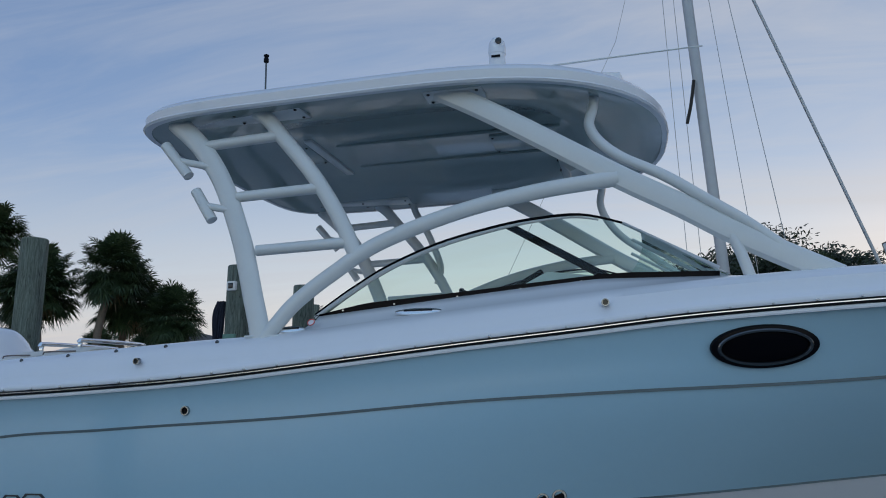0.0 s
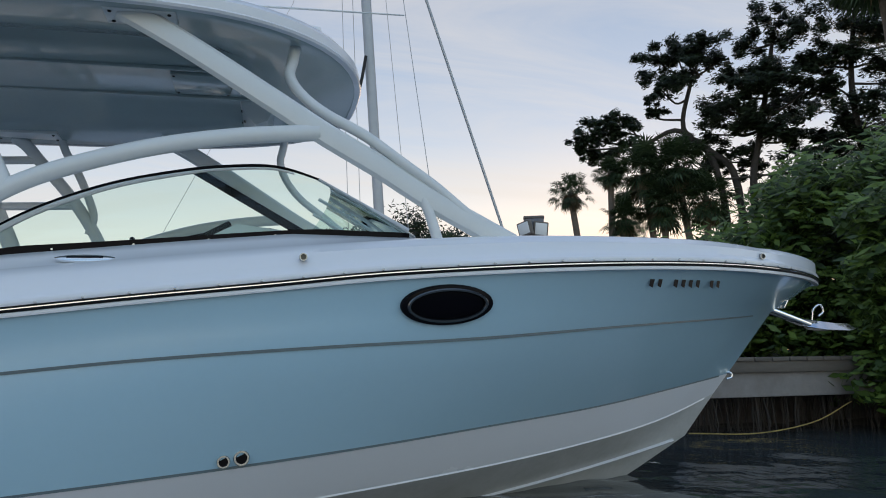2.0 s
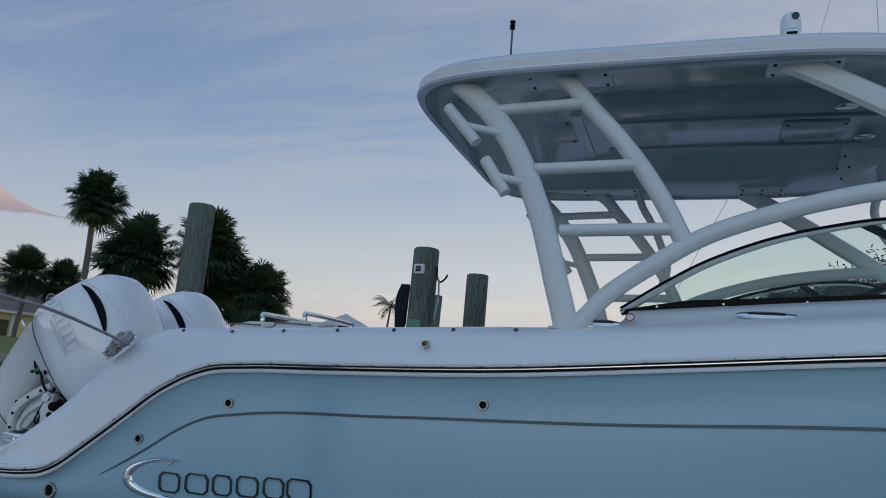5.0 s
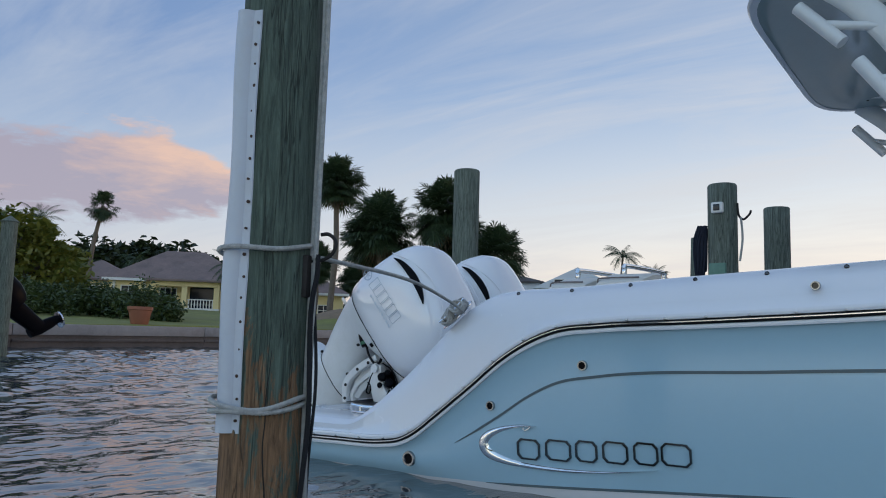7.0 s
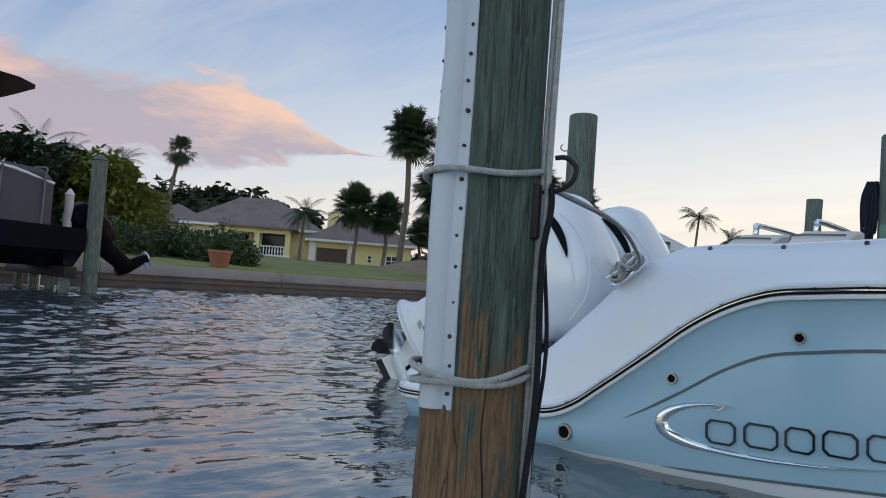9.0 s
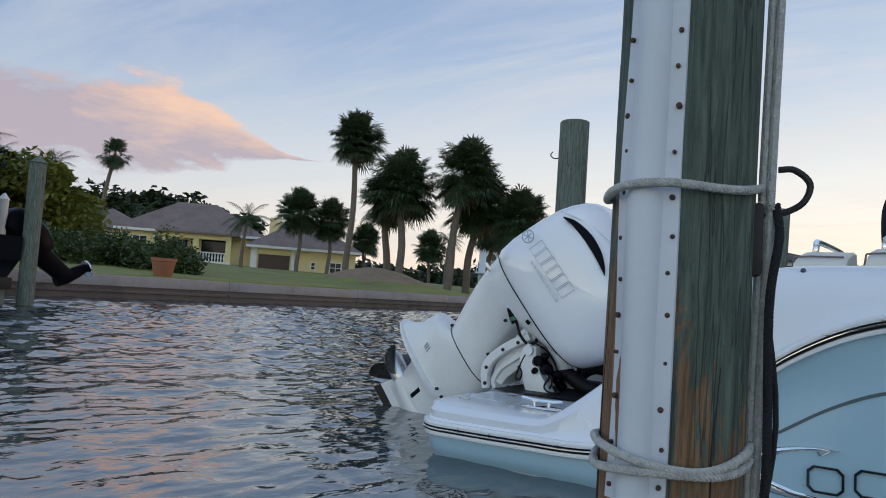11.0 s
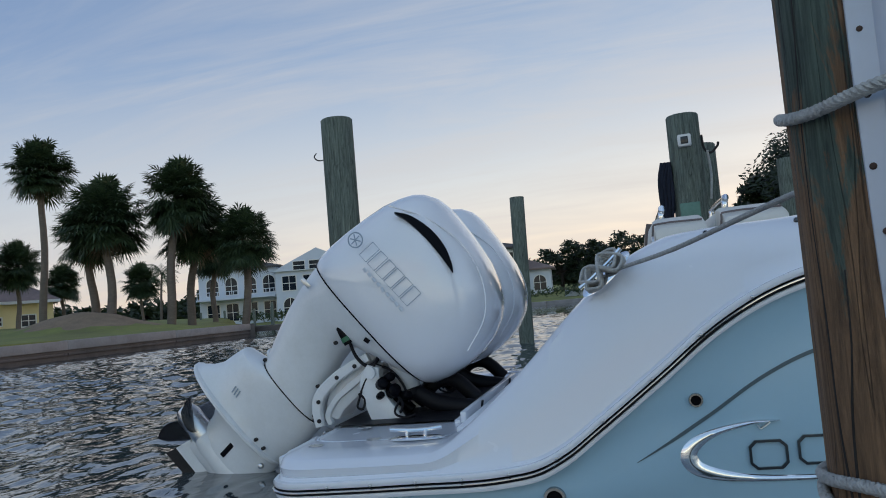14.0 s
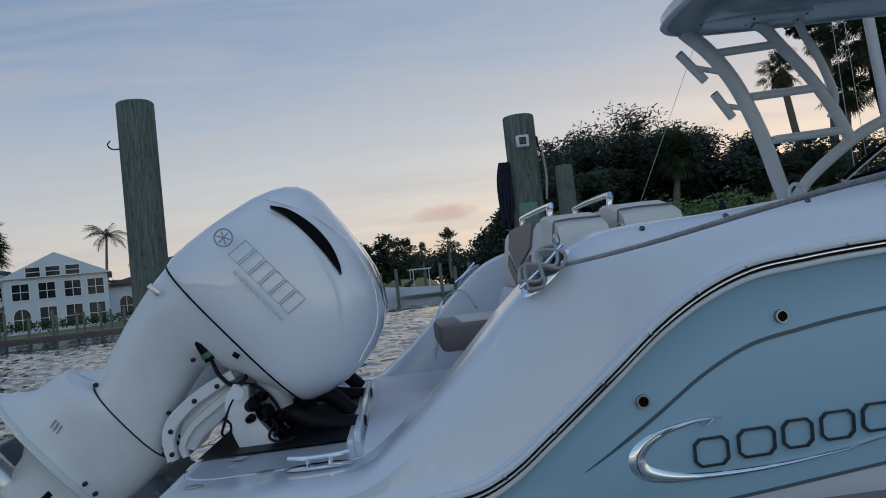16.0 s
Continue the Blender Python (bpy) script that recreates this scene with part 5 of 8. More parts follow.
def outboard():
    t = thing("outboard_motor", "white twin-rig outboard motor tilted up behind the transom", "outboard motor", group="outboard motors on the transom")
    # cowling: rings from the seam up to the crown
    bm = bmesh.new()
    rings = [(-.365, .487, 0.0, .265), (-.386, .493, -.03, .288), (-.415, .488, -.12, .312), (-.430, .474, -.22, .322), (-.432, .454, -.32, .324), (-.415, .430, -.42, .316), (-.380, .400, -.50, .298), (-.327, .370, -.56, .266), (-.25, .333, -.605, .220), (-.15, .28, -.640, .16), (-.02, .21, -.658, .08)]
    loft(bm, [oval_ring(b0, b1, d, w, 36, 3.0, tilt=-.10 * min(1, -d / .4)) for b0, b1, d, w in rings], closed=True)
    bm.verts.ensure_lookup_table()
    bm.faces.new([bm.verts[k] for k in range(len(bm.verts) - 36, len(bm.verts))])
    bmesh.ops.recalc_face_normals(bm, faces=bm.faces[:])
    cowl = part("cowling", bm, COWL, t, "glossy pearl white cowling")
    # raised crease along the shoulder
    for sy in (-1, 1):
        part("crease", tube(bmesh.new(), [tuple(mp_(b, d, sy * w)) for b, d, w in ((.36, -.50, .27), (.20, -.582, .245), (.0, -.618, .225), (-.2, -.575, .24), (-.34, -.465, .27), (-.40, -.30, .290))], .0035, 6, 6), COWL, cowl)
        # air intake slot
        bm = bmesh.new()
        sl = [(.31, -.50, .290, .003), (.24, -.53, .287, .016), (.13, -.545, .284, .024), (.03, -.54, .288, .022), (-.05, -.522, .294, .012), (-.095, -.505, .298, .002)]
        path = smooth_path([tuple(mp_(b, d, sy * w)) for b, d, w, h in sl], 5)
        hs = smooth_path([(h, 0, 0) for *_, h in sl], 5)
        rings = []
        for i, q in enumerate(path):
            dd = (path[min(i + 1, len(path) - 1)] - path[max(i - 1, 0)]).normalized()
            nrm = Vector((0, sy, 0)) * .7 + UP * .25
            w_ = dd.cross(nrm).normalized()
            h = max(.002, hs[i].x)
            n2 = w_.cross(dd).normalized() * sy
            n2 = n2 if n2.y * sy > 0 else -n2
            rings.append([q + w_ * h - n2 * .02, q + w_ * h + n2 * .004, q - w_ * h + n2 * .004, q - w_ * h - n2 * .02])
        loft(bm, rings, closed=True, caps=True)
        bmesh.ops.recalc_face_normals(bm, faces=bm.faces[:])
        part("air_intake", bm, GLOSSBLACK, cowl, "black slanting air intake slot")
        # decals: a ring emblem, a row of outline bars, a line of thin script bars
        def on_side(b, d):
            w = .265 + .06 * min(1, -d / .2)
            return mp_(b, d, sy * (w + .008))
        cen = on_side(.345, -.28)
        part("emblem_ring", tube(bmesh.new(), [tuple(cen + AFT * .036 * math.cos(a) + UP * .036 * math.sin(a)) for a in (2 * math.pi * k / 20 for k in range(21))], .0035, 6, 1, .5), LETTER, cowl)
        for k in range(3):
            a = math.pi * k / 3 + .5
            dv = AFT * .028 * math.cos(a) + UP * .028 * math.sin(a)
            part("emblem_spoke", tube(bmesh.new(), [tuple(cen - dv), tuple(cen + dv)], .003, 6, 1, .5), LETTER, cowl)
        for k in range(6):
            b0 = .275 - k * .058
            corners = [on_side(b0, -.335), on_side(b0 - .048, -.335), on_side(b0 - .042, -.245), on_side(b0 + .006, -.245)]
            part("decal_bar", tube(bmesh.new(), [tuple(q) for q in corners + corners[:1]], .0020, 6, 1, .5), LETTER, cowl, "grey outline letter-sized bar")
        for k in range(9):
            b0 = .22 - k * .032
            part("decal_script_bar", tube(bmesh.new(), [tuple(on_side(b0, -.215)), tuple(on_side(b0 - .022, -.212))], .0075, 6, 1, .3), LETTERPALE, cowl, "silver script-sized bar")
    part("seam", loft(bmesh.new(), [oval_ring(-.363, .489, .004, .268, 36, 3.0), oval_ring(-.366, .489, -.004, .270, 36, 3.0)], closed=True), GLOSSBLACK, t, "dark seam under the cowling")
    # lower pan and midsection
    bm = bmesh.new()
    rings = [(-.355, .484, .004, .262), (-.27, .482, .045, .24), (-.12, .476, .10, .215), (.03, .468, .16, .185), (.06, .456, .22, .165), (.05, .440, .30, .148), (.02, .405, .41, .136), (-.04, .368, .51, .130), (-.105, .338, .592, .130)]
    loft(bm, [oval_ring(*r, 32, 2.7) for r in rings], closed=True, caps=True)
    bmesh.ops.recalc_face_normals(bm, faces=bm.faces[:])
    mid = part("midsection", bm, CASE, t, "white enamelled midsection casting")
    part("snout", tube(bmesh.new(), [tuple(mp_(-.17, .02, -.05)), tuple(mp_(-.25, .075, -.04)), tuple(mp_(-.318, .115, -.03))], .085, 16, 3, taper=.60), CASE, mid)
    bm = bmesh.new()
    rings = [(-.112, .345, .600, .128), (-.116, .392, .620, .126), (-.120, .478, .645, .122), (-.122, .492, .70, .118), (-.122, .508, .79, .114), (-.115, .545, .85, .112), (-.108, .585, .89, .116), (-.104, .606, .912, .122)]
    loft(bm, [oval_ring(*r, 32, 2.5) for r in rings], closed=True, caps=True)
    bmesh.ops.recalc_face_normals(bm, faces=bm.faces[:])
    part("exhaust_housing", bm, CASE, t)
    part("joint_line", loft(bmesh.new(), [oval_ring(-.113, .346, .592, .1315, 32, 2.6), oval_ring(-.113, .346, .599, .1315, 32, 2.6)], closed=True), IRON, mid)
    # anti-ventilation plate and gearcase
    bm = bmesh.new()
    loft(bm, [oval_ring(-.10, .60, .908, .135, 32, 2.2), oval_ring(-.105, .618, .916, .150, 32, 2.2), oval_ring(-.105, .618, .930, .150, 32, 2.2), oval_ring(-.10, .59, .942, .130, 32, 2.2)], closed=True, caps=True)
    plate = part("anti_ventilation_plate", bm, CASE, t)
    bm = bmesh.new()
    loft(bm, [oval_ring(-.10, .44, .935, .112, 28, 2.3), oval_ring(-.105, .385, .975, .096, 28, 2.3), oval_ring(-.11, .35, 1.03, .086, 28, 2.2), oval_ring(-.11, .335, 1.10, .084, 28, 2.2), oval_ring(-.10, .335, 1.18, .082, 28, 2.2), oval_ring(-.06, .340, 1.24, .055, 28, 2.0), oval_ring(-.02, .345, 1.27, .028, 28, 2.0)], closed=True, caps=True)
    bmesh.ops.recalc_face_normals(bm, faces=bm.faces[:])
    gear = part("gearcase", bm, CASE, t, "white gearcase")
    m = Matrix.Translation(mp_(.075, 1.16)) @ AFT.to_track_quat("Z", "Y").to_matrix().to_4x4()
    part("torpedo", lathe(bmesh.new(), [(.004, -.36), (.035, -.33), (.065, -.26), (.084, -.12), (.088, .05), (.080, .17), (.070, .225)], 24, m), CASE, gear)
    bm = bmesh.new()
    loft(bm, [[mp_(-.02, 1.24, -.016), mp_(.345, 1.24, -.016), mp_(.345, 1.24, .016), mp_(-.02, 1.24, .016)], [mp_(.12, 1.34, -.011), mp_(.372, 1.34, -.011), mp_(.372, 1.34, .011), mp_(.12, 1.34, .011)]], closed=True, caps=True)
    skeg = part("skeg", bm, CASE, gear)
    bm = bmesh.new()
    loft(bm, [[mp_(.12, 1.34, -.010), mp_(.372, 1.34, -.010), mp_(.372, 1.34, .010), mp_(.12, 1.34, .010)], [mp_(.24, 1.405, -.005), mp_(.392, 1.41, -.005), mp_(.392, 1.41, .005), mp_(.24, 1.405, .005)]], closed=True, caps=True)
    part("worn_tip", bm, IRON, skeg, "dark worn edge of the skeg")
    part("anode_bolt", lathe(bmesh.new(), [(.014, -.01), (.014, .01), (.008, .014)], 10, Matrix.Translation(mp_(-.055, .96, -.11)) @ Matrix.Rotation(radians(90), 4, "X")), ALLOY, gear)
    for sy in (-1, 1):
        part("water_inlet", slab(-.045, .045, -.003, .003, -.014, .014, .004, Matrix.Translation(mp_(.139, 1.066, sy * .086)) @ Matrix.Rotation(radians(-40), 4, "Y")), GLOSSBLACK, gear)
        for b, d, w in ((.33, .575, .085), (-.07, .55, .125), (.02, .43, .133), (.10, .19, .178), (.06, .885, .117), (.0, .885, .116), (-.085, .575, .10)):
            part("bolt", lathe(bmesh.new(), [(.010, -.01), (.010, .006), (.005, .009)], 8, Matrix.Translation(mp_(b, d, sy * w)) @ Matrix.Rotation(radians(-90 * sy), 4, "X")), IRON, mid)
        part("latch", slab(-.03, .03, -.004, .004, -.012, .012, .003, Matrix.Translation(mp_(.42, .09, sy * .20)) @ Matrix.Rotation(radians(50), 4, "Y")), ALLOY, mid)
        part("clip", slab(-.014, .014, -.006, .006, -.010, .010, .002, Matrix.Translation(mp_(-.02, .035, sy * .258)) @ Matrix.Rotation(radians(40), 4, "Y")), GLOSSBLACK, mid)
        for k in range(3):
            part("decal_bar", slab(-.003, .003, -.002, .002, -.02, .02, 0, Matrix.Translation(mp_(.335 - .018 * k, .80, sy * .113)) @ Matrix.Rotation(radians(40), 4, "Y")), LETTER, mid, smooth=False)
    # propeller
    prop = part("propeller", lathe(bmesh.new(), [(.066, .225), (.068, .25), (.064, .38), (.050, .42), (.02, .43)], 20, m), ALLOY, t, "three-bladed stainless propeller")
    for k in range(3):
        a0 = 2 * math.pi * k / 3 + .6
        bm = bmesh.new()
        rows = []
        for i in range(7):
            r = .055 + .155 * i / 6
            chord = .10 * math.sin(math.pi * (.22 + .68 * i / 6)) + .02
            pitch = radians(62 - 32 * i / 6)
            row = []
            for j in range(5):
                c = (j / 4 - .5) * chord * 1.5
                ang = a0 + c * math.cos(pitch) / r
                row.append(m @ Vector((r * math.cos(ang), r * math.sin(ang), .32 + c * math.sin(pitch) + .010 * i)))
            rows.append(row)
        loft(bm, rows, closed=False)
        bmesh.ops.solidify(bm, geom=bm.faces[:], thickness=.005)
        part("blade", bm, PROPSTEEL, prop)
    # clamp and swivel brackets, tilt ram, hoses
    def arm(points, y0, y1):
        """A flat casting along a path: (x, z, half width) each."""
        path = smooth_path([(x, 0, z) for x, z, w in points], 4)
        ws = smooth_path([(w, 0, 0) for x, z, w in points], 4)
        rings = []
        for i, q in enumerate(path):
            d = (path[min(i + 1, len(path) - 1)] - path[max(0, i - 1)]).normalized()
            n = Vector((-d.z, 0, d.x)) * ws[i].x
            e = .006
            rings.append([Vector((q.x, y0 + e, q.z)) + n, Vector((q.x, y0, q.z)) + n * .8, Vector((q.x, y0, q.z)) - n * .8, Vector((q.x, y0 + e, q.z)) - n, Vector((q.x, y1, q.z)) - n, Vector((q.x, y1, q.z)) + n])
        bm_ = loft(bmesh.new(), rings, closed=True, caps=True)
        bmesh.ops.recalc_face_normals(bm_, faces=bm_.faces[:])
        return bm_
    for sy in (-1, 1):
        y0, y1 = (-.155, -.115) if sy < 0 else (.115, .155)
        sw = part("swivel_arm", arm([(.14, .575, .022), (.04, .53, .026), (-.06, .47, .026), (-.135, .40, .028), (-.158, .33, .026), (-.150, .245, .020)], y0, y1), CASE, t, "white cast swivel bracket arm")
        part("arm_web", arm([(.12, .50, .016), (.03, .44, .018), (-.06, .375, .016), (-.11, .30, .016), (-.10, .25, .014)], y0 + .03 * (1 if sy < 0 else 0), y1 + .02), CASE, sw)
        for x, z in ((-.14, .37), (-.145, .275), (-.03, .485), (.07, .535)):
            part("bolt", lathe(bmesh.new(), [(.011, -.004), (.011, .006), (.006, .010)], 8, Matrix.Translation((x, y0 if sy < 0 else y1, z)) @ Matrix.Rotation(radians(-90 * sy), 4, "X")), IRON, sw)
        cb = part("clamp_bracket", arm([(.17, .53, .030), (.15, .45, .055), (.17, .36, .060), (.21, .28, .070), (.24, .22, .075)], y0 - .02 * (1 if sy < 0 else -1), y1), CASE, t, "white cast clamp bracket")
    part("inner_casting", arm([(.13, .50, .05), (.03, .44, .06), (-.06, .36, .055), (-.09, .28, .03)], -.105, .105), CASE, t, "shaded casting between the bracket arms")
    part("tilt_tube", tube(bmesh.new(), [(.16, -.20, .50), (.16, .20, .50)], .030, 14, 1), CASE, t)
    part("tilt_ram", tube(bmesh.new(), [(.30, 0, .28), (.12, 0, .46)], .028, 10, 1), GLOSSBLACK, t)
    part("hose_collar", tube(bmesh.new(), [tuple(mp_(-.305, .106, -.03)), tuple(mp_(-.335, .122, -.03))], .058, 16, 1), BLACK, t)
    part("rigging_hose", tube(bmesh.new(), [tuple(mp_(-.32, .114, -.03)), (.375, -.03, .352), (.43, -.02, .315), (.51, .0, .290), (.60, .01, .275), (.66, .02, .262)], .043, 14, 6), BLACK, t, "ribbed black rigging hose")
    part("rigging_hose", tube(bmesh.new(), [(.30, .10, .30), (.40, .12, .40), (.50, .14, .40), (.60, .16, .30)], .040, 12, 6), BLACK, t)
    for dy, r, pts in ((-.175, .009, ((.035, .72), (.06, .655), (.085, .585), (.13, .535), (.175, .54), (.20, .575), (.16, .60))), (-.185, .006, ((.20, .575), (.17, .52), (.12, .45), (.085, .37), (.075, .335), (.10, .325), (.115, .37), (.085, .40))), (-.16, .007, ((.20, .47), (.26, .40), (.30, .34), (.28, .29), (.22, .275))), (-.13, .007, ((.17, .53), (.24, .50), (.30, .43), (.33, .34))), (-.20, .006, ((.30, .36), (.27, .30), (.32, .275), (.38, .29)))):
        part("cable", tube(bmesh.new(), [(x, dy + .015 * math.sin(9 * x), z) for x, z in pts], r, 6, 5), BLACK, t)
    conn = part("connector", tube(bmesh.new(), [(.025, -.18, .735), (.04, -.185, .70), (.062, -.18, .65)], .025, 10, 3), GLOSSBLACK, t, "black cable connector with a green collar")
    part("collar", tube(bmesh.new(), [(.047, -.183, .685), (.056, -.182, .663)], .0275, 10, 1), GREENPLASTIC, conn, "green collar")
    for x, y, z, r in ((.21, -.17, .44, .030), (.26, -.15, .40, .034), (.25, -.16, .47, .022), (.31, -.12, .37, .026), (.20, -.18, .385, .018)):
        part("fitting", lathe(bmesh.new(), [(r * .6, -.03), (r, -.025), (r, .02), (r * .7, .03), (r * .2, .032)], 12, Matrix.Translation((x, y, z)) @ Matrix.Rotation(radians(70), 4, "X") @ Matrix.Rotation(3 * x, 4, "Y")), GLOSSBLACK, t)
    return t


motor = outboard()
motor.matrix_world = TRIM @ pose(0, 1.04, 0)
motor2 = copy_thing(motor, TRIM @ pose(0, 1.87, 0))

# ---- water and land ----
SHORE_X = -17.3      # face of the far seawall, which runs along y
SHORE_END = 31.0


def spread(lo, hi, step, far, grow=1.35):
    """Grid lines: even between lo and hi, then ever wider out to far."""
    mid = list(np.arange(lo, hi + step / 2, step))
    out, d = [], step
    a, b = lo, hi
    left, right = [], []
    while b < far:
        d *= grow
        a, b = a - d, b + d
        left.append(a)
        right.append(b)
    return np.array(left[::-1] + mid + right)


def grid_object(name, xs, ys, zf, mat, smooth=True):
    gx, gy = np.meshgrid(xs, ys)
    z = zf(gx, gy)
    verts = np.stack([gx, gy, z], -1).reshape(-1, 3)
    n = len(xs)
    i = np.arange((len(ys) - 1) * (n - 1))
    r, c = i // (n - 1), i % (n - 1)
    v = r * n + c
    faces = np.stack([v, v + 1, v + n + 1, v + n], -1)
    me = bpy.data.meshes.new(name)
    me.vertices.add(len(verts))
    me.vertices.foreach_set("co", verts.ravel())
    me.loops.add(faces.size)
    me.loops.foreach_set("vertex_index", faces.ravel())
    me.polygons.add(len(faces))
    me.polygons.foreach_set("loop_start", np.arange(0, faces.size, 4))
    me.polygons.foreach_set("use_smooth", np.full(len(faces), smooth))
    me.update(calc_edges=True)
    me.materials.append(mat)
    return new(name, me)


def lines(a, b, near, step, grow):
    """Grid lines from a to b, closest together about near."""
    up, down = [near], []
    while up[-1] < b:
        up.append(up[-1] + step + grow * abs(up[-1] - near))
    q = near
    while q > a:
        q -= step + grow * abs(q - near)
        down.append(q)
    d = step + grow * max(b - near, near - a)
    while up[-1] < 1500:
        d *= 1.35
        up.append(up[-1] + d)
        down.append(down[-1] - d)
    return np.array(down[::-1] + up)


WX, WY, STEP, GX, GY = 0.0, -1.5, .024, .0046, .0046


def ripples(x, y):
    rng = np.random.RandomState(4)
    z = np.zeros_like(x)
    step = STEP + np.maximum(GX * np.abs(x - WX), GY * np.abs(y - WY))
    for k in range(46):
        wl = 0.10 * 1.058 ** k
        ang = radians(38) + rng.normal(0, .75)
        kx, ky = math.cos(ang) * 2 * math.pi / wl, math.sin(ang) * 2 * math.pi / wl
        amp = .00145 * wl ** .70 * np.clip((wl / step - 2.2) / 1.6, 0, 1)
        ph = kx * x + ky * y + rng.uniform(0, 6.28) + .9 * np.sin(.7 * x + .43 * y + k) + .5 * np.sin(1.9 * y - 1.3 * x + 2 * k)
        z += amp * (np.sin(ph) + .3 * np.sin(2 * ph + 1.2))
    reach = np.hypot(x - 1.5, y + 3)
    z = z * (1.0 + 2.6 * np.clip((reach - 3.5) / 10, 0, 1))
    near = np.clip(1.25 - np.hypot(x, y - 4) / 60, 0.0, 1)
    calm = 1 - .82 * np.exp(-((x - 10) ** 2 / 10 + (y - 2) ** 2 / 12))
    return z * near * calm


water = grid_object("water", lines(-19, 13, WX, STEP, GX), lines(-8, 27, WY, STEP, GY), ripples, WATER)
tagged(water, "rippled dark canal water reflecting the dusk sky", "water", kind="structure")


def land_height(x, y):
    z = np.full_like(x, -1.6)
    west = (x < SHORE_X - .25 - .62 * np.clip(y - SHORE_END + .4, 0, 200))
    rise = .66 + .036 * np.clip(SHORE_X - x, 0, 60) + .05 * np.sin(x * .5) * np.sin(y * .31)
    z = np.where(west, rise, z)
    mound = .85 * np.exp(-(((x + 24) / 3.2) ** 2 + ((y - 27.5) / 2.2) ** 2))
    z = np.where(west, z + mound, z)
    north = y > 62 + 4 * np.sin(x * .05)
    z = np.where(north, .32 + .035 * np.clip(y - 62, 0, 60), z)
    east = (x > 12.6) & (y > 3.6)
    z = np.where(east, .55, z)
    ne = (y > 24 + .25 * np.clip(12 - x, 0, 40)) & (x > 5.5)
    z = np.where(ne, .6, z)
    return z


xs = np.unique(np.concatenate([spread(-60, 30, 1.0, 1500), [SHORE_X - .24, SHORE_X - .26, 12.59, 12.61, 5.49, 5.51]]))
ys = np.unique(np.concatenate([spread(-12, 80, 1.0, 1500), [SHORE_END - .39, SHORE_END - .41, 3.59, 3.61]]))
ground = grid_object("ground", xs, ys, land_height, GRASS)
tagged(ground, "lawn and bare ground sloping up from the seawall", "ground", kind="structure")

mound = grid_object("earth_mound", np.arange(-30.5, -18.4, .5), np.arange(22.5, 30.9, .5), lambda x, y: land_height(x, y) + .16 * np.exp(-(((x + 24) / 3.6) ** 2 + ((y - 27.5) / 2.6) ** 2)) - .06 + .03 * np.sin(3 * x) * np.sin(2.3 * y), EARTH)
tagged(mound, "low mound of bare brown earth on the lawn", "earth mound", kind="structure")

# seawall with its cap, in cast lengths
wall = thing("seawall", "weathered concrete seawall with a pale cap", "seawall", kind="structure")
y = -24.0
k = 0
rnd = random.Random(3)
while y < SHORE_END:
    length = min(6.1, SHORE_END - y)
    part("cap", slab(SHORE_X - .55, SHORE_X + .06, y + .006, y + length - .006, .34, .66 + rnd.uniform(-.01, .01), .02), CONCRETE, wall)
    part("panel", slab(SHORE_X - .30, SHORE_X, y + .004, y + length - .004, -1.5, .34), DARKCONCRETE, wall)
    part("waler", slab(SHORE_X, SHORE_X + .05, y + .02, y + length - .02, .16, .24, .01), DARKCONCRETE, wall)
    y += length
    k += 1
part("panel", slab(0, 40, -.25, 0, -1.5, .62, 0, pose(SHORE_X, SHORE_END, 0, 0, 0, 121.8)), DARKCONCRETE, wall)
north_wall = thing("far_seawall", "pale far seawall across the canal", "seawall", kind="structure")
for k in range(16):
    x0 = -60 + k * 6
    part("panel", slab(x0 + .01, x0 + 5.99, 61.0 + 4 * math.sin((x0 + 3) * .05) - .6, 62.6 + 4 * math.sin((x0 + 3) * .05), -1.5, .30), CONCRETE, north_wall)

# ---- piles and ropes ----


def pile(x, y, top, r, mat, label, lean=(0, 0), sides=28, fine=.4):
    rng = random.Random(int(x * 97 + y * 31))
    ph = [rng.uniform(0, 6.28) for _ in range(5)]
    t = thing("mooring_pile", label, "pile", (x, y, 0), group="mooring piles")
    bm = bmesh.new()
    rings = []
    zs = list(np.arange(-1.4, top - .02, fine)) + [top - .012, top]
    for z in zs:
        rr = r * (1.03 - .012 * z) * (1 if z < top else .93)
        ring = []
        for k in range(sides):
            a = 2 * math.pi * k / sides
            w = 1 + .014 * math.sin(3 * a + ph[0] + z * .4) + .010 * math.sin(7 * a + ph[1] - z) + .007 * math.sin(13 * a + ph[2] + 2 * z)
            ring.append(Vector((rr * w * math.cos(a) + lean[0] * z, rr * w * math.sin(a) + lean[1] * z, z)))
        rings.append(ring)
    loft(bm, rings, closed=True, caps=True)
    part("shaft", bm, mat, t)
    return t


NP = (1.80, -1.606)
NR = .124
near_pile = pile(*NP, 3.1, NR, PILE, "tall weathered timber pile, green above and bare brown below", fine=.06, sides=72)
# deep drying cracks on the bare wood
for a, z0, z1, w in ((200, .25, 1.25, .005), (212, .1, .8, .006), (190, .5, 1.6, .004), (300, .3, 1.0, .004), (322, .15, .7, .005), (255, .2, .6, .004)):
    bm = bmesh.new()
    pts = []
    rr = random.Random(a)
    for k in range(9):
        z = z0 + (z1 - z0) * k / 8
        an = radians(a + rr.uniform(-1.6, 1.6) + 3 * math.sin(k))
        pts.append((NR * 1.005 * math.cos(an), NR * 1.005 * math.sin(an), z))
    part("crack", tube(bm, pts, w * .6, 6, 4, 1.0, taper=.3), IRON, near_pile)

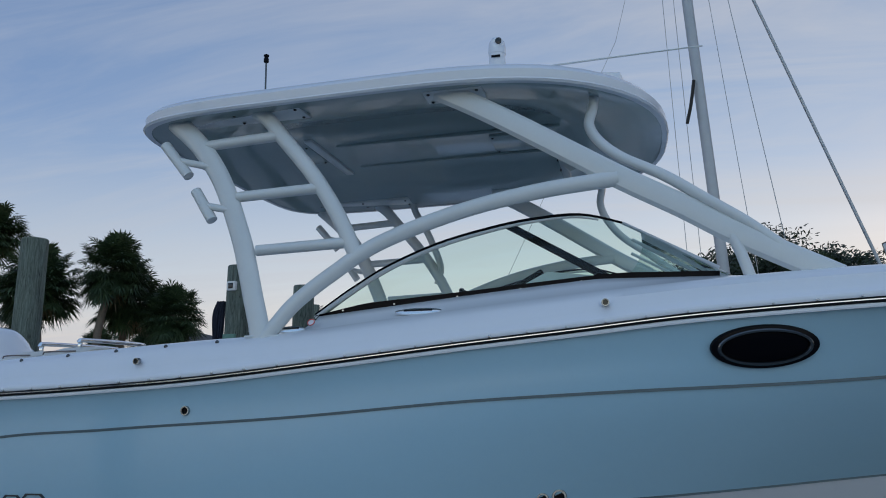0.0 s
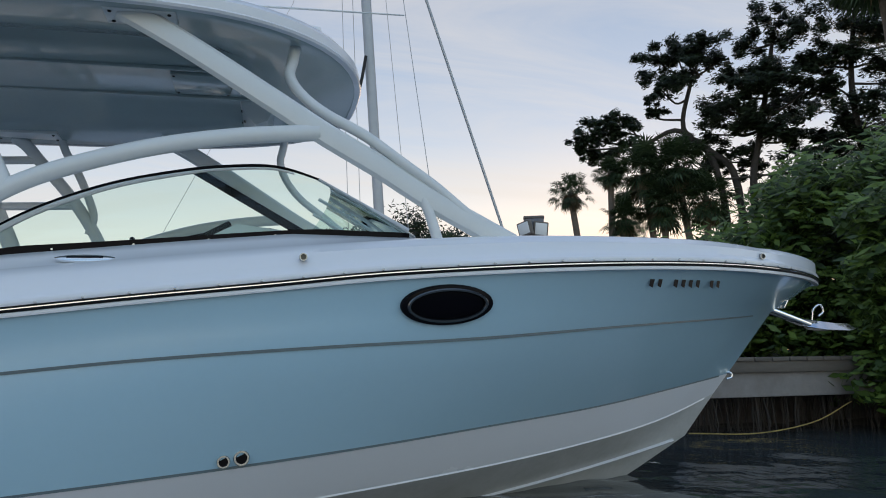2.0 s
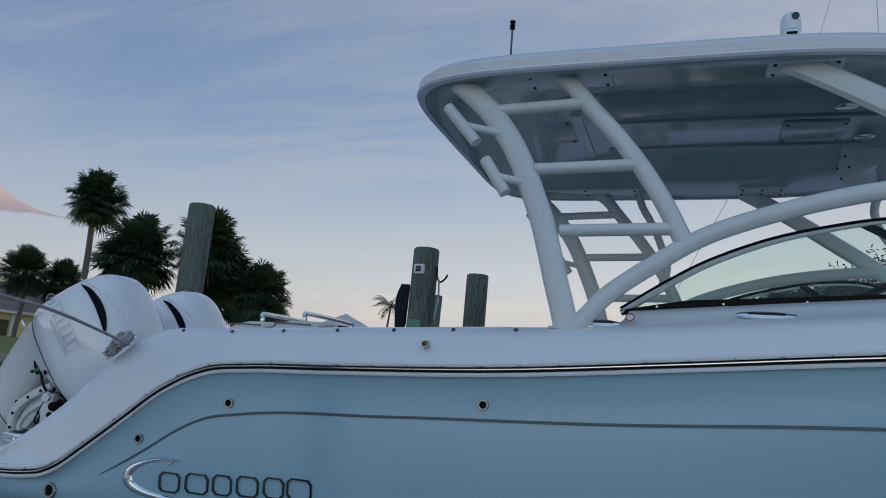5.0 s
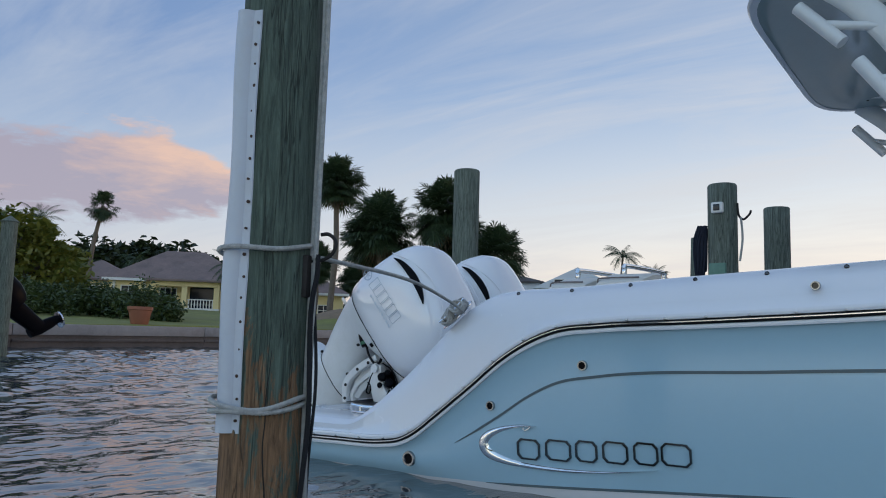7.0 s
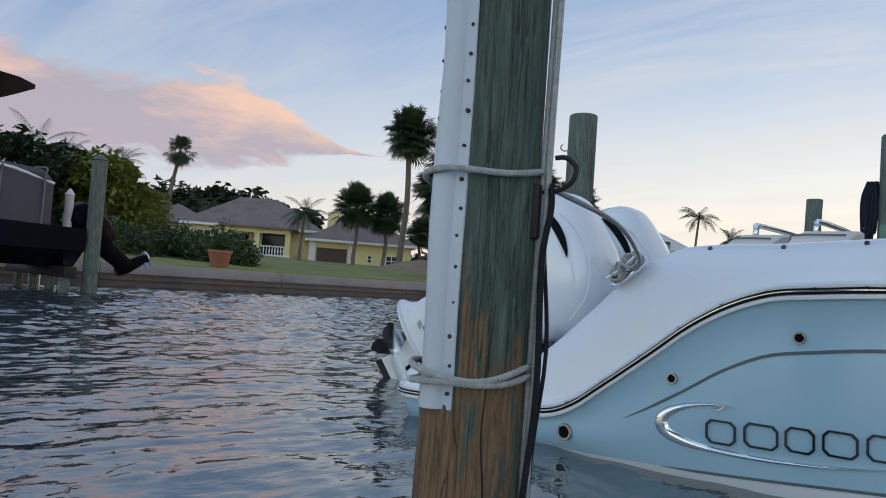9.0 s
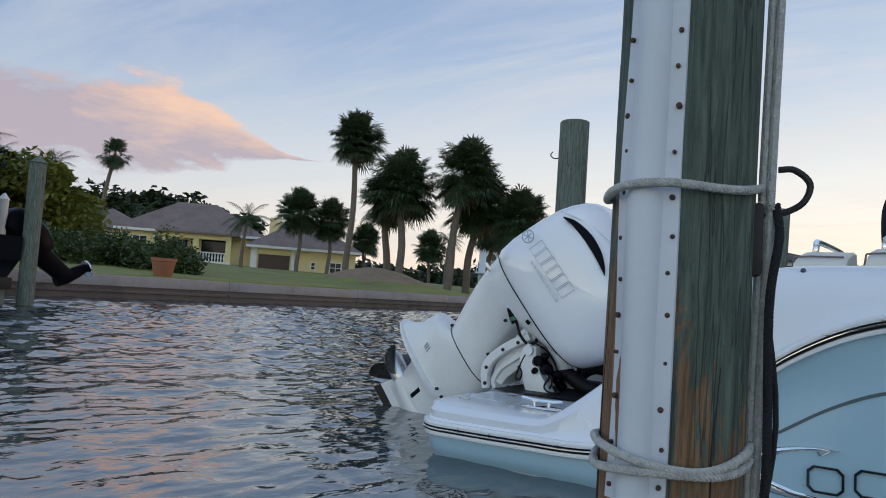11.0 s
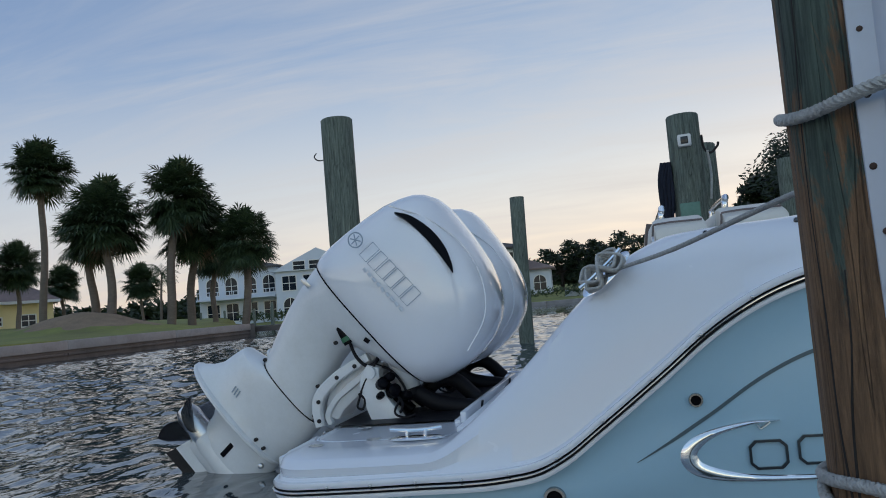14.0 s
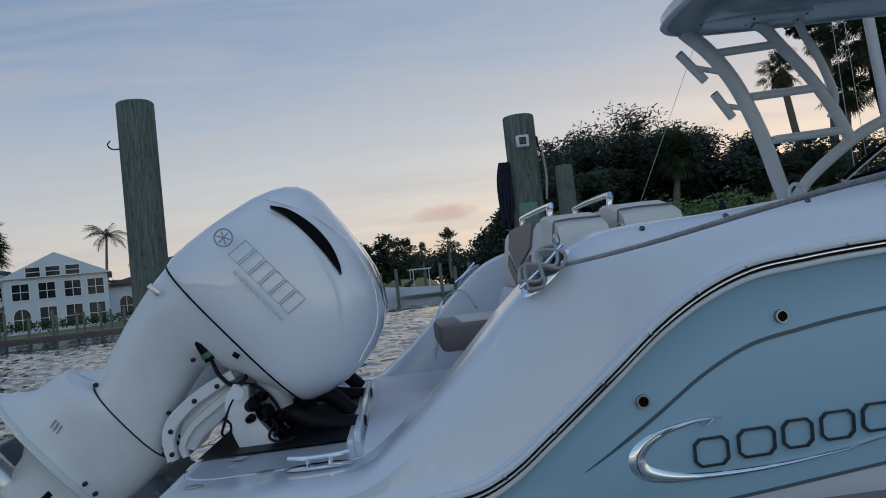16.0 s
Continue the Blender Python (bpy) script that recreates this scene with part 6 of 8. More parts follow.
# slotted plastic rub guard nailed up the pile
guard = thing("rub_guard", "white half-round plastic guard nailed up the timber pile", "pile guard", (NP[0], NP[1], 0))
GA = math.radians(261)     # the way it faces


def guard_pt(a_off, extra, z):
    a = GA + a_off
    return Vector(((NR + extra) * math.cos(a), (NR + extra) * math.sin(a), z))


GZ0, GZ1 = .458, 1.76
bm = bmesh.new()
prof = [(-.46, .004), (-.44, .008), (-.28, .008)] + [(-.24 + .48 * k / 14, .009 + .027 * math.sin(math.pi * k / 14) ** .75) for k in range(15)] + [(.28, .008), (.44, .008), (.46, .004)]
loft(bm, [[guard_pt(a, e + .004 * math.sin(9 * z + 3 * a), z) for a, e in prof] for z in np.arange(GZ0, GZ1 + .01, .04)], closed=False)
bmesh.ops.recalc_face_normals(bm, faces=bm.faces[:])
bmesh.ops.solidify(bm, geom=bm.faces[:], thickness=.004)
part("strip", bm, PLASTIC, guard)
for sgn in (-1, 1):
    for k in range(22):
        z = GZ0 + .03 + k * .0715
        if z > GZ1:
            break
        a = GA + sgn * (.36 + .02 * math.sin(k * 2.3))
        m = Matrix.Translation(((NR + .008) * math.cos(a), (NR + .008) * math.sin(a), z + .008 * math.sin(k * 5 + sgn))) @ Vector((math.cos(a), math.sin(a), 0)).to_track_quat("Z", "Y").to_matrix().to_4x4()
        rr_ = .0044 + .0009 * math.sin(k * 3.7)
        part("nail", lathe(bmesh.new(), [(rr_, -.004), (rr_, .003), (rr_ * .6, .0045)], 10, m), RUST, guard)


def braid(points, r, steps=3, strands=4, lay=.030):
    """A laid line: strands twisted round one another along a path."""
    path = smooth_path(points, steps)
    fine = []
    for p_, q_ in zip(path, path[1:]):
        n = max(1, int((q_ - p_).length / (lay / 8)))
        fine += [p_.lerp(q_, i / n) for i in range(n)]
    fine.append(path[-1])
    bm = bmesh.new()
    for s_ in range(strands):
        run, pts = 0.0, []
        for i, q_ in enumerate(fine):
            d = (fine[min(i + 1, len(fine) - 1)] - fine[max(i - 1, 0)]).normalized()
            u = d.cross(Vector((.3, .2, 1))).normalized()
            w = d.cross(u)
            a = 2 * math.pi * (run / lay + s_ / strands)
            pts.append(tuple(q_ + (u * math.cos(a) + w * math.sin(a)) * r * .52))
            run += (fine[min(i + 1, len(fine) - 1)] - q_).length
        tube(bm, pts, r * .54, 6, 1)
    return bm


def lashing(z, turns, name, label):
    t = thing(name, label, "rope", (NP[0], NP[1], 0))
    for j in range(turns):
        pts = []
        for k in range(33):
            a = 2 * math.pi * k / 32
            near = math.cos(a - GA)
            e = .008 + (.036 * max(0, near) ** 6)
            pts.append(((NR + e + .002) * math.cos(a), (NR + e + .002) * math.sin(a), z + j * .017 + .012 * math.sin(a * (1 + j) + .6) + .006 * math.sin(3 * a + j)))
        part("turn", braid(pts, .008, 2), ROPE, t)
    return t


lashing(1.005, 1, "rope_lashing", "grey braided line tied round the pile")
lashing(.527, 2, "rope_lashing", "two turns of grey braided line round the pile")
# iron hook bracket, hanging black rope, and the stern line
hook = thing("iron_hook", "rusty black iron hook bolted to the pile", "hook", (NP[0], NP[1], 0))
HA = radians(18)
hx, hy = NR * math.cos(HA), NR * math.sin(HA)
part("plate", slab(-.012, .025, -.03, .03, .86, .99, .006, pose(hx - .01, hy, 0, 0, 0, 18)), IRON, hook)
part("hook", tube(bmesh.new(), [(hx, hy, .97), (hx + .04, hy + .02, .975), (hx + .075, hy + .03, .995), (hx + .085, hy + .035, 1.03), (hx + .06, hy + .03, 1.055), (hx + .035, hy + .02, 1.055)], .006, 8, 5), IRON, hook)
black_rope = thing("black_rope", "wet black rope hanging down the pile to the water", "rope", (NP[0], NP[1], 0))
part("strand", braid([(hx + .035, hy + .01, .99), (hx + .045, hy, .93), (hx + .035, hy - .01, .8), (hx + .04, hy - .005, .5), (hx + .02, hy - .01, .2), (hx + .01, hy - .01, -.2)], .008, 5), DARKROPE, black_rope)
part("strand", tube(bmesh.new(), [(hx + .03, hy + .015, .99), (hx + .02, hy + .02, .85), (hx + .05, hy + .01, .6), (hx + .02, hy + .02, .3), (hx + .03, hy + .02, -.2)], .005, 8, 5), DARKROPE, black_rope)
up_rope = thing("pile_line", "grey braided line hanging down from the pile top", "rope", (NP[0], NP[1], 0))
for a_, x_ in ((0, .012), (1, .026)):
    part("strand", tube(bmesh.new(), [(hx + x_, hy + .01, 3.0), (hx + x_ - .005, hy + .012, 2.4), (hx + x_ + .006, hy + .01, 1.8), (hx + x_, hy + .01, 1.04), (hx + x_ - .006, hy + .012, .5), (hx + x_ - .004, hy + .012, -.3)], .008, 8, 5), ROPE, up_rope)
stern_line = thing("mooring_line", "grey braided mooring line from the stern cleat to the pile", "rope")
part("line", braid([(NP[0] + hx + .03, NP[1] + hy, .985), (1.79, -.9, .965), (1.58, -.3, .905), tuple(TRIM @ Vector((1.40, .11, .872)))], .0072, 5), ROPE, stern_line)
cm = TRIM @ Matrix.Translation(CLEAT) @ Matrix.Rotation(-slope, 4, "Y") @ Matrix.Rotation(radians(46), 4, "X")
for k in range(8):
    sg = 1 if k % 2 else -1
    lift_ = .012 + .004 * k
    wide_ = .9 + .07 * k
    pts = [(-.075, .014 * sg, lift_), (-.03, -.026 * sg, lift_ + .012), (0, 0, lift_ + .022), (.03, .026 * sg, lift_ + .012), (.075, -.014 * sg, lift_), (.035, -.034 * sg, lift_), (0, -.004 * sg, lift_ + .016), (-.035, .034 * sg, lift_), (-.075, .014 * sg, lift_)]
    part("figure_eight", tube(bmesh.new(), [tuple(cm @ Vector((q[0] * 1.12, q[1] * wide_ * 1.25, q[2]))) for q in pts], .0060, 8, 5), ROPE, stern_line)

pile(-1.10, 3.82, 2.60, .146, PILEFAR, "tall grey-green timber pile with a small hook")
pile(1.905, 3.16, 2.045, .116, PILEFAR, "short grey-green timber pile with a white box and hung ropes")
pile(2.115, 4.2, 1.99, .112, PILEFAR, "short grey-green timber pile")
pile(-.50, 10.4, 2.56, .125, PILEFAR, "leaning dark timber pile standing in the canal", (.02, 0))
pile(4.04, 10.72, 2.716, .155, PILEFAR, "grey timber pile behind the boat")
small_hook = thing("iron_hook", "small iron hook screwed into the timber pile", "hook", (-1.10, 3.82, -.07))
part("hook", tube(bmesh.new(), [(-.14, -.02, 2.30), (-.20, -.04, 2.30), (-.23, -.05, 2.335), (-.21, -.04, 2.37)], .006, 6, 4), IRON, small_hook)
lamp_box = thing("junction_box", "small white box with a dark lens on the pile", "box", (1.905, 3.18, -.02))
part("case", slab(-.048, .048, -.165, -.105, 1.81, 1.90, .012, pose(0, 0, 0, 0, 0, -4)), TRIMWHITE, lamp_box)
part("lens", slab(-.026, .026, -.170, -.160, 1.828, 1.882, .004, pose(0, 0, 0, 0, 0, -4)), SCREEN, lamp_box)
patch_ = thing("copper_patch", "blue-green metal patch nailed to the pile", "patch", (1.905, 3.18, -.02))
part("sheet", slab(-.07, .07, -.140, -.110, 1.25, 1.40, .004, pose(0, 0, 0, 0, 0, -8)), BLUEGREEN, patch_)
hung = thing("coiled_rope", "dark navy rope coiled and hung on the pile", "rope", (1.905, 3.18, -.02))
rr = random.Random(8)
for k in range(16):
    x0 = -.12 - .07 * rr.random()
    w = .010 + .035 * rr.random()
    zb = 1.22 + .30 * rr.random()
    yy = -.08 + .03 * rr.random()
    part("loop", tube(bmesh.new(), [(x0, yy, 1.72), (x0 - w, yy - .02, 1.60), (x0 - w * 1.1, yy - .01, 1.45), (x0 - w * .5, yy, zb), (x0 + w * .1, yy - .02, 1.45), (x0 + .0, yy, 1.70)], .0085, 8, 4), NAVY, hung)
part("tail", tube(bmesh.new(), [(-.16, -.08, 1.5), (-.17, -.08, 1.3), (-.15, -.08, 1.12)], .010, 8, 4), NAVY, hung)
hook3 = thing("iron_hook", "iron hook with a hanging line on the pile", "hook", (1.905, 3.18, -.02))
part("hook", tube(bmesh.new(), [(.12, -.03, 1.90), (.13, -.03, 1.80), (.17, -.04, 1.76), (.22, -.05, 1.80), (.23, -.05, 1.83)], .009, 8, 4), IRON, hook3)
part("line", tube(bmesh.new(), [(.15, -.04, 1.78), (.16, -.04, 1.6), (.14, -.05, 1.42)], .009, 8, 4), ROPE, hook3)

# ---- vegetation ----


def rod_tree(verts, faces, pts, r0, r1, sides=7):
    """Adds a tapered limb to lists of vertices and faces."""
    base = len(verts)
    n = len(pts)
    for i, q in enumerate(pts):
        d = (pts[min(i + 1, n - 1)] - pts[max(i - 1, 0)]).normalized()
        u = d.orthogonal().normalized()
        w = d.cross(u)
        r = r0 + (r1 - r0) * i / (n - 1)
        for k in range(sides):
            a = 2 * math.pi * k / sides
            verts.append(q + u * (r * math.cos(a)) + w * (r * math.sin(a)))
    for i in range(n - 1):
        for k in range(sides):
            a, b = base + i * sides + k, base + i * sides + (k + 1) % sides
            faces.append((a, b, b + sides, a + sides))


def fan_crown(seed, fronds=110, reach=1.0, blade=.95, dead=False):
    """Fan palm crown at the origin: stalks ending in pleated fans of pointed blades."""
    rng = random.Random(seed)
    v, f = [], []
    for k in range(fronds):
        az = rng.uniform(0, 2 * math.pi)
        el = radians(rng.uniform(-58, 85)) if not dead else radians(rng.uniform(-85, -55))
        out = Vector((math.cos(az) * math.cos(el), math.sin(az) * math.cos(el), math.sin(el)))
        stalk = reach * rng.uniform(.35, 1.15) * (.7 if dead else 1)
        tip = out * stalk + Vector((0, 0, -.16 * stalk * max(0, math.cos(el))))
        side = out.cross(Vector((0, 0, 1)))
        side = side.normalized() if side.length > .05 else Vector((1, 0, 0))
        nrm = side.cross(out).normalized()
        b = len(v)
        v += [side * .012, -side * .012, tip]
        f.append((b, b + 1, b + 2))
        n = 17
        size = blade * rng.uniform(.8, 1.15)
        for j in range(n):
            t = (j / (n - 1) - .5) * 2
            ang = t * radians(112)
            d = out * math.cos(ang) + side * math.sin(ang)
            ln = size * (1 - .28 * t * t) * rng.uniform(.9, 1.08)
            droop = Vector((0, 0, -.34 * ln * rng.uniform(.5, 1.4)))
            wv = (side * math.cos(ang) - out * math.sin(ang)) * (.060 * size)
            mid = tip + d * ln * .55 + nrm * (.05 * (1 if j % 2 else -1)) + droop * .2
            end = tip + d * ln + droop
            b = len(v)
            v += [tip, mid + wv, end, mid - wv]
            f.append((b, b + 1, b + 2, b + 3))
    return v, f


def coco_crown(seed, fronds=20, length=2.6):
    """Feather palm crown: arching ribs with hanging leaflets."""
    rng = random.Random(seed)
    v, f = [], []
    for k in range(fronds):
        az = 2 * math.pi * k / fronds + rng.uniform(-.2, .2)
        el = radians(rng.uniform(-15, 70))
        h = Vector((math.cos(az), math.sin(az), 0))
        side = Vector((-math.sin(az), math.cos(az), 0))
        p = Vector((0, 0, 0))
        d = h * math.cos(el) + Vector((0, 0, math.sin(el)))
        seg = length / 12
        for i in range(12):
            q = p + d * seg
            d = (d + Vector((0, 0, -.13))).normalized()
            b = len(v)
            v += [p + side * .02, p - side * .02, q]
            f.append((b, b + 1, b + 2))
            for sg in (-1, 1):
                for jj in range(2):
                    o = p.lerp(q, jj / 2)
                    ll = .62 * math.sin(math.pi * min(1, (i + 1.6) / 13.5)) * rng.uniform(.8, 1.15)
                    e = o + side * sg * ll * .75 + d * ll * .45 + Vector((0, 0, -ll * .55))
                    b = len(v)
                    v += [o, o + d * .06, e]
                    f.append((b, b + 1, b + 2))
            p = q
    return v, f


def fan_palm(x, y, z0, height, seed, reach=1.0, lean=(0, 0), r=.17, label="cabbage palm with a round crown of fan leaves", dense=215, dead=True):
    t = thing("palm_tree", label, "palm tree", (x, y, z0), group="fan palms")
    rng = random.Random(seed)
    v, f = [], []
    pts = [Vector((lean[0] * k / 8 + .08 * math.sin(k + seed), lean[1] * k / 8 + .06 * math.cos(k * .8 + seed), height * k / 8)) for k in range(9)]
    pts[0].z -= .4
    rod_tree(v, f, pts, r * 1.15, r * .85, 12)
    raw("trunk", v, f, BARK, t, smooth=True)
    top = pts[-1]
    cv, cf = fan_crown(seed, int(dense * 1.35), reach, reach * .54)
    raw("crown", [q + top for q in cv], cf, FAN, t)
    if dead:
        dv, df = fan_crown(seed + 50, 16, reach * .8, reach * .7, True)
        raw("dry_skirt", [q + top for q in dv], df, DEADFAN, t)
    return t


def coco_palm(x, y, z0, height, seed, length=2.4, lean=(0.4, 0)):
    t = thing("palm_tree", "slender coconut palm with arching feather leaves", "palm tree", (x, y, z0), group="feather palms")
    v, f = [], []
    pts = [Vector((lean[0] * (k / 6) ** 2, lean[1] * (k / 6) ** 2, height * k / 6)) for k in range(7)]
    pts[0].z -= .4
    rod_tree(v, f, pts, .16, .10, 9)
    raw("trunk", v, f, BARK, t, smooth=True)
    cv, cf = coco_crown(seed, 20, length)
    raw("crown", [q + pts[-1] for q in cv], cf, FAN, t)
    return t


def leaf_cloud(rng, centre, radius, count, size, squash=.75, hollow=.55):
    """Loose leaves in an uneven clump."""
    v, f = [], []
    ph = [rng.uniform(0, 6.28) for _ in range(4)]
    for _ in range(count):
        d = Vector((rng.gauss(0, 1), rng.gauss(0, 1), rng.gauss(0, 1))).normalized()
        k = hollow + (1 - hollow) * rng.random() ** .6
        lump = 1 + .22 * math.sin(3 * d.x + ph[0]) + .2 * math.sin(4 * d.y + ph[1]) + .15 * math.sin(5 * d.z + ph[2])
        c = centre + Vector((d.x, d.y, d.z * squash)) * (radius * k * lump)
        u = Vector((rng.gauss(0, 1), rng.gauss(0, 1), rng.gauss(0, .6))).normalized()
        w = u.orthogonal().normalized()
        s = size * rng.uniform(.6, 1.3)
        b = len(v)
        v += [c - u * s, c + w * s * .42, c + u * s, c - w * s * .42]
        f.append((b, b + 1, b + 2, b + 3))
    return v, f


def broad_tree(name, label, x, y, z0, height, spread_, seed, mat, clumps=26, per=260, leaf=.22, trunk=.28, bark=None, low=.35, group="shore trees"):
    t = thing(name, label, "tree", (x, y, z0), group=group)
    rng = random.Random(seed)
    tv, tf, lv, lf = [], [], [], []
    fork = height * rng.uniform(.28, .4)
    base = [Vector((0, 0, -.5)), Vector((rng.uniform(-.2, .2), rng.uniform(-.2, .2), fork * .5)), Vector((rng.uniform(-.4, .4), rng.uniform(-.4, .4), fork))]
    rod_tree(tv, tf, base, trunk, trunk * .75, 9)
    for k in range(clumps):
        az = 2 * math.pi * (k * .618) + rng.uniform(-.3, .3)
        h = low + (1 - low) * (k + .5) / clumps
        rad = spread_ * math.sqrt(max(.05, 1 - ((h - .55) / .62) ** 2)) * rng.uniform(.45, 1.0)
        end = Vector((rad * math.cos(az), rad * math.sin(az), height * h * rng.uniform(.9, 1.02)))
        mid = base[-1].lerp(end, .5) + Vector((rng.uniform(-.4, .4), rng.uniform(-.4, .4), -.05 * height * rng.random()))
        rod_tree(tv, tf, [base[-1], base[-1].lerp(mid, .6) + Vector((0, 0, .1)), mid, end], trunk * .38, .025, 6)
        cv, cf = leaf_cloud(rng, end, spread_ * rng.uniform(.26, .46), per, leaf, .7, .2)
        o = len(lv)
        lv += cv
        lf += [tuple(i + o for i in q) for q in cf]
    raw("trunk", tv, tf, bark or DARKBARK, t, smooth=True)
    raw("crown", lv, lf, mat, t)
    return t


def hedge(name, label, spans, mat, leaf, per, seed, category="hedge", kind="stuff"):
    """One mass of leaves made of many clumps: (x, y, z, radius) each."""
    rng = random.Random(seed)
    lv, lf = [], []
    for x, y, z, r in spans:
        cv, cf = leaf_cloud(rng, Vector((x, y, z)), r, int(per * r * r), leaf, .85, .35)
        o = len(lv)
        lv += cv
        lf += [tuple(i + o for i in q) for q in cf]
    return tagged(raw(name, lv, lf, mat), label, category, kind=kind)


def bearing(az, dist, ex=2.1, ey=-3.0):
    return ex + dist * math.sin(radians(az)), ey + dist * math.cos(radians(az))


def off_bow(az, dist):
    """A place by its bearing from where the bow comes into view."""
    return bearing(az - 1.4, dist, 5.2, -3.2)


def shore_z(x, y):
    return float(land_height(np.array([x]), np.array([y]))[0])


def at_bearing(az, dist, ex=2.1, ey=-3.0):
    x, y = bearing(az, dist, ex, ey)
    return x, y, shore_z(x, y)


# fan palms on the lawn: bearing, distance, height to the crown, size of crown
for k, (az, dist, top_el, crown, lean) in enumerate(((-42.6, 52, 11.2, 1.25, (.2, .1)), (-38.9, 42, 7.9, 1.35, (-.3, .2)), (-40.0, 44, 6.8, 1.2, (-.2, 0)), (-34.2, 41, 9.2, 1.25, (.6, .3)), (-33.0, 43, 7.0, 1.3, (.5, .2)), (-29.6, 41, 5.9, 1.15, (.3, 0)),
                                                     (-46.5, 66, 5.3, 1.35, (0, 0)), (-44.2, 68, 4.9, 1.3, (0, .1)), (-41.6, 80, 3.6, 1.2, (0, 0)), (-36.6, 95, 3.4, 1.5, (0, 0)), (-31.8, 50, 5.0, 1.0, (.2, 0)))):
    x, y, z = at_bearing(az, dist)
    fan_palm(x - lean[0], y - lean[1], z, .82 + dist * math.tan(radians(top_el)) - z, 10 + k, crown * 1.16, lean, .20 if k < 6 else .16)
x, y, z = at_bearing(-60.6, 78)
fan_palm(x, y, z, .82 + 78 * math.tan(radians(8.0)) - z, 31, 1.25, (1.4, .4), .2, "tall fan palm with a ragged skirt of dry leaves", 60)
for az, dist, el, sz, sd in ((-50.6, 62, 4.4, 2.3, 3), (-21.2, 78, 5.9, 2.4, 4), (-19.0, 84, 4.4, 2.0, 5), (-57.5, 95, 4.4, 2.5, 6), (-65.5, 60, 6.5, 3.2, 7), (-67.5, 56, 6.0, 3.0, 8), (-66.6, 50, 5.6, 3.2, 14), (-69.0, 52, 7.0, 3.4, 15), (-64.6, 55, 5.2, 2.8, 16), (-35.4, 90, 3.9, 2.4, 9), (-63.8, 70, 6.6, 2.6, 10), (-26.0, 80, 2.7, 1.6, 12), (-22.5, 80, 2.6, 1.5, 13)):
    x, y, z = at_bearing(az, dist)
    coco_palm(x, y, z, .82 + dist * math.tan(radians(el)) - z, sd, sz)
# dark trees behind the yellow house, greenery by the far boats
for k, (az, dist, h, sp) in enumerate(((-58.2, 104, 7.5, 6.5), (-55.4, 108, 7.5, 7), (-52.6, 106, 6.2, 5.5), (-60.8, 104, 5.5, 5))):
    x, y, z = at_bearing(az, dist)
    broad_tree("shade_tree", "wide dark shade tree behind the yellow house", x, y, z, h, sp, 60 + k, DARKLEAF, 24, 160, .55, .5, low=.5)
for k, (az, dist, h, sp, mat) in enumerate(((-64.2, 40, 4.6, 2.4, YELLOWLEAF), (-66.5, 42, 4.8, 2.6, DARKLEAF), (-69.5, 40, 5.0, 3.0, DARKLEAF), (-62.2, 46, 3.6, 2.0, YELLOWLEAF), (-72.5, 38, 5.0, 3.0, DARKLEAF))):
    x, y, z = at_bearing(az, dist)
    broad_tree("garden_tree", "yellow-green garden tree behind the seawall" if mat == YELLOWLEAF else "dark garden tree behind the seawall", x, y, z, h, sp, 80 + k, mat, 18, 220, .20, .15, low=.2)
spans = []
rng = random.Random(2)
for k in range(34):
    az = -63.5 + 9.5 * rng.random()
    d = 31 + 5 * rng.random() - (abs(az + 59) * .15)
    x, y, z = at_bearing(az, d)
    spans.append((x, y, z + .25 + .7 * rng.random() * (1 - (az + 63.5) / 14), .55 + .3 * rng.random()))
hedge("shrub_bank", "dark green shrub bank behind the seawall", spans, SHRUB, .10, 900, 5, "shrubs")
# terracotta pot with a plant
px_, py_ = -18.3, -3 + 20.4 / math.tan(radians(55.8))
pot = thing("plant_pot", "large terracotta pot with a straggling plant on the seawall", "plant pot", (px_, py_, .66))
part("pot", lathe(bmesh.new(), [(.24, 0), (.27, .05), (.36, .48), (.39, .50), (.39, .60), (.34, .60), (.33, .52)], 22), TERRACOTTA, pot)
v, f = leaf_cloud(random.Random(4), Vector((0, 0, .95)), .62, 700, .07, .8, .2)
raw("plant", v, f, SHRUB, pot)

# the far bank beyond the mansion and across the canal
spans = []
for k in range(90):
    az = -24 + 38 * rng.random()
    d = 150 + 60 * rng.random()
    x, y = bearing(az, d)
    spans.append((x, y, 2.0 + 4.0 * rng.random() * (1.2 if az > 1 else .6), 2.8 + 2.0 * rng.random()))
for k in range(60):
    az = -50 + 26 * rng.random()
    d = 120 + 60 * rng.random()
    x, y = bearing(az, d)
    spans.append((x, y, 2.0 + 1.2 * rng.random(), 2.0 + 1.2 * rng.random()))
hedge("far_woods", "dark line of far trees across the water", spans, DARKLEAF, .62, 46, 6, "woods")
for k, (az, d, el) in enumerate(((-3.2, 130, 2.6), (-1.5, 140, 2.3), (3.0, 150, 2.5), (5.0, 120, 3.2), (-8.5, 120, 2.2), (.8, 150, 2.2))):
    x, y, z = at_bearing(az - .9, d, 1.2, -2.6)
    fan_palm(x, y, 1.0, .82 + d * math.tan(radians(el)) - 1.0, 200 + k, 1.7, (0, 0), .22, "distant fan palm in the tree line", 34, False)
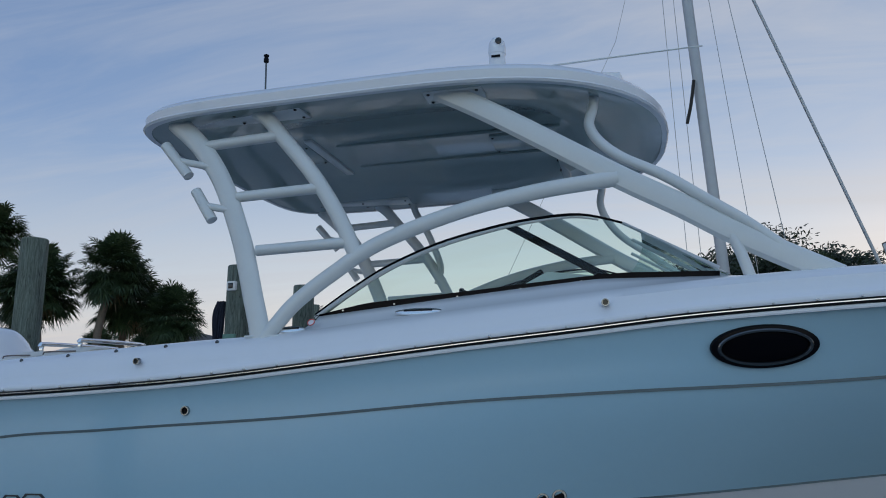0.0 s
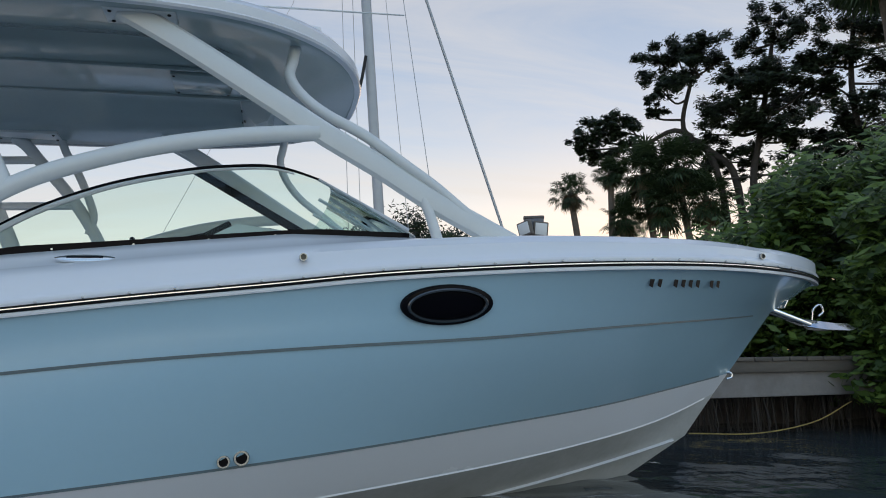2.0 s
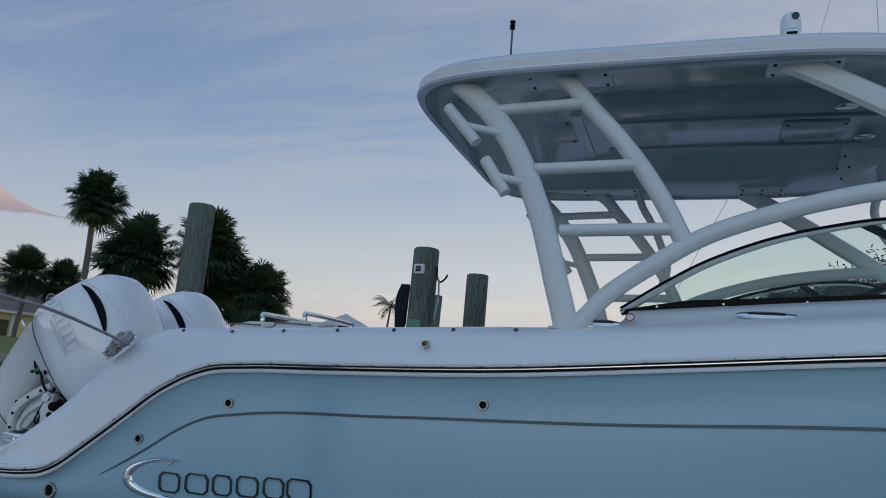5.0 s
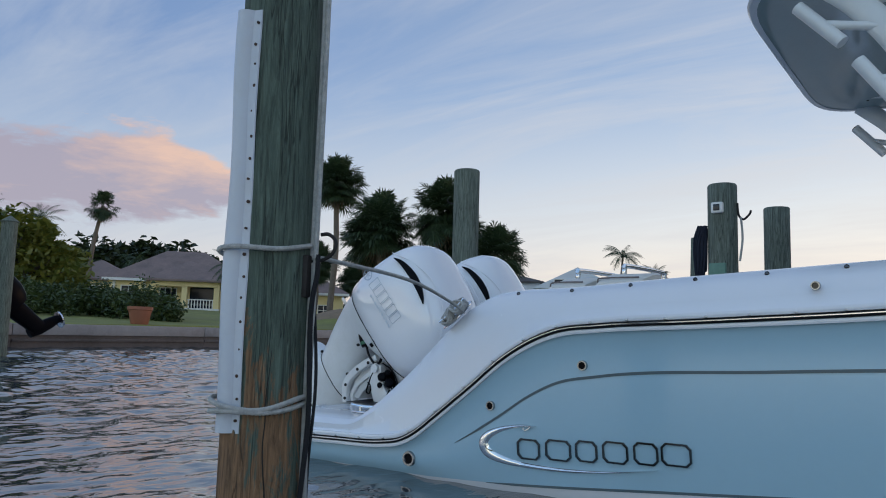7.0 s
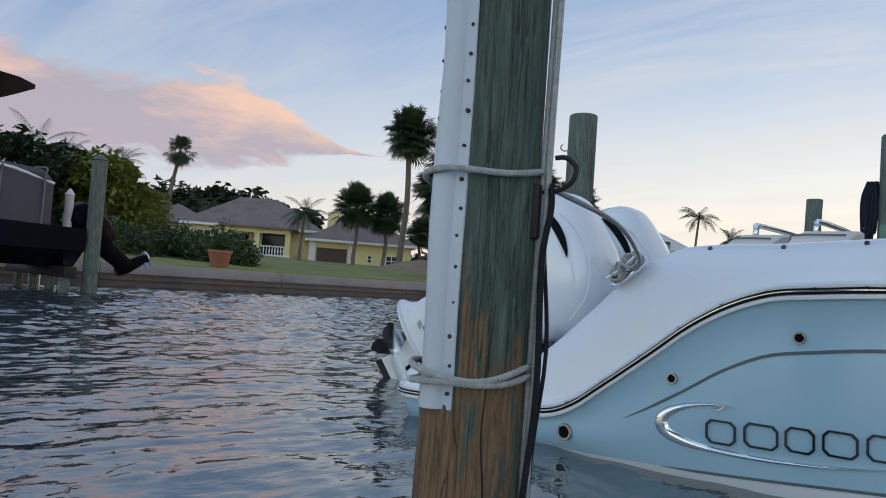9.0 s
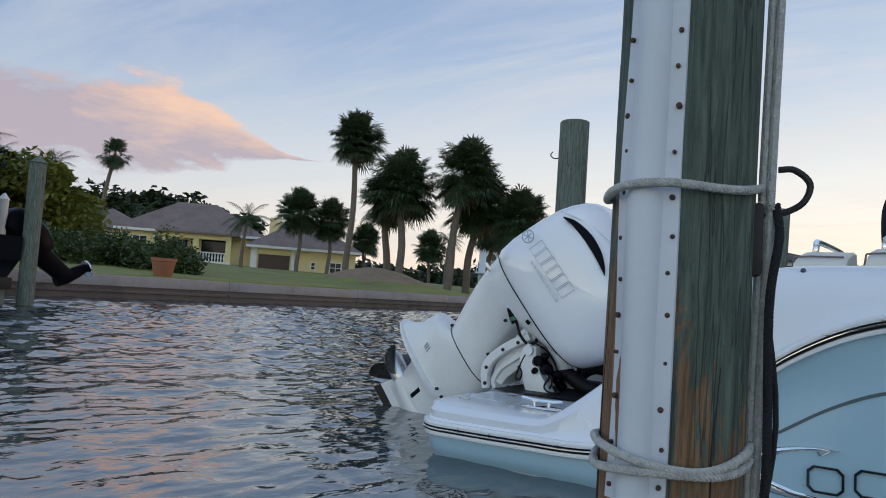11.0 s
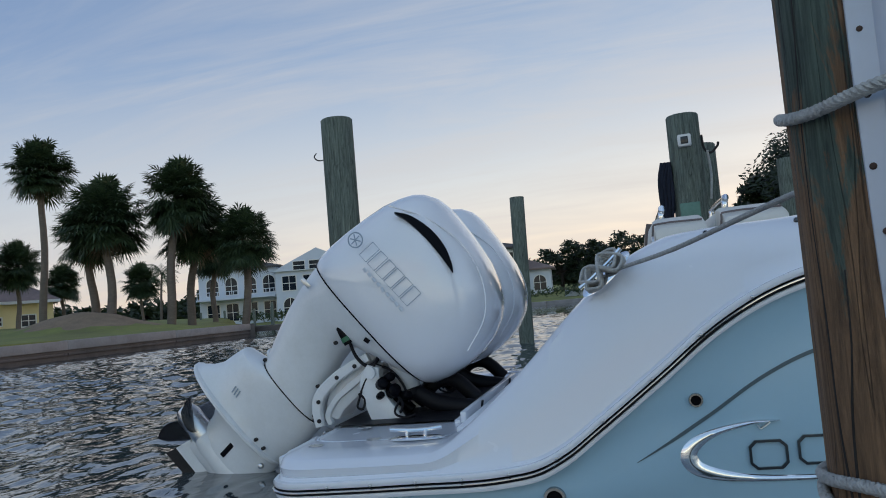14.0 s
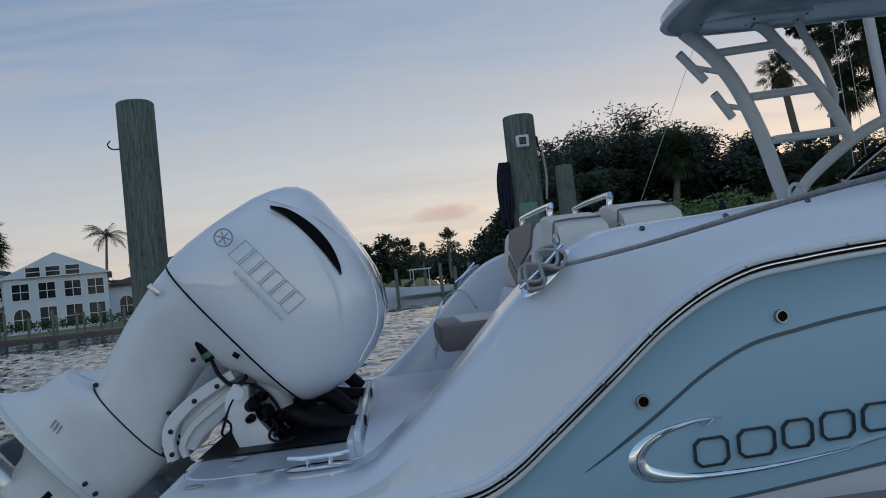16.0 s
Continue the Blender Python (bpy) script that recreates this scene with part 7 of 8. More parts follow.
# dense dark oaks on the near bank to starboard of the far canal
for k, (az, d, h, sp) in enumerate(((13.0, 30, 3.8, 2.3), (15.5, 34, 5.6, 2.9), (18.6, 36, 6.4, 3.1), (21.4, 38, 6.5, 2.7), (26.2, 36, 5.3, 2.7), (29.6, 36, 4.5, 2.6), (32.6, 40, 4.5, 3.4), (11.2, 34, 2.8, 1.9))):
    x, y, z = at_bearing(az - .9, d, .9, -2.4)
    broad_tree("oak_tree", "dense dark oak on the bank against the sunset", x, y, max(z, .3), h, sp, 300 + k, DARKLEAF, 34, 1000, .115, .25, low=.12)
x, y, z = at_bearing(21.3, 33, .9, -2.4)
fan_palm(x, y, max(z, .3), 4.6, 340, .8, (.2, 0), .15, "pale cabbage palm standing before the dark oaks")
# dark trees beyond the low house
for k, (az, h) in enumerate(((-5.4, 5.2), (-3.7, 5.9), (-1.9, 5.4), (.0, 6.0))):
    x, y, z = at_bearing(az, 92, 1.2, -2.6)
    broad_tree("shade_tree", "dark rounded tree beyond the canal", x, y, max(z, .3), h, 2.6, 350 + k, DARKLEAF, 18, 150, .26, .3, low=.15)
spans = []
for k in range(60):
    az = 12 + 24 * rng.random()
    d = 21 + 6 * rng.random()
    x, y = bearing(az - .9, d, .9, -2.4)
    spans.append((x, y, .5 + 1.5 * rng.random(), .7 + .4 * rng.random()))
hedge("bank_bushes", "green bushes along the bank behind the boat", spans, MANGROVE, .085, 1100, 9, "bushes")
spans = []
for k in range(46):
    x, y = off_bow(28 + 40 * rng.random(), 24 + 4 * rng.random())
    spans.append((x, y, .4 + 1.3 * rng.random(), .8 + .4 * rng.random()))
hedge("understorey", "dark bushes under the trees beyond the bow", spans, DARKLEAF, .11, 700, 31, "bushes")
# tall trees beyond the bow: dense clumps on crooked limbs
def clump_tree(label, foot, elbows, clumps, seed, dist=44.0, leaf=.15, per=1000, trunk=.24):
    """A tree of crooked limbs, each ending in a dense dark clump: bearing, height and radius."""
    rng = random.Random(seed)
    x0, y0 = off_bow(foot, dist)
    t = thing("tall_tree", label, "tree", (x0, y0, .55), group="tall trees beyond the bow")

    def place(az, z, deep=0.0):
        px, py = off_bow(az, dist + deep)
        return Vector((px - x0, py - y0, z - .55))
    tv, tf, lv, lf = [], [], [], []
    stem = smooth_path([tuple(place(foot, .2))] + [tuple(place(*e)) for e in elbows], 5)
    rod_tree(tv, tf, stem, trunk, trunk * .45, 9)
    for az, z, r in clumps:
        c = place(az, z, rng.uniform(-1.6, 1.6))
        start = min(stem[4:], key=lambda q: (q - c).length + (2.0 if q.z > c.z else 0))
        bend_ = start.lerp(c, .5) + Vector((rng.uniform(-.5, .5), rng.uniform(-.5, .5), rng.uniform(-.5, .1)))
        rod_tree(tv, tf, smooth_path([tuple(start), tuple(bend_), tuple(c)], 4), trunk * .3, .04, 6)
        for j in range(13):
            d = Vector((rng.gauss(0, 1), rng.gauss(0, 1), rng.gauss(0, .75))).normalized() * r * rng.uniform(.2, 1.15)
            cv, cf = leaf_cloud(rng, c + d, r * rng.uniform(.22, .46), int(per * r * r / 13) + 45, leaf, .7, .05)
            o = len(lv)
            lv += cv
            lf += [tuple(i + o for i in q) for q in cf]
    raw("trunk", tv, tf, DARKBARK, t, smooth=True)
    raw("crown", lv, lf, DARKLEAF, t)
    return t


clump_tree("dark tree with a long low limb against the sky", 36.6, ((36.0, 10.5), (33.6, 13.6), (30.9, 13.1)), ((26.7, 13.7, 1.05), (28.4, 14.2, 1.2), (29.6, 14.7, .8), (26.0, 12.9, .7), (27.8, 12.8, 1.1), (29.0, 13.2, .9)), 400)
clump_tree("dark tree with an upright crooked limb and ragged crown", 37.6, ((37.2, 10.0), (35.6, 12.2), (33.7, 13.8), (34.5, 16.7)), ((32.1, 18.2, 1.4), (33.6, 18.9, 1.4), (35.4, 18.2, 1.4), (32.6, 17.0, 1.1), (34.4, 17.2, 1.2), (36.4, 17.8, .8), (32.2, 15.8, .9), (31.6, 14.8, .7)), 401)
clump_tree("broad dark tree with dense clumps of leaves", 38.2, ((38.2, 9.6), (38.8, 12.5), (39.6, 15.5), (40.2, 18)), ((38.8, 18.7, 1.4), (40.6, 19.0, 1.4), (42.0, 18, 1.4), (37.3, 17, 1.1), (39.4, 17, 1.6), (41.5, 16.1, 1.6), (36.1, 14.9, 1.4), (38.2, 15.2, 1.6), (40.1, 14.8, 1.8), (42.0, 14.5, 1.4), (35.5, 13.6, 1.1), (37.5, 13.5, 1.6), (39.6, 12.9, 1.7), (41.3, 12.7, 1.1), (35.6, 12.1, 1.1), (34.7, 10.8, 1.1), (38.5, 11.4, 1.0), (41.5, 10.8, 1.4), (40.0, 9.2, 1.3), (42, 8.6, 1.6)), 402)
clump_tree("tall dark tree beyond the broad one", 45.5, ((45.3, 10), (45.0, 15), (45.6, 19)), ((43.1, 16.3, 1.2), (43.4, 14.8, 1.0), (44.5, 19.2, 1.5), (46.2, 18, 1.7), (45.0, 16.4, 1.6), (47.5, 16, 1.8), (46.0, 13.5, 1.7), (44.0, 12.5, 1.3), (48.5, 19, 1.8), (50, 15, 2.0), (52, 17, 2.0), (43.2, 11, 1.5), (45.5, 11.2, 1.6), (48, 12.5, 2.0), (50, 11, 2.0), (47, 9, 2.0), (44, 8.6, 1.7)), 403)
for k, (az, z, sz, ln) in enumerate(((25.2, 10.2, .95, (-.9, 0)), (30.6, 11.2, 1.45, (-1.2, 0)), (33.0, 11.4, 1.4, (-1.4, .2)), (29.0, 8.6, 1.0, (.4, 0)), (31.8, 9.4, 1.3, (-.4, 0)), (35.0, 9.4, 1.3, (.5, 0)), (28.3, 11.2, .8, (.6, 0)))):
    x, y = off_bow(az, 42.5)
    fan_palm(x - ln[0], y - ln[1], .55, z - .55, 500 + k, sz, ln, .2, "leaning fan palm beyond the bow", 90 if k else 46)
x, y = off_bow(47.6, 17)
fan_palm(x + 1.2, y + .5, .55, .25 + 17 * math.tan(radians(26.0)), 505, .9, (-1.2, -.5), .2, "leaning fan palm beyond the bow")
# mangrove thicket off the bow and a low hedge line behind it
spans = []
crest = table([(35, 1.5), (36.6, 2.2), (39.4, 2.75), (45, 3.0), (62, 3.4)])
for k in range(190):
    az = 35.6 + 25 * rng.random() ** 1.1
    d = 9.7 + 3.2 * rng.random()
    x, y = off_bow(az, d)
    top = crest(az) + .10 * (d - 10)
    spans.append((x, y, .75 + (top - .75) * rng.random() ** .7, .38 + .26 * rng.random()))
for k in range(120):
    az = 45.0 + 15 * rng.random()
    d = 8.2 + 1.0 * rng.random()
    x, y = off_bow(az, d)
    spans.append((x, y, .32 + 1.9 * rng.random(), .26 + .16 * rng.random()))
for k in range(110):
    az = 25.5 + 12 * rng.random()
    d = 13 + 4 * rng.random()
    x, y = off_bow(az, d)
    spans.append((x, y, .9 + 1.5 * rng.random(), .45 + .3 * rng.random()))
hedge("mangrove_thicket", "bright green mangrove thicket hanging over the water off the bow", spans, MANGROVE, .078, 1650, 11, "mangroves")
roots = thing("mangrove_roots", "brown mangrove roots hanging into the dark water", "roots", kind="stuff")
v, f = [], []
for k in range(160):
    x, y = 9.3 + 2.3 * rng.random(), 3.42 + .8 * rng.random()
    rod_tree(v, f, [Vector((x, y, .42)), Vector((x + rng.uniform(-.06, .06), y + rng.uniform(-.05, .05), .1)), Vector((x + rng.uniform(-.1, .1), y - .05, -.3))], .008, .004, 5)
raw("root", v, f, DARKBARK, roots)
# low dock behind the bow
dock = thing("finger_dock", "low concrete dock edge with a weathered wooden cap behind the bow", "dock", kind="structure")
part("fascia", slab(9.2, 11.6, 3.35, 3.55, .36, .60, .01), CONCRETE, dock)
for k in range(12):
    part("plank", slab(9.2 + k * .2, 9.2 + k * .2 + .188, 3.28, 4.6, .71, .75, .006), WOOD, dock)
part("stringer", slab(9.2, 11.6, 3.30, 3.36, .60, .71, .006), WOOD, dock)
part("back_wall", slab(9.0, 13.5, 4.5, 4.7, -1.4, .70), DARKCONCRETE, dock)
loose = thing("yellow_line", "yellow line drooping over the water by the bow", "rope")
part("line", tube(bmesh.new(), [(9.2, 3.25, .05), (9.9, 3.2, .03), (10.5, 3.15, .12), (11.0, 3.2, .30)], .006, 6, 6), YELLOW, loose)
# lamp post head and fixture standing off the bow
lampf = thing("flood_light", "weathered double flood light on a post beyond the boat", "flood light", (7.93, 3.80, .10))
part("post", tube(bmesh.new(), [(0, 0, -.6), (0, 0, 1.86)], .05, 10, 1), WOOD, lampf)
part("housing", slab(-.10, .10, -.07, .07, 1.86, 2.085, .03, pose(0, 0, 0, 0, 0, -20)), COVER, lampf, "weathered grey-brown housing")
part("cap", slab(-.105, .105, -.075, .075, 2.065, 2.095, .012, pose(0, 0, 0, 0, 0, -20)), WOOD, lampf)
for hx_, rz_, tilt_ in ((.03, -8, 6), (-.13, -52, -14)):
    hm = Matrix.Translation((hx_, -.10, 1.95)) @ Matrix.Rotation(radians(rz_), 4, "Z") @ Matrix.Rotation(radians(tilt_), 4, "Y")
    hd = part("lamp_head", slab(-.075, .075, -.03, .03, -.08, .075, .012, hm), WOOD, lampf)
    part("lamp_face", slab(-.060, .060, -.034, -.026, -.062, .058, .004, hm), TRIMWHITE, hd, "milky white lamp face")

# ---- the sailboat beyond: mast, spreader, stays ----
sail = thing("sailboat", "sailboat moored beyond, with a grey aluminium mast and wire stays", "sailboat", (6.775, 5.83, 0))
bm = bmesh.new()
loft(bm, [[Vector((x, w, .75)), Vector((x, w * .85, .1)), Vector((x, 0, -.5)), Vector((x, -w * .85, .1)), Vector((x, -w, .75))] for x, w in ((-3.6, .55), (-2.6, .78), (-.5, .92), (1.2, .85), (2.6, .45), (3.6, .03))], closed=True, caps=True)
part("hull", bm, WHITE, sail)
part("mast", tube(bmesh.new(), [(0, 0, .6), (-.60, 0, 11)], .065, 12, 1, .75), ALUMINIUM, sail)
for a, b, r in (((-.42, .2, .7), (-.75, 0, 10.8), .004), ((-.25, .2, .7), (-.65, 0, 10.8), .004), ((.45, .2, .7), (-.5, 0, 10.8), .004), ((.9, .2, .7), (-.5, 0, 10.8), .005), ((2.085, .17, .8), (-.635, .17, 9.3), .020), ((-3.4, .2, .8), (-1.2, .1, 5.3), .003), ((-1.2, .1, 5.3), (-.1, 0, 9.5), .003)):
    part("stay", tube(bmesh.new(), [a, b], r, 6, 1), ALUMINIUM, sail)
part("halyard_knot", tube(bmesh.new(), [(-.29, -.08, 4.6), (-.34, -.08, 4.3), (-.40, -.08, 4.05)], .02, 6, 3), IRON, sail)

# ---- buildings ----


def hip_roof(bm, x0, x1, y0, y1, z, h, over=.6, ridge=.45):
    x0, x1, y0, y1 = x0 - over, x1 + over, y0 - over, y1 + over
    w = min(x1 - x0, y1 - y0) / 2
    if x1 - x0 >= y1 - y0:
        r0, r1 = (x0 + w, (y0 + y1) / 2), (x1 - w, (y0 + y1) / 2)
    else:
        r0, r1 = ((x0 + x1) / 2, y0 + w), ((x0 + x1) / 2, y1 - w)
    c = [bm.verts.new(q) for q in ((x0, y0, z), (x1, y0, z), (x1, y1, z), (x0, y1, z))]
    e = [bm.verts.new((q[0], q[1], z - .18)) for q in ((x0, y0), (x1, y0), (x1, y1), (x0, y1))]
    a, b = bm.verts.new((*r0, z + h)), bm.verts.new((*r1, z + h))
    if x1 - x0 >= y1 - y0:
        for q in ((c[0], c[1], b, a), (c[1], c[2], b), (c[2], c[3], a, b), (c[3], c[0], a)):
            bm.faces.new(q)
    else:
        for q in ((c[0], c[1], a), (c[1], c[2], b, a), (c[2], c[3], b), (c[3], c[0], a, b)):
            bm.faces.new(q)
    for k in range(4):
        bm.faces.new((e[k], e[(k + 1) % 4], c[(k + 1) % 4], c[k]))
    bm.faces.new(e[::-1])
    return bm


def opening(parent, x0, x1, z0, z1, y, arch=False, frame_mat=None, pane_mat=None, cross=1, name="window"):
    """A window in a wall that faces -y: sunk pane, frame and sill."""
    n = 9
    if arch:
        r = (x1 - x0) / 2
        top = [((x0 + x1) / 2 + r * math.cos(a), z1 - r + r * math.sin(a)) for a in (math.pi * k / n for k in range(n + 1))]
    else:
        top = [(x1, z1), (x0, z1)]
    loop = [(x0, z0), (x1, z0)] + top
    cx, cz = (x0 + x1) / 2, (z0 + z1) / 2
    g = .09
    inner = [(cx + (x - cx) * (1 - 2 * g / (x1 - x0)), cz + (z - cz) * (1 - 2 * g / (z1 - z0))) for x, z in loop]
    bm = bmesh.new()
    rings = [[Vector((x, y + .02, z)) for x, z in loop], [Vector((x, y - .05, z)) for x, z in loop], [Vector((x, y - .05, z)) for x, z in inner], [Vector((x, y + .01, z)) for x, z in inner]]
    loft(bm, rings, closed=True)
    w = part(name, bm, frame_mat or TRIMWHITE, parent, smooth=False)
    bm = bmesh.new()
    bm.faces.new([bm.verts.new((x, y - .012, z)) for x, z in inner])
    part("pane", bm, pane_mat or WINDOW, w, smooth=False)
    for k in range(cross):
        xm = x0 + (x1 - x0) * (k + 1) / (cross + 1)
        part("bar", slab(xm - .03, xm + .03, y - .045, y - .02, z0 + g, z1 - g), frame_mat or TRIMWHITE, w, smooth=False)
    part("bar", slab(x0 + g, x1 - g, y - .045, y - .02, cz - .03, cz + .03), frame_mat or TRIMWHITE, w, smooth=False)
    return w


# yellow house: its front faces the canal
HX, HY, HZ = at_bearing(-53.4, 75)
house = thing("house", "single-storey yellow stucco house with brown tiled hip roofs", "house", (HX, HY, HZ), 48)
part("wall", slab(-7.5, 5.2, 0, 9, -.8, 2.55), STUCCO, house, smooth=False)
part("wall", slab(-12.5, -7.5, 2.5, 11, -.8, 2.55), STUCCO, house, smooth=False)
part("wall", slab(4.6, 14.5, -1.5, 7.5, -1.4, 1.75), STUCCO, house, smooth=False)
part("roof", hip_roof(bmesh.new(), -7.5, 5.2, 0, 9, 2.72, 3.2), ROOFTILE, house, "brown tiled hip roof", smooth=False)
part("roof", hip_roof(bmesh.new(), -13, -6, 2.5, 11, 2.72, 2.1), ROOFTILE, house, smooth=False)
part("roof", hip_roof(bmesh.new(), 4.6, 14.5, -1.5, 7.5, 1.9, 3.1), ROOFTILE, house, smooth=False)
part("roof", hip_roof(bmesh.new(), -3.6, 3.0, -2.2, 4, 2.68, 2.0, .4), ROOFTILE, house, smooth=False)
part("chimney", slab(6.0, 7.2, 5, 6, 3.5, 5.2, .05), STUCCO, house, smooth=False)
part("fascia", slab(-8.0, 5.7, -.62, -.56, 2.5, 2.74), TRIMWHITE, house, smooth=False)
part("fascia", slab(4.1, 15.0, -2.12, -2.06, 1.68, 1.92), TRIMWHITE, house, smooth=False)
porch = part("porch_floor", slab(-3.4, 2.8, -2.2, 0, -.8, .05), TRIMWHITE, house, smooth=False)
for x in (-3.2, -.4, 2.5):
    part("column", slab(x - .25, x + .25, -2.1, -1.6, 0, 2.5, .03), STUCCO, house, smooth=False)
part("porch_beam", slab(-3.45, 2.75, -2.12, -1.58, 2.05, 2.55, .02), STUCCO, house, smooth=False)
part("doorway", slab(-.1, 2.2, -.06, .02, 0, 2.1), WINDOW, house, "dark recessed entrance", smooth=False)
rail = part("porch_rail", slab(-.1, 2.3, -1.98, -1.88, .80, .90), TRIMWHITE, house, smooth=False)
for k in range(9):
    part("baluster", lathe(bmesh.new(), [(.06, 0), (.04, .15), (.08, .4), (.04, .7), (.06, .8)], 8, Matrix.Translation((.02 + k * .27, -1.93, 0))), TRIMWHITE, rail)
opening(house, -6.4, -5.0, .2, 2.1, 0)
opening(house, -2.9, -1.3, .3, 2.0, 0, cross=2)
opening(house, -11.8, -10.6, .3, 2.1, 2.5)
opening(house, -9.8, -8.6, .3, 2.1, 2.5)
for x in (-4.3, -7.0):
    part("pilaster", slab(x - .12, x + .12, -.08, 0, -.8, 2.5), TRIMWHITE, house, smooth=False)
part("garage_door", slab(5.3, 8.2, -1.6, -1.5, -1.2, 1.1, .02), GARAGE, house, "dark brown garage door", smooth=False)
for x in (5.0, 8.5, 4.7):
    part("pilaster", slab(x - .15, x + .15, -1.62, -1.5, -1.2, 1.7), TRIMWHITE, house, smooth=False)
opening(house, 12.0, 13.2, -.3, .8, -1.5)
opening(house, 10.2, 10.7, -.1, .7, -1.5, cross=0)

# white mansion across the basin
MX, MY, MZ = at_bearing(-25.2 - .9, 78, 1.2, -2.6)
mans = thing("mansion", "two-storey white waterfront mansion with arched windows", "house", (MX, MY, MZ), 20)
part("wall", slab(-9, -1, 1, 10, -.5, 5.6), WHITESTUCCO, mans, smooth=False)
part("wall", slab(-1, 7.5, -1, 10, -.5, 5.0), WHITESTUCCO, mans, smooth=False)
part("wall", slab(7.5, 15, 1.5, 10, -.5, 3.6), WHITESTUCCO, mans, smooth=False)
part("roof", hip_roof(bmesh.new(), -9, -1, 1, 10, 5.75, 1.2, .5), DARKROOF, mans, "dark tiled hip roof", smooth=False)
part("roof", hip_roof(bmesh.new(), 7.5, 15, 1.5, 10, 3.75, 1.2, .5), DARKROOF, mans, smooth=False)
bm = bmesh.new()
loft(bm, [[Vector((-1.4, y, 4.9)), Vector((3.25, y, 7.1)), Vector((7.9, y, 4.9))] for y in (-1.3, 10)], closed=True, caps=True)
part("gable_roof", bm, WHITESTUCCO, mans, "white gabled front", smooth=False)
for x in (-8.3, -6.4, -4.5, -2.6):
    opening(mans, x, x + 1.35, 3.0, 4.9, 1, arch=True)
    opening(mans, x, x + 1.35, .3, 2.2, 1)
for x in (-.4, 1.7, 3.8, 5.7):
    opening(mans, x, x + 1.5, 2.9, 4.5, -1)
    opening(mans, x, x + 1.5, .2, 2.3, -1, arch=x < 1)
for x in (.8, 2.4, 4.0):
    opening(mans, x, x + 1.3, 4.9, 5.9, -1.31, cross=0)
for x in (8.3, 10.2, 12.1):
    opening(mans, x, x + 1.4, .6, 2.7, 1.5, arch=True)
bal = part("balcony", slab(-9, -1.2, -.6, 1, 2.55, 2.72), WHITESTUCCO, mans, smooth=False)
part("balcony_rail", slab(-9, -1.2, -.58, -.52, 3.35, 3.42), WHITESTUCCO, bal, smooth=False)
for k in range(20):
    part("baluster", slab(-8.9 + k * .4, -8.84 + k * .4, -.57, -.53, 2.7, 3.4), WHITESTUCCO, bal, smooth=False)
# a second pale house to the right of it with dark glazing, and a low one with a brown roof
GX, GY, GZ = at_bearing(-12.6 - .9, 82, 1.8, -2.8)
glassy = thing("house", "modern white house with dark glass bands and a dark roof", "house", (GX, GY, GZ), 8)
part("wall", slab(-6, 7, 0, 9, -.5, 5.4), WHITESTUCCO, glassy, smooth=False)
part("roof", hip_roof(bmesh.new(), -6, 7, 0, 9, 5.5, 1.3, .7), DARKROOF, glassy, smooth=False)
for x in (-5.2, -2.2, .8, 3.8):
    opening(glassy, x, x + 2.4, 3.1, 5.0, 0)
    opening(glassy, x, x + 2.4, .2, 2.3, 0)
RX, RY, RZ = at_bearing(-6.4 - .9, 84, 1.3, -2.6)
lowh = thing("house", "low white house with a brown roof across the canal", "house", (RX, RY, RZ), 5)
part("wall", slab(-3, 1.6, 0, 7, -.5, 2.8), WHITESTUCCO, lowh, smooth=False)
part("roof", hip_roof(bmesh.new(), -3, 1.6, 0, 7, 2.9, 1.1, .5), ROOFTILE, lowh, smooth=False)
for x in (-2.5, -.4):
    opening(lowh, x, x + 1.5, .4, 2.2, 0, arch=x == -.4)
hedge("waterside_hedge", "clipped dark hedge along the far lawn", [(at_bearing(a, 70)[0], at_bearing(a, 70)[1], 1.1, .55) for a in np.arange(-30, -4, .55)], SHRUB, .14, 240, 21)

# wooden dock and posts by the mansion
pier = thing("wooden_dock", "low dark wooden dock with posts by the far seawall", "dock", (-15.0, 33.5, 0), kind="structure")
for k in range(26):
    part("plank", slab(-3 + k * .26, -2.76 + k * .26, -1.2, 2.2, .42, .48), WOOD, pier, smooth=False)
part("stringer", slab(-3, 3.8, -1.22, -1.12, .20, .42), DARKCONCRETE, pier, smooth=False)
for k in range(7):
    part("post", lathe(bmesh.new(), [(.07, -1.4), (.07, 1.35 + .25 * (k % 2)), (.05, 1.4 + .25 * (k % 2))], 8, Matrix.Translation((-2.8 + k * 1.05, -1.05, 0))), PILEFAR, pier)
for k in range(12):
    x, y, z = at_bearing(-30 + k * 1.6 - .9, 64, 1.2, -2.6)
    far_post = thing("dock_post", "thin far dock post standing in the water", "post", (x, y - 3, 0), group="far dock posts")
    part("shaft", lathe(bmesh.new(), [(.09, -1.2), (.09, 1.7), (.06, 1.75)], 8), PILEFAR, far_post)


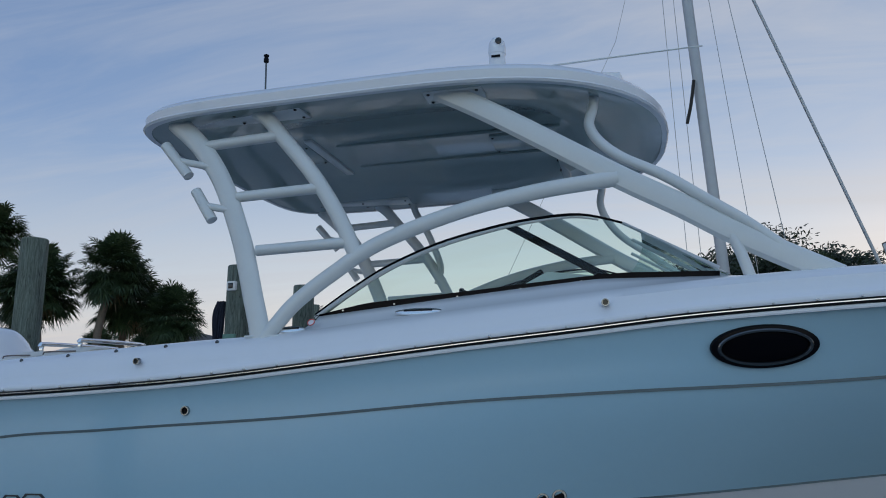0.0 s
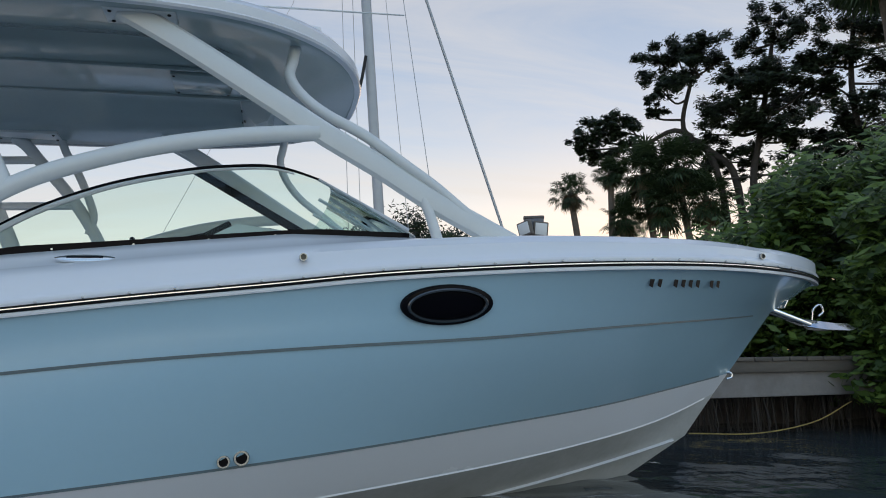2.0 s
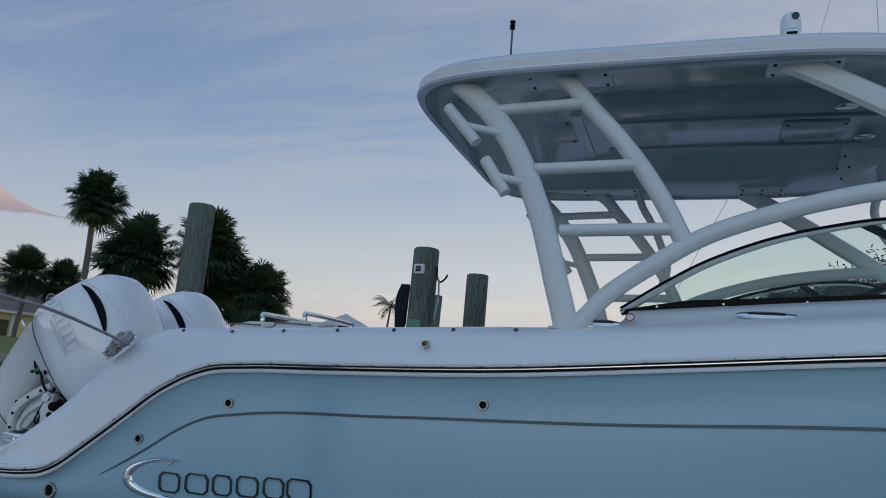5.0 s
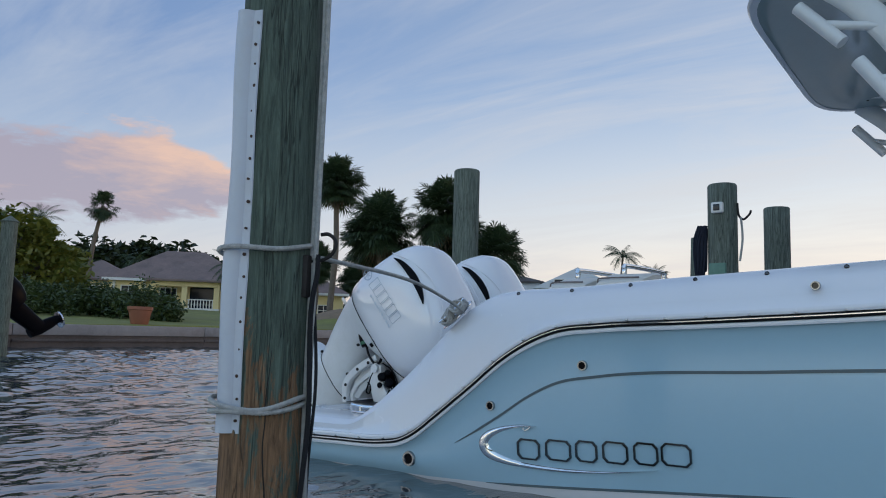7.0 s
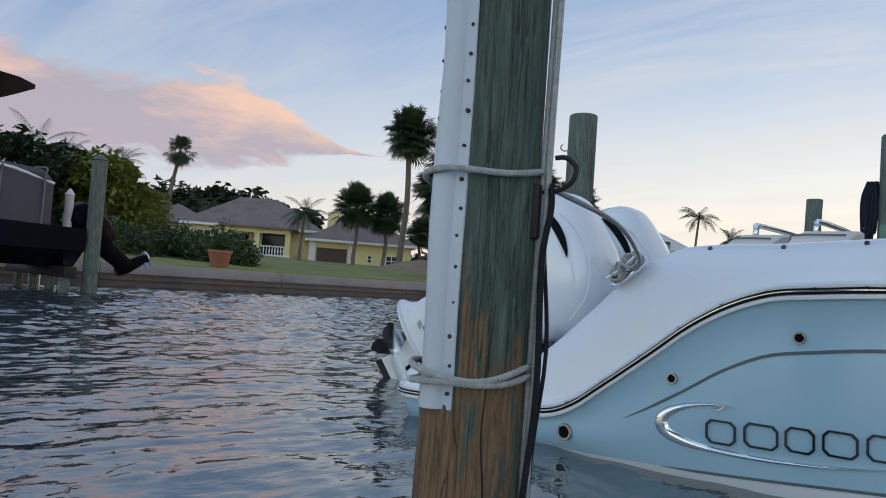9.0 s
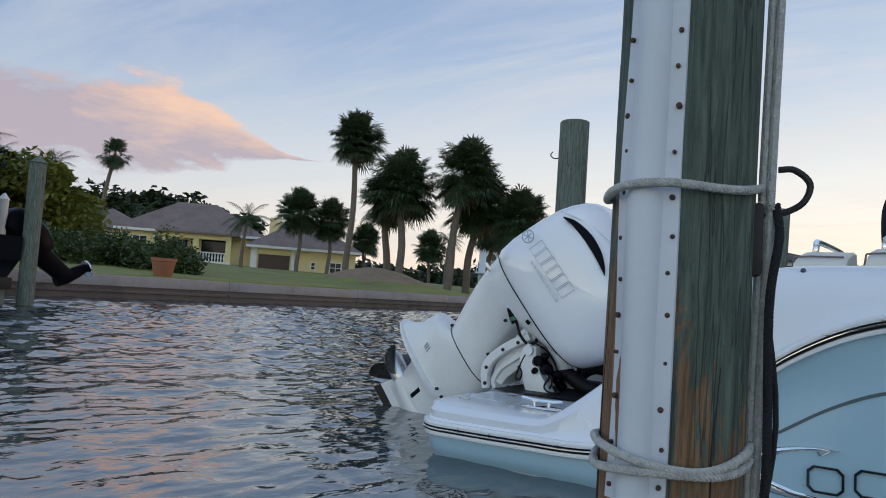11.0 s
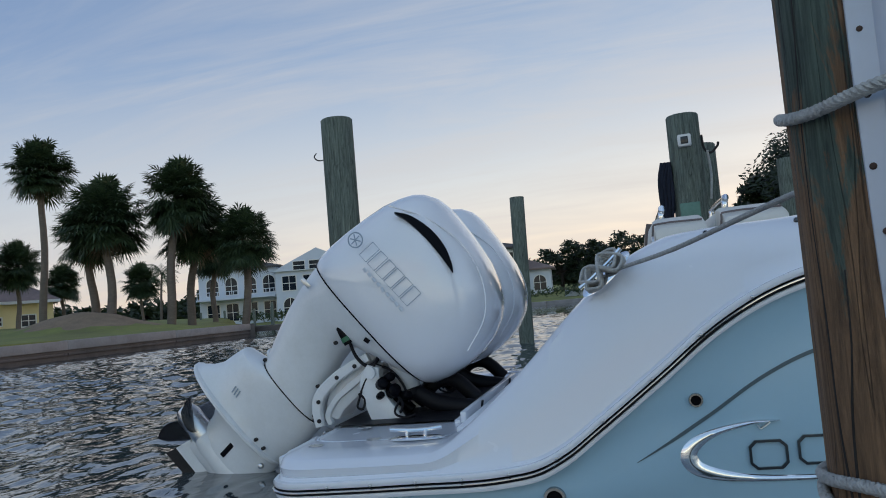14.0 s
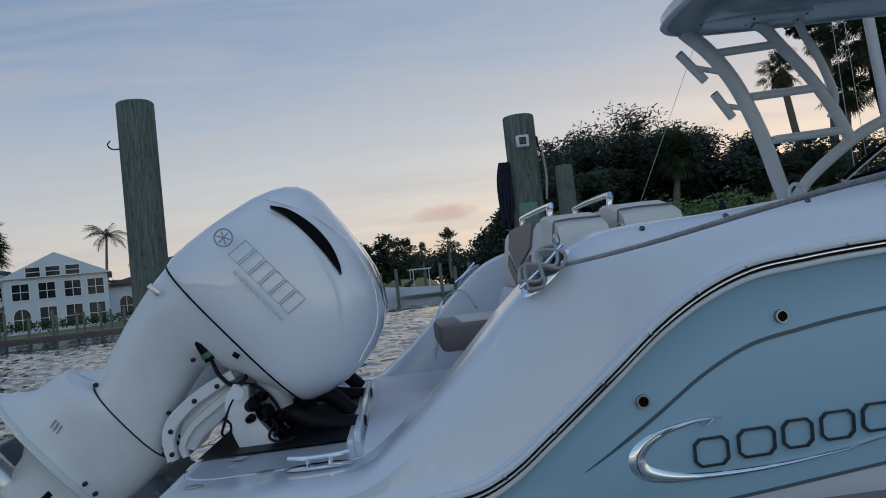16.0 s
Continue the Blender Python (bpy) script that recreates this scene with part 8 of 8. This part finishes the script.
# ---- moored and lifted boats ----
def small_boat(x, y, rz, length, hull_mat, label, z=0.0, top=True):
    t = thing("motorboat", label, "boat", (x, y, z), rz, group="far moored boats")
    L = length
    bm = bmesh.new()
    loft(bm, [[Vector((q * L, w * L, h)), Vector((q * L, w * L * .9, .25)), Vector((q * L, 0, -.25)), Vector((q * L, -w * L * .9, .25)), Vector((q * L, -w * L, h))] for q, w, h in ((-.5, .15, .75), (-.2, .16, .8), (.1, .155, .9), (.3, .11, 1.0), (.45, .04, 1.12), (.5, .004, 1.15))], closed=True, caps=True)
    part("hull", bm, hull_mat, t)
    bm = bmesh.new()
    loft(bm, [[Vector((.12 * L, -.11 * L, .9)), Vector((.12 * L, .11 * L, .9)), Vector((-.02 * L, .10 * L, 1.6)), Vector((-.02 * L, -.10 * L, 1.6))], [Vector((.20 * L, -.09 * L, .9)), Vector((.20 * L, .09 * L, .9)), Vector((.02 * L, .09 * L, 1.6)), Vector((.02 * L, -.09 * L, 1.6))]], closed=True, caps=True)
    part("windshield", bm, WINDOW, t)
    if top:
        part("top", slab(-.22 * L, .08 * L, -.12 * L, .12 * L, 2.25, 2.33, .03), hull_mat, t)
        for sx in (-.18, .04):
            for sy in (-.11, .11):
                part("top_leg", tube(bmesh.new(), [(sx * L, sy * L, .8), (sx * L, sy * L, 2.28)], .03, 6, 1), TUBE, t)
    part("motor", slab(-.58 * L, -.49 * L, -.15, .15, .3, 1.3, .08), BLACK, t)
    return t


x, y = bearing(2.4 - .9, 62, .8, -2.4)
small_boat(x, y, 190, 6.0, WHITE, "white motorboat with a hardtop moored across the canal")
x, y = bearing(-1.2 - .9, 70, .8, -2.4)
small_boat(x, y, 170, 7.0, WHITE, "small white motorboat moored across the canal", 0, False)
for k, az in enumerate((-.2, 1.0, 3.2, 4.4, 5.5, 6.6)):
    x, y = bearing(az - .9, 56 + 3 * (k % 3), .8, -2.4)
    far_post = thing("dock_post", "dark far mooring pile in the canal", "post", (x, y, 0), group="far dock posts")
    part("shaft", lathe(bmesh.new(), [(.13, -1.2), (.13, 2.1 + .3 * (k % 2)), (.10, 2.15 + .3 * (k % 2))], 8), PILEFAR, far_post)

# black boat on a lift by the far seawall, with its own black outboard
LX, LY = -13.6, 2.75
lifted = thing("motorboat", "black-hulled boat with a grey cover on a lift by the seawall", "boat", (LX, LY, 0), 0)
bm = bmesh.new()
loft(bm, [[Vector((w, q, h)), Vector((w * .95, q, .85)), Vector((w * .55, q, .50)), Vector((-w * .55, q, .50)), Vector((-w * .95, q, .85)), Vector((-w, q, h))] for q, w, h in ((1.15, 1.12, 1.30), (0, 1.18, 1.32), (-2, 1.2, 1.38), (-4, .9, 1.5), (-5.5, .1, 1.6))], closed=True, caps=True)
part("hull", bm, BOATBLACK, lifted)
bm = bmesh.new()
loft(bm, [[Vector((w, q, 1.30)), Vector((w * 1.0, q, z)), Vector((w * .9, q, z + .10)), Vector((-w * .9, q, z + .10)), Vector((-w, q, z)), Vector((-w, q, 1.30))] for q, w, z in ((.50, .95, 2.12), (.3, 1.0, 2.30), (-.6, 1.0, 2.36), (-2.4, 1.0, 2.38), (-3.4, .7, 2.1))], closed=True, caps=True)
part("cover", bm, COVERDARK, lifted, "grey fabric cover")
for q in (.30, -.5, -1.3):
    part("cover_seam", tube(bmesh.new(), [(1.0, q, 1.32), (1.03, q, 2.2), (.92, q, 2.44), (-.92, q, 2.44)], .018, 6, 4), COVER, lifted)
part("cover_piping", tube(bmesh.new(), [(.96, .50, 2.14), (1.01, -.6, 2.38), (1.01, -2.4, 2.40)], .03, 8, 4), WHITE, lifted, "pale piping along the cover")
bm = bmesh.new()
loft(bm, [[Vector((w, q, z)), Vector((w, q, 4.10)), Vector((-w, q, 4.10)), Vector((-w, q, z))] for q, w, z in ((.15, .5, 4.02), (-.3, .9, 3.80), (-1, 1.1, 3.50), (-3.5, 1.1, 3.40))], closed=True, caps=True)
part("bimini", bm, BOATMATT, lifted, "black folded canvas top")
for sy in (-.9, .9):
    part("top_leg", tube(bmesh.new(), [(sy, -1.0, 1.3), (sy, -.8, 3.7)], .03, 8, 1), BOATBLACK, lifted)
out2 = thing("outboard_motor", "black outboard motor tilted up on the lifted boat", "outboard motor", (LX + .2, LY + 1.30, -.18))
out2.scale = (1.2, 1.2, 1.2)
def black_section(points):
    """A tilted casting: (y, z, half height, half width) along its length."""
    rings = []
    for i, (q, z, hh, w) in enumerate(points):
        p0, p1 = points[max(0, i - 1)], points[min(len(points) - 1, i + 1)]
        d = Vector((0, p1[0] - p0[0], p1[1] - p0[1])).normalized()
        n = Vector((0, -d.z, d.y))
        rings.append([Vector((w * math.copysign(abs(math.cos(t)) ** .6, math.cos(t)), q, z)) + n * (hh * math.copysign(abs(math.sin(t)) ** .6, math.sin(t))) for t in (2 * math.pi * k / 16 for k in range(16))])
    bm_ = loft(bmesh.new(), rings, closed=True, caps=True)
    bmesh.ops.recalc_face_normals(bm_, faces=bm_.faces[:])
    return bm_


part("cowling", black_section([(-.12, 1.58, .10, .18), (-.05, 1.54, .24, .25), (.15, 1.40, .31, .27), (.36, 1.21, .31, .27), (.50, 1.08, .26, .24), (.56, 1.02, .20, .2)]), BOATMATT, out2, "black cowling")
part("midsection", black_section([(.30, 1.15, .20, .16), (.62, .92, .17, .12), (.86, .74, .15, .10), (1.00, .62, .16, .10)]), BOATMATT, out2)
part("gearcase", black_section([(.84, .52, .08, .07), (1.00, .62, .12, .09), (1.22, .74, .10, .08), (1.36, .82, .07, .06)]), BOATMATT, out2)
part("bracket", black_section([(-.30, .95, .16, .2), (.0, 1.0, .18, .2), (.35, 1.0, .12, .16)]), BOATMATT, out2)
part("propeller", lathe(bmesh.new(), [(.05, 0), (.16, .03), (.16, .06), (.05, .12)], 10, Matrix.Translation((0, 1.34, .78)) @ Matrix.Rotation(radians(-70), 4, "X")), STEEL, out2)
lift = thing("boat_lift", "boat lift with grey posts and dark cross beams", "boat lift", (LX, LY, 0))
for px, py, r, h in ((.98, 1.36, .155, 2.74), (.35, 1.08, .09, 2.0), (-1.6, 1.3, .12, 2.2)):
    part("post", lathe(bmesh.new(), [(r, -1.4), (r, h), (r * 1.15, h + .02), (.02, h + .14)], 14, Matrix.Translation((px, py, 0))), PILEFAR if r > .14 else TRIMWHITE, lift)
part("beam", slab(-1.7, 1.3, .7, .95, .30, .52, .02), IRON, lift)
part("beam", slab(-1.7, 1.3, -2.6, -2.35, .30, .52, .02), IRON, lift)
for px in (-1.2, -.4, .4, 1.1):
    part("pier_leg", lathe(bmesh.new(), [(.10, -1.4), (.10, .34)], 8, Matrix.Translation((px, .82, 0))), PILEFAR, lift)
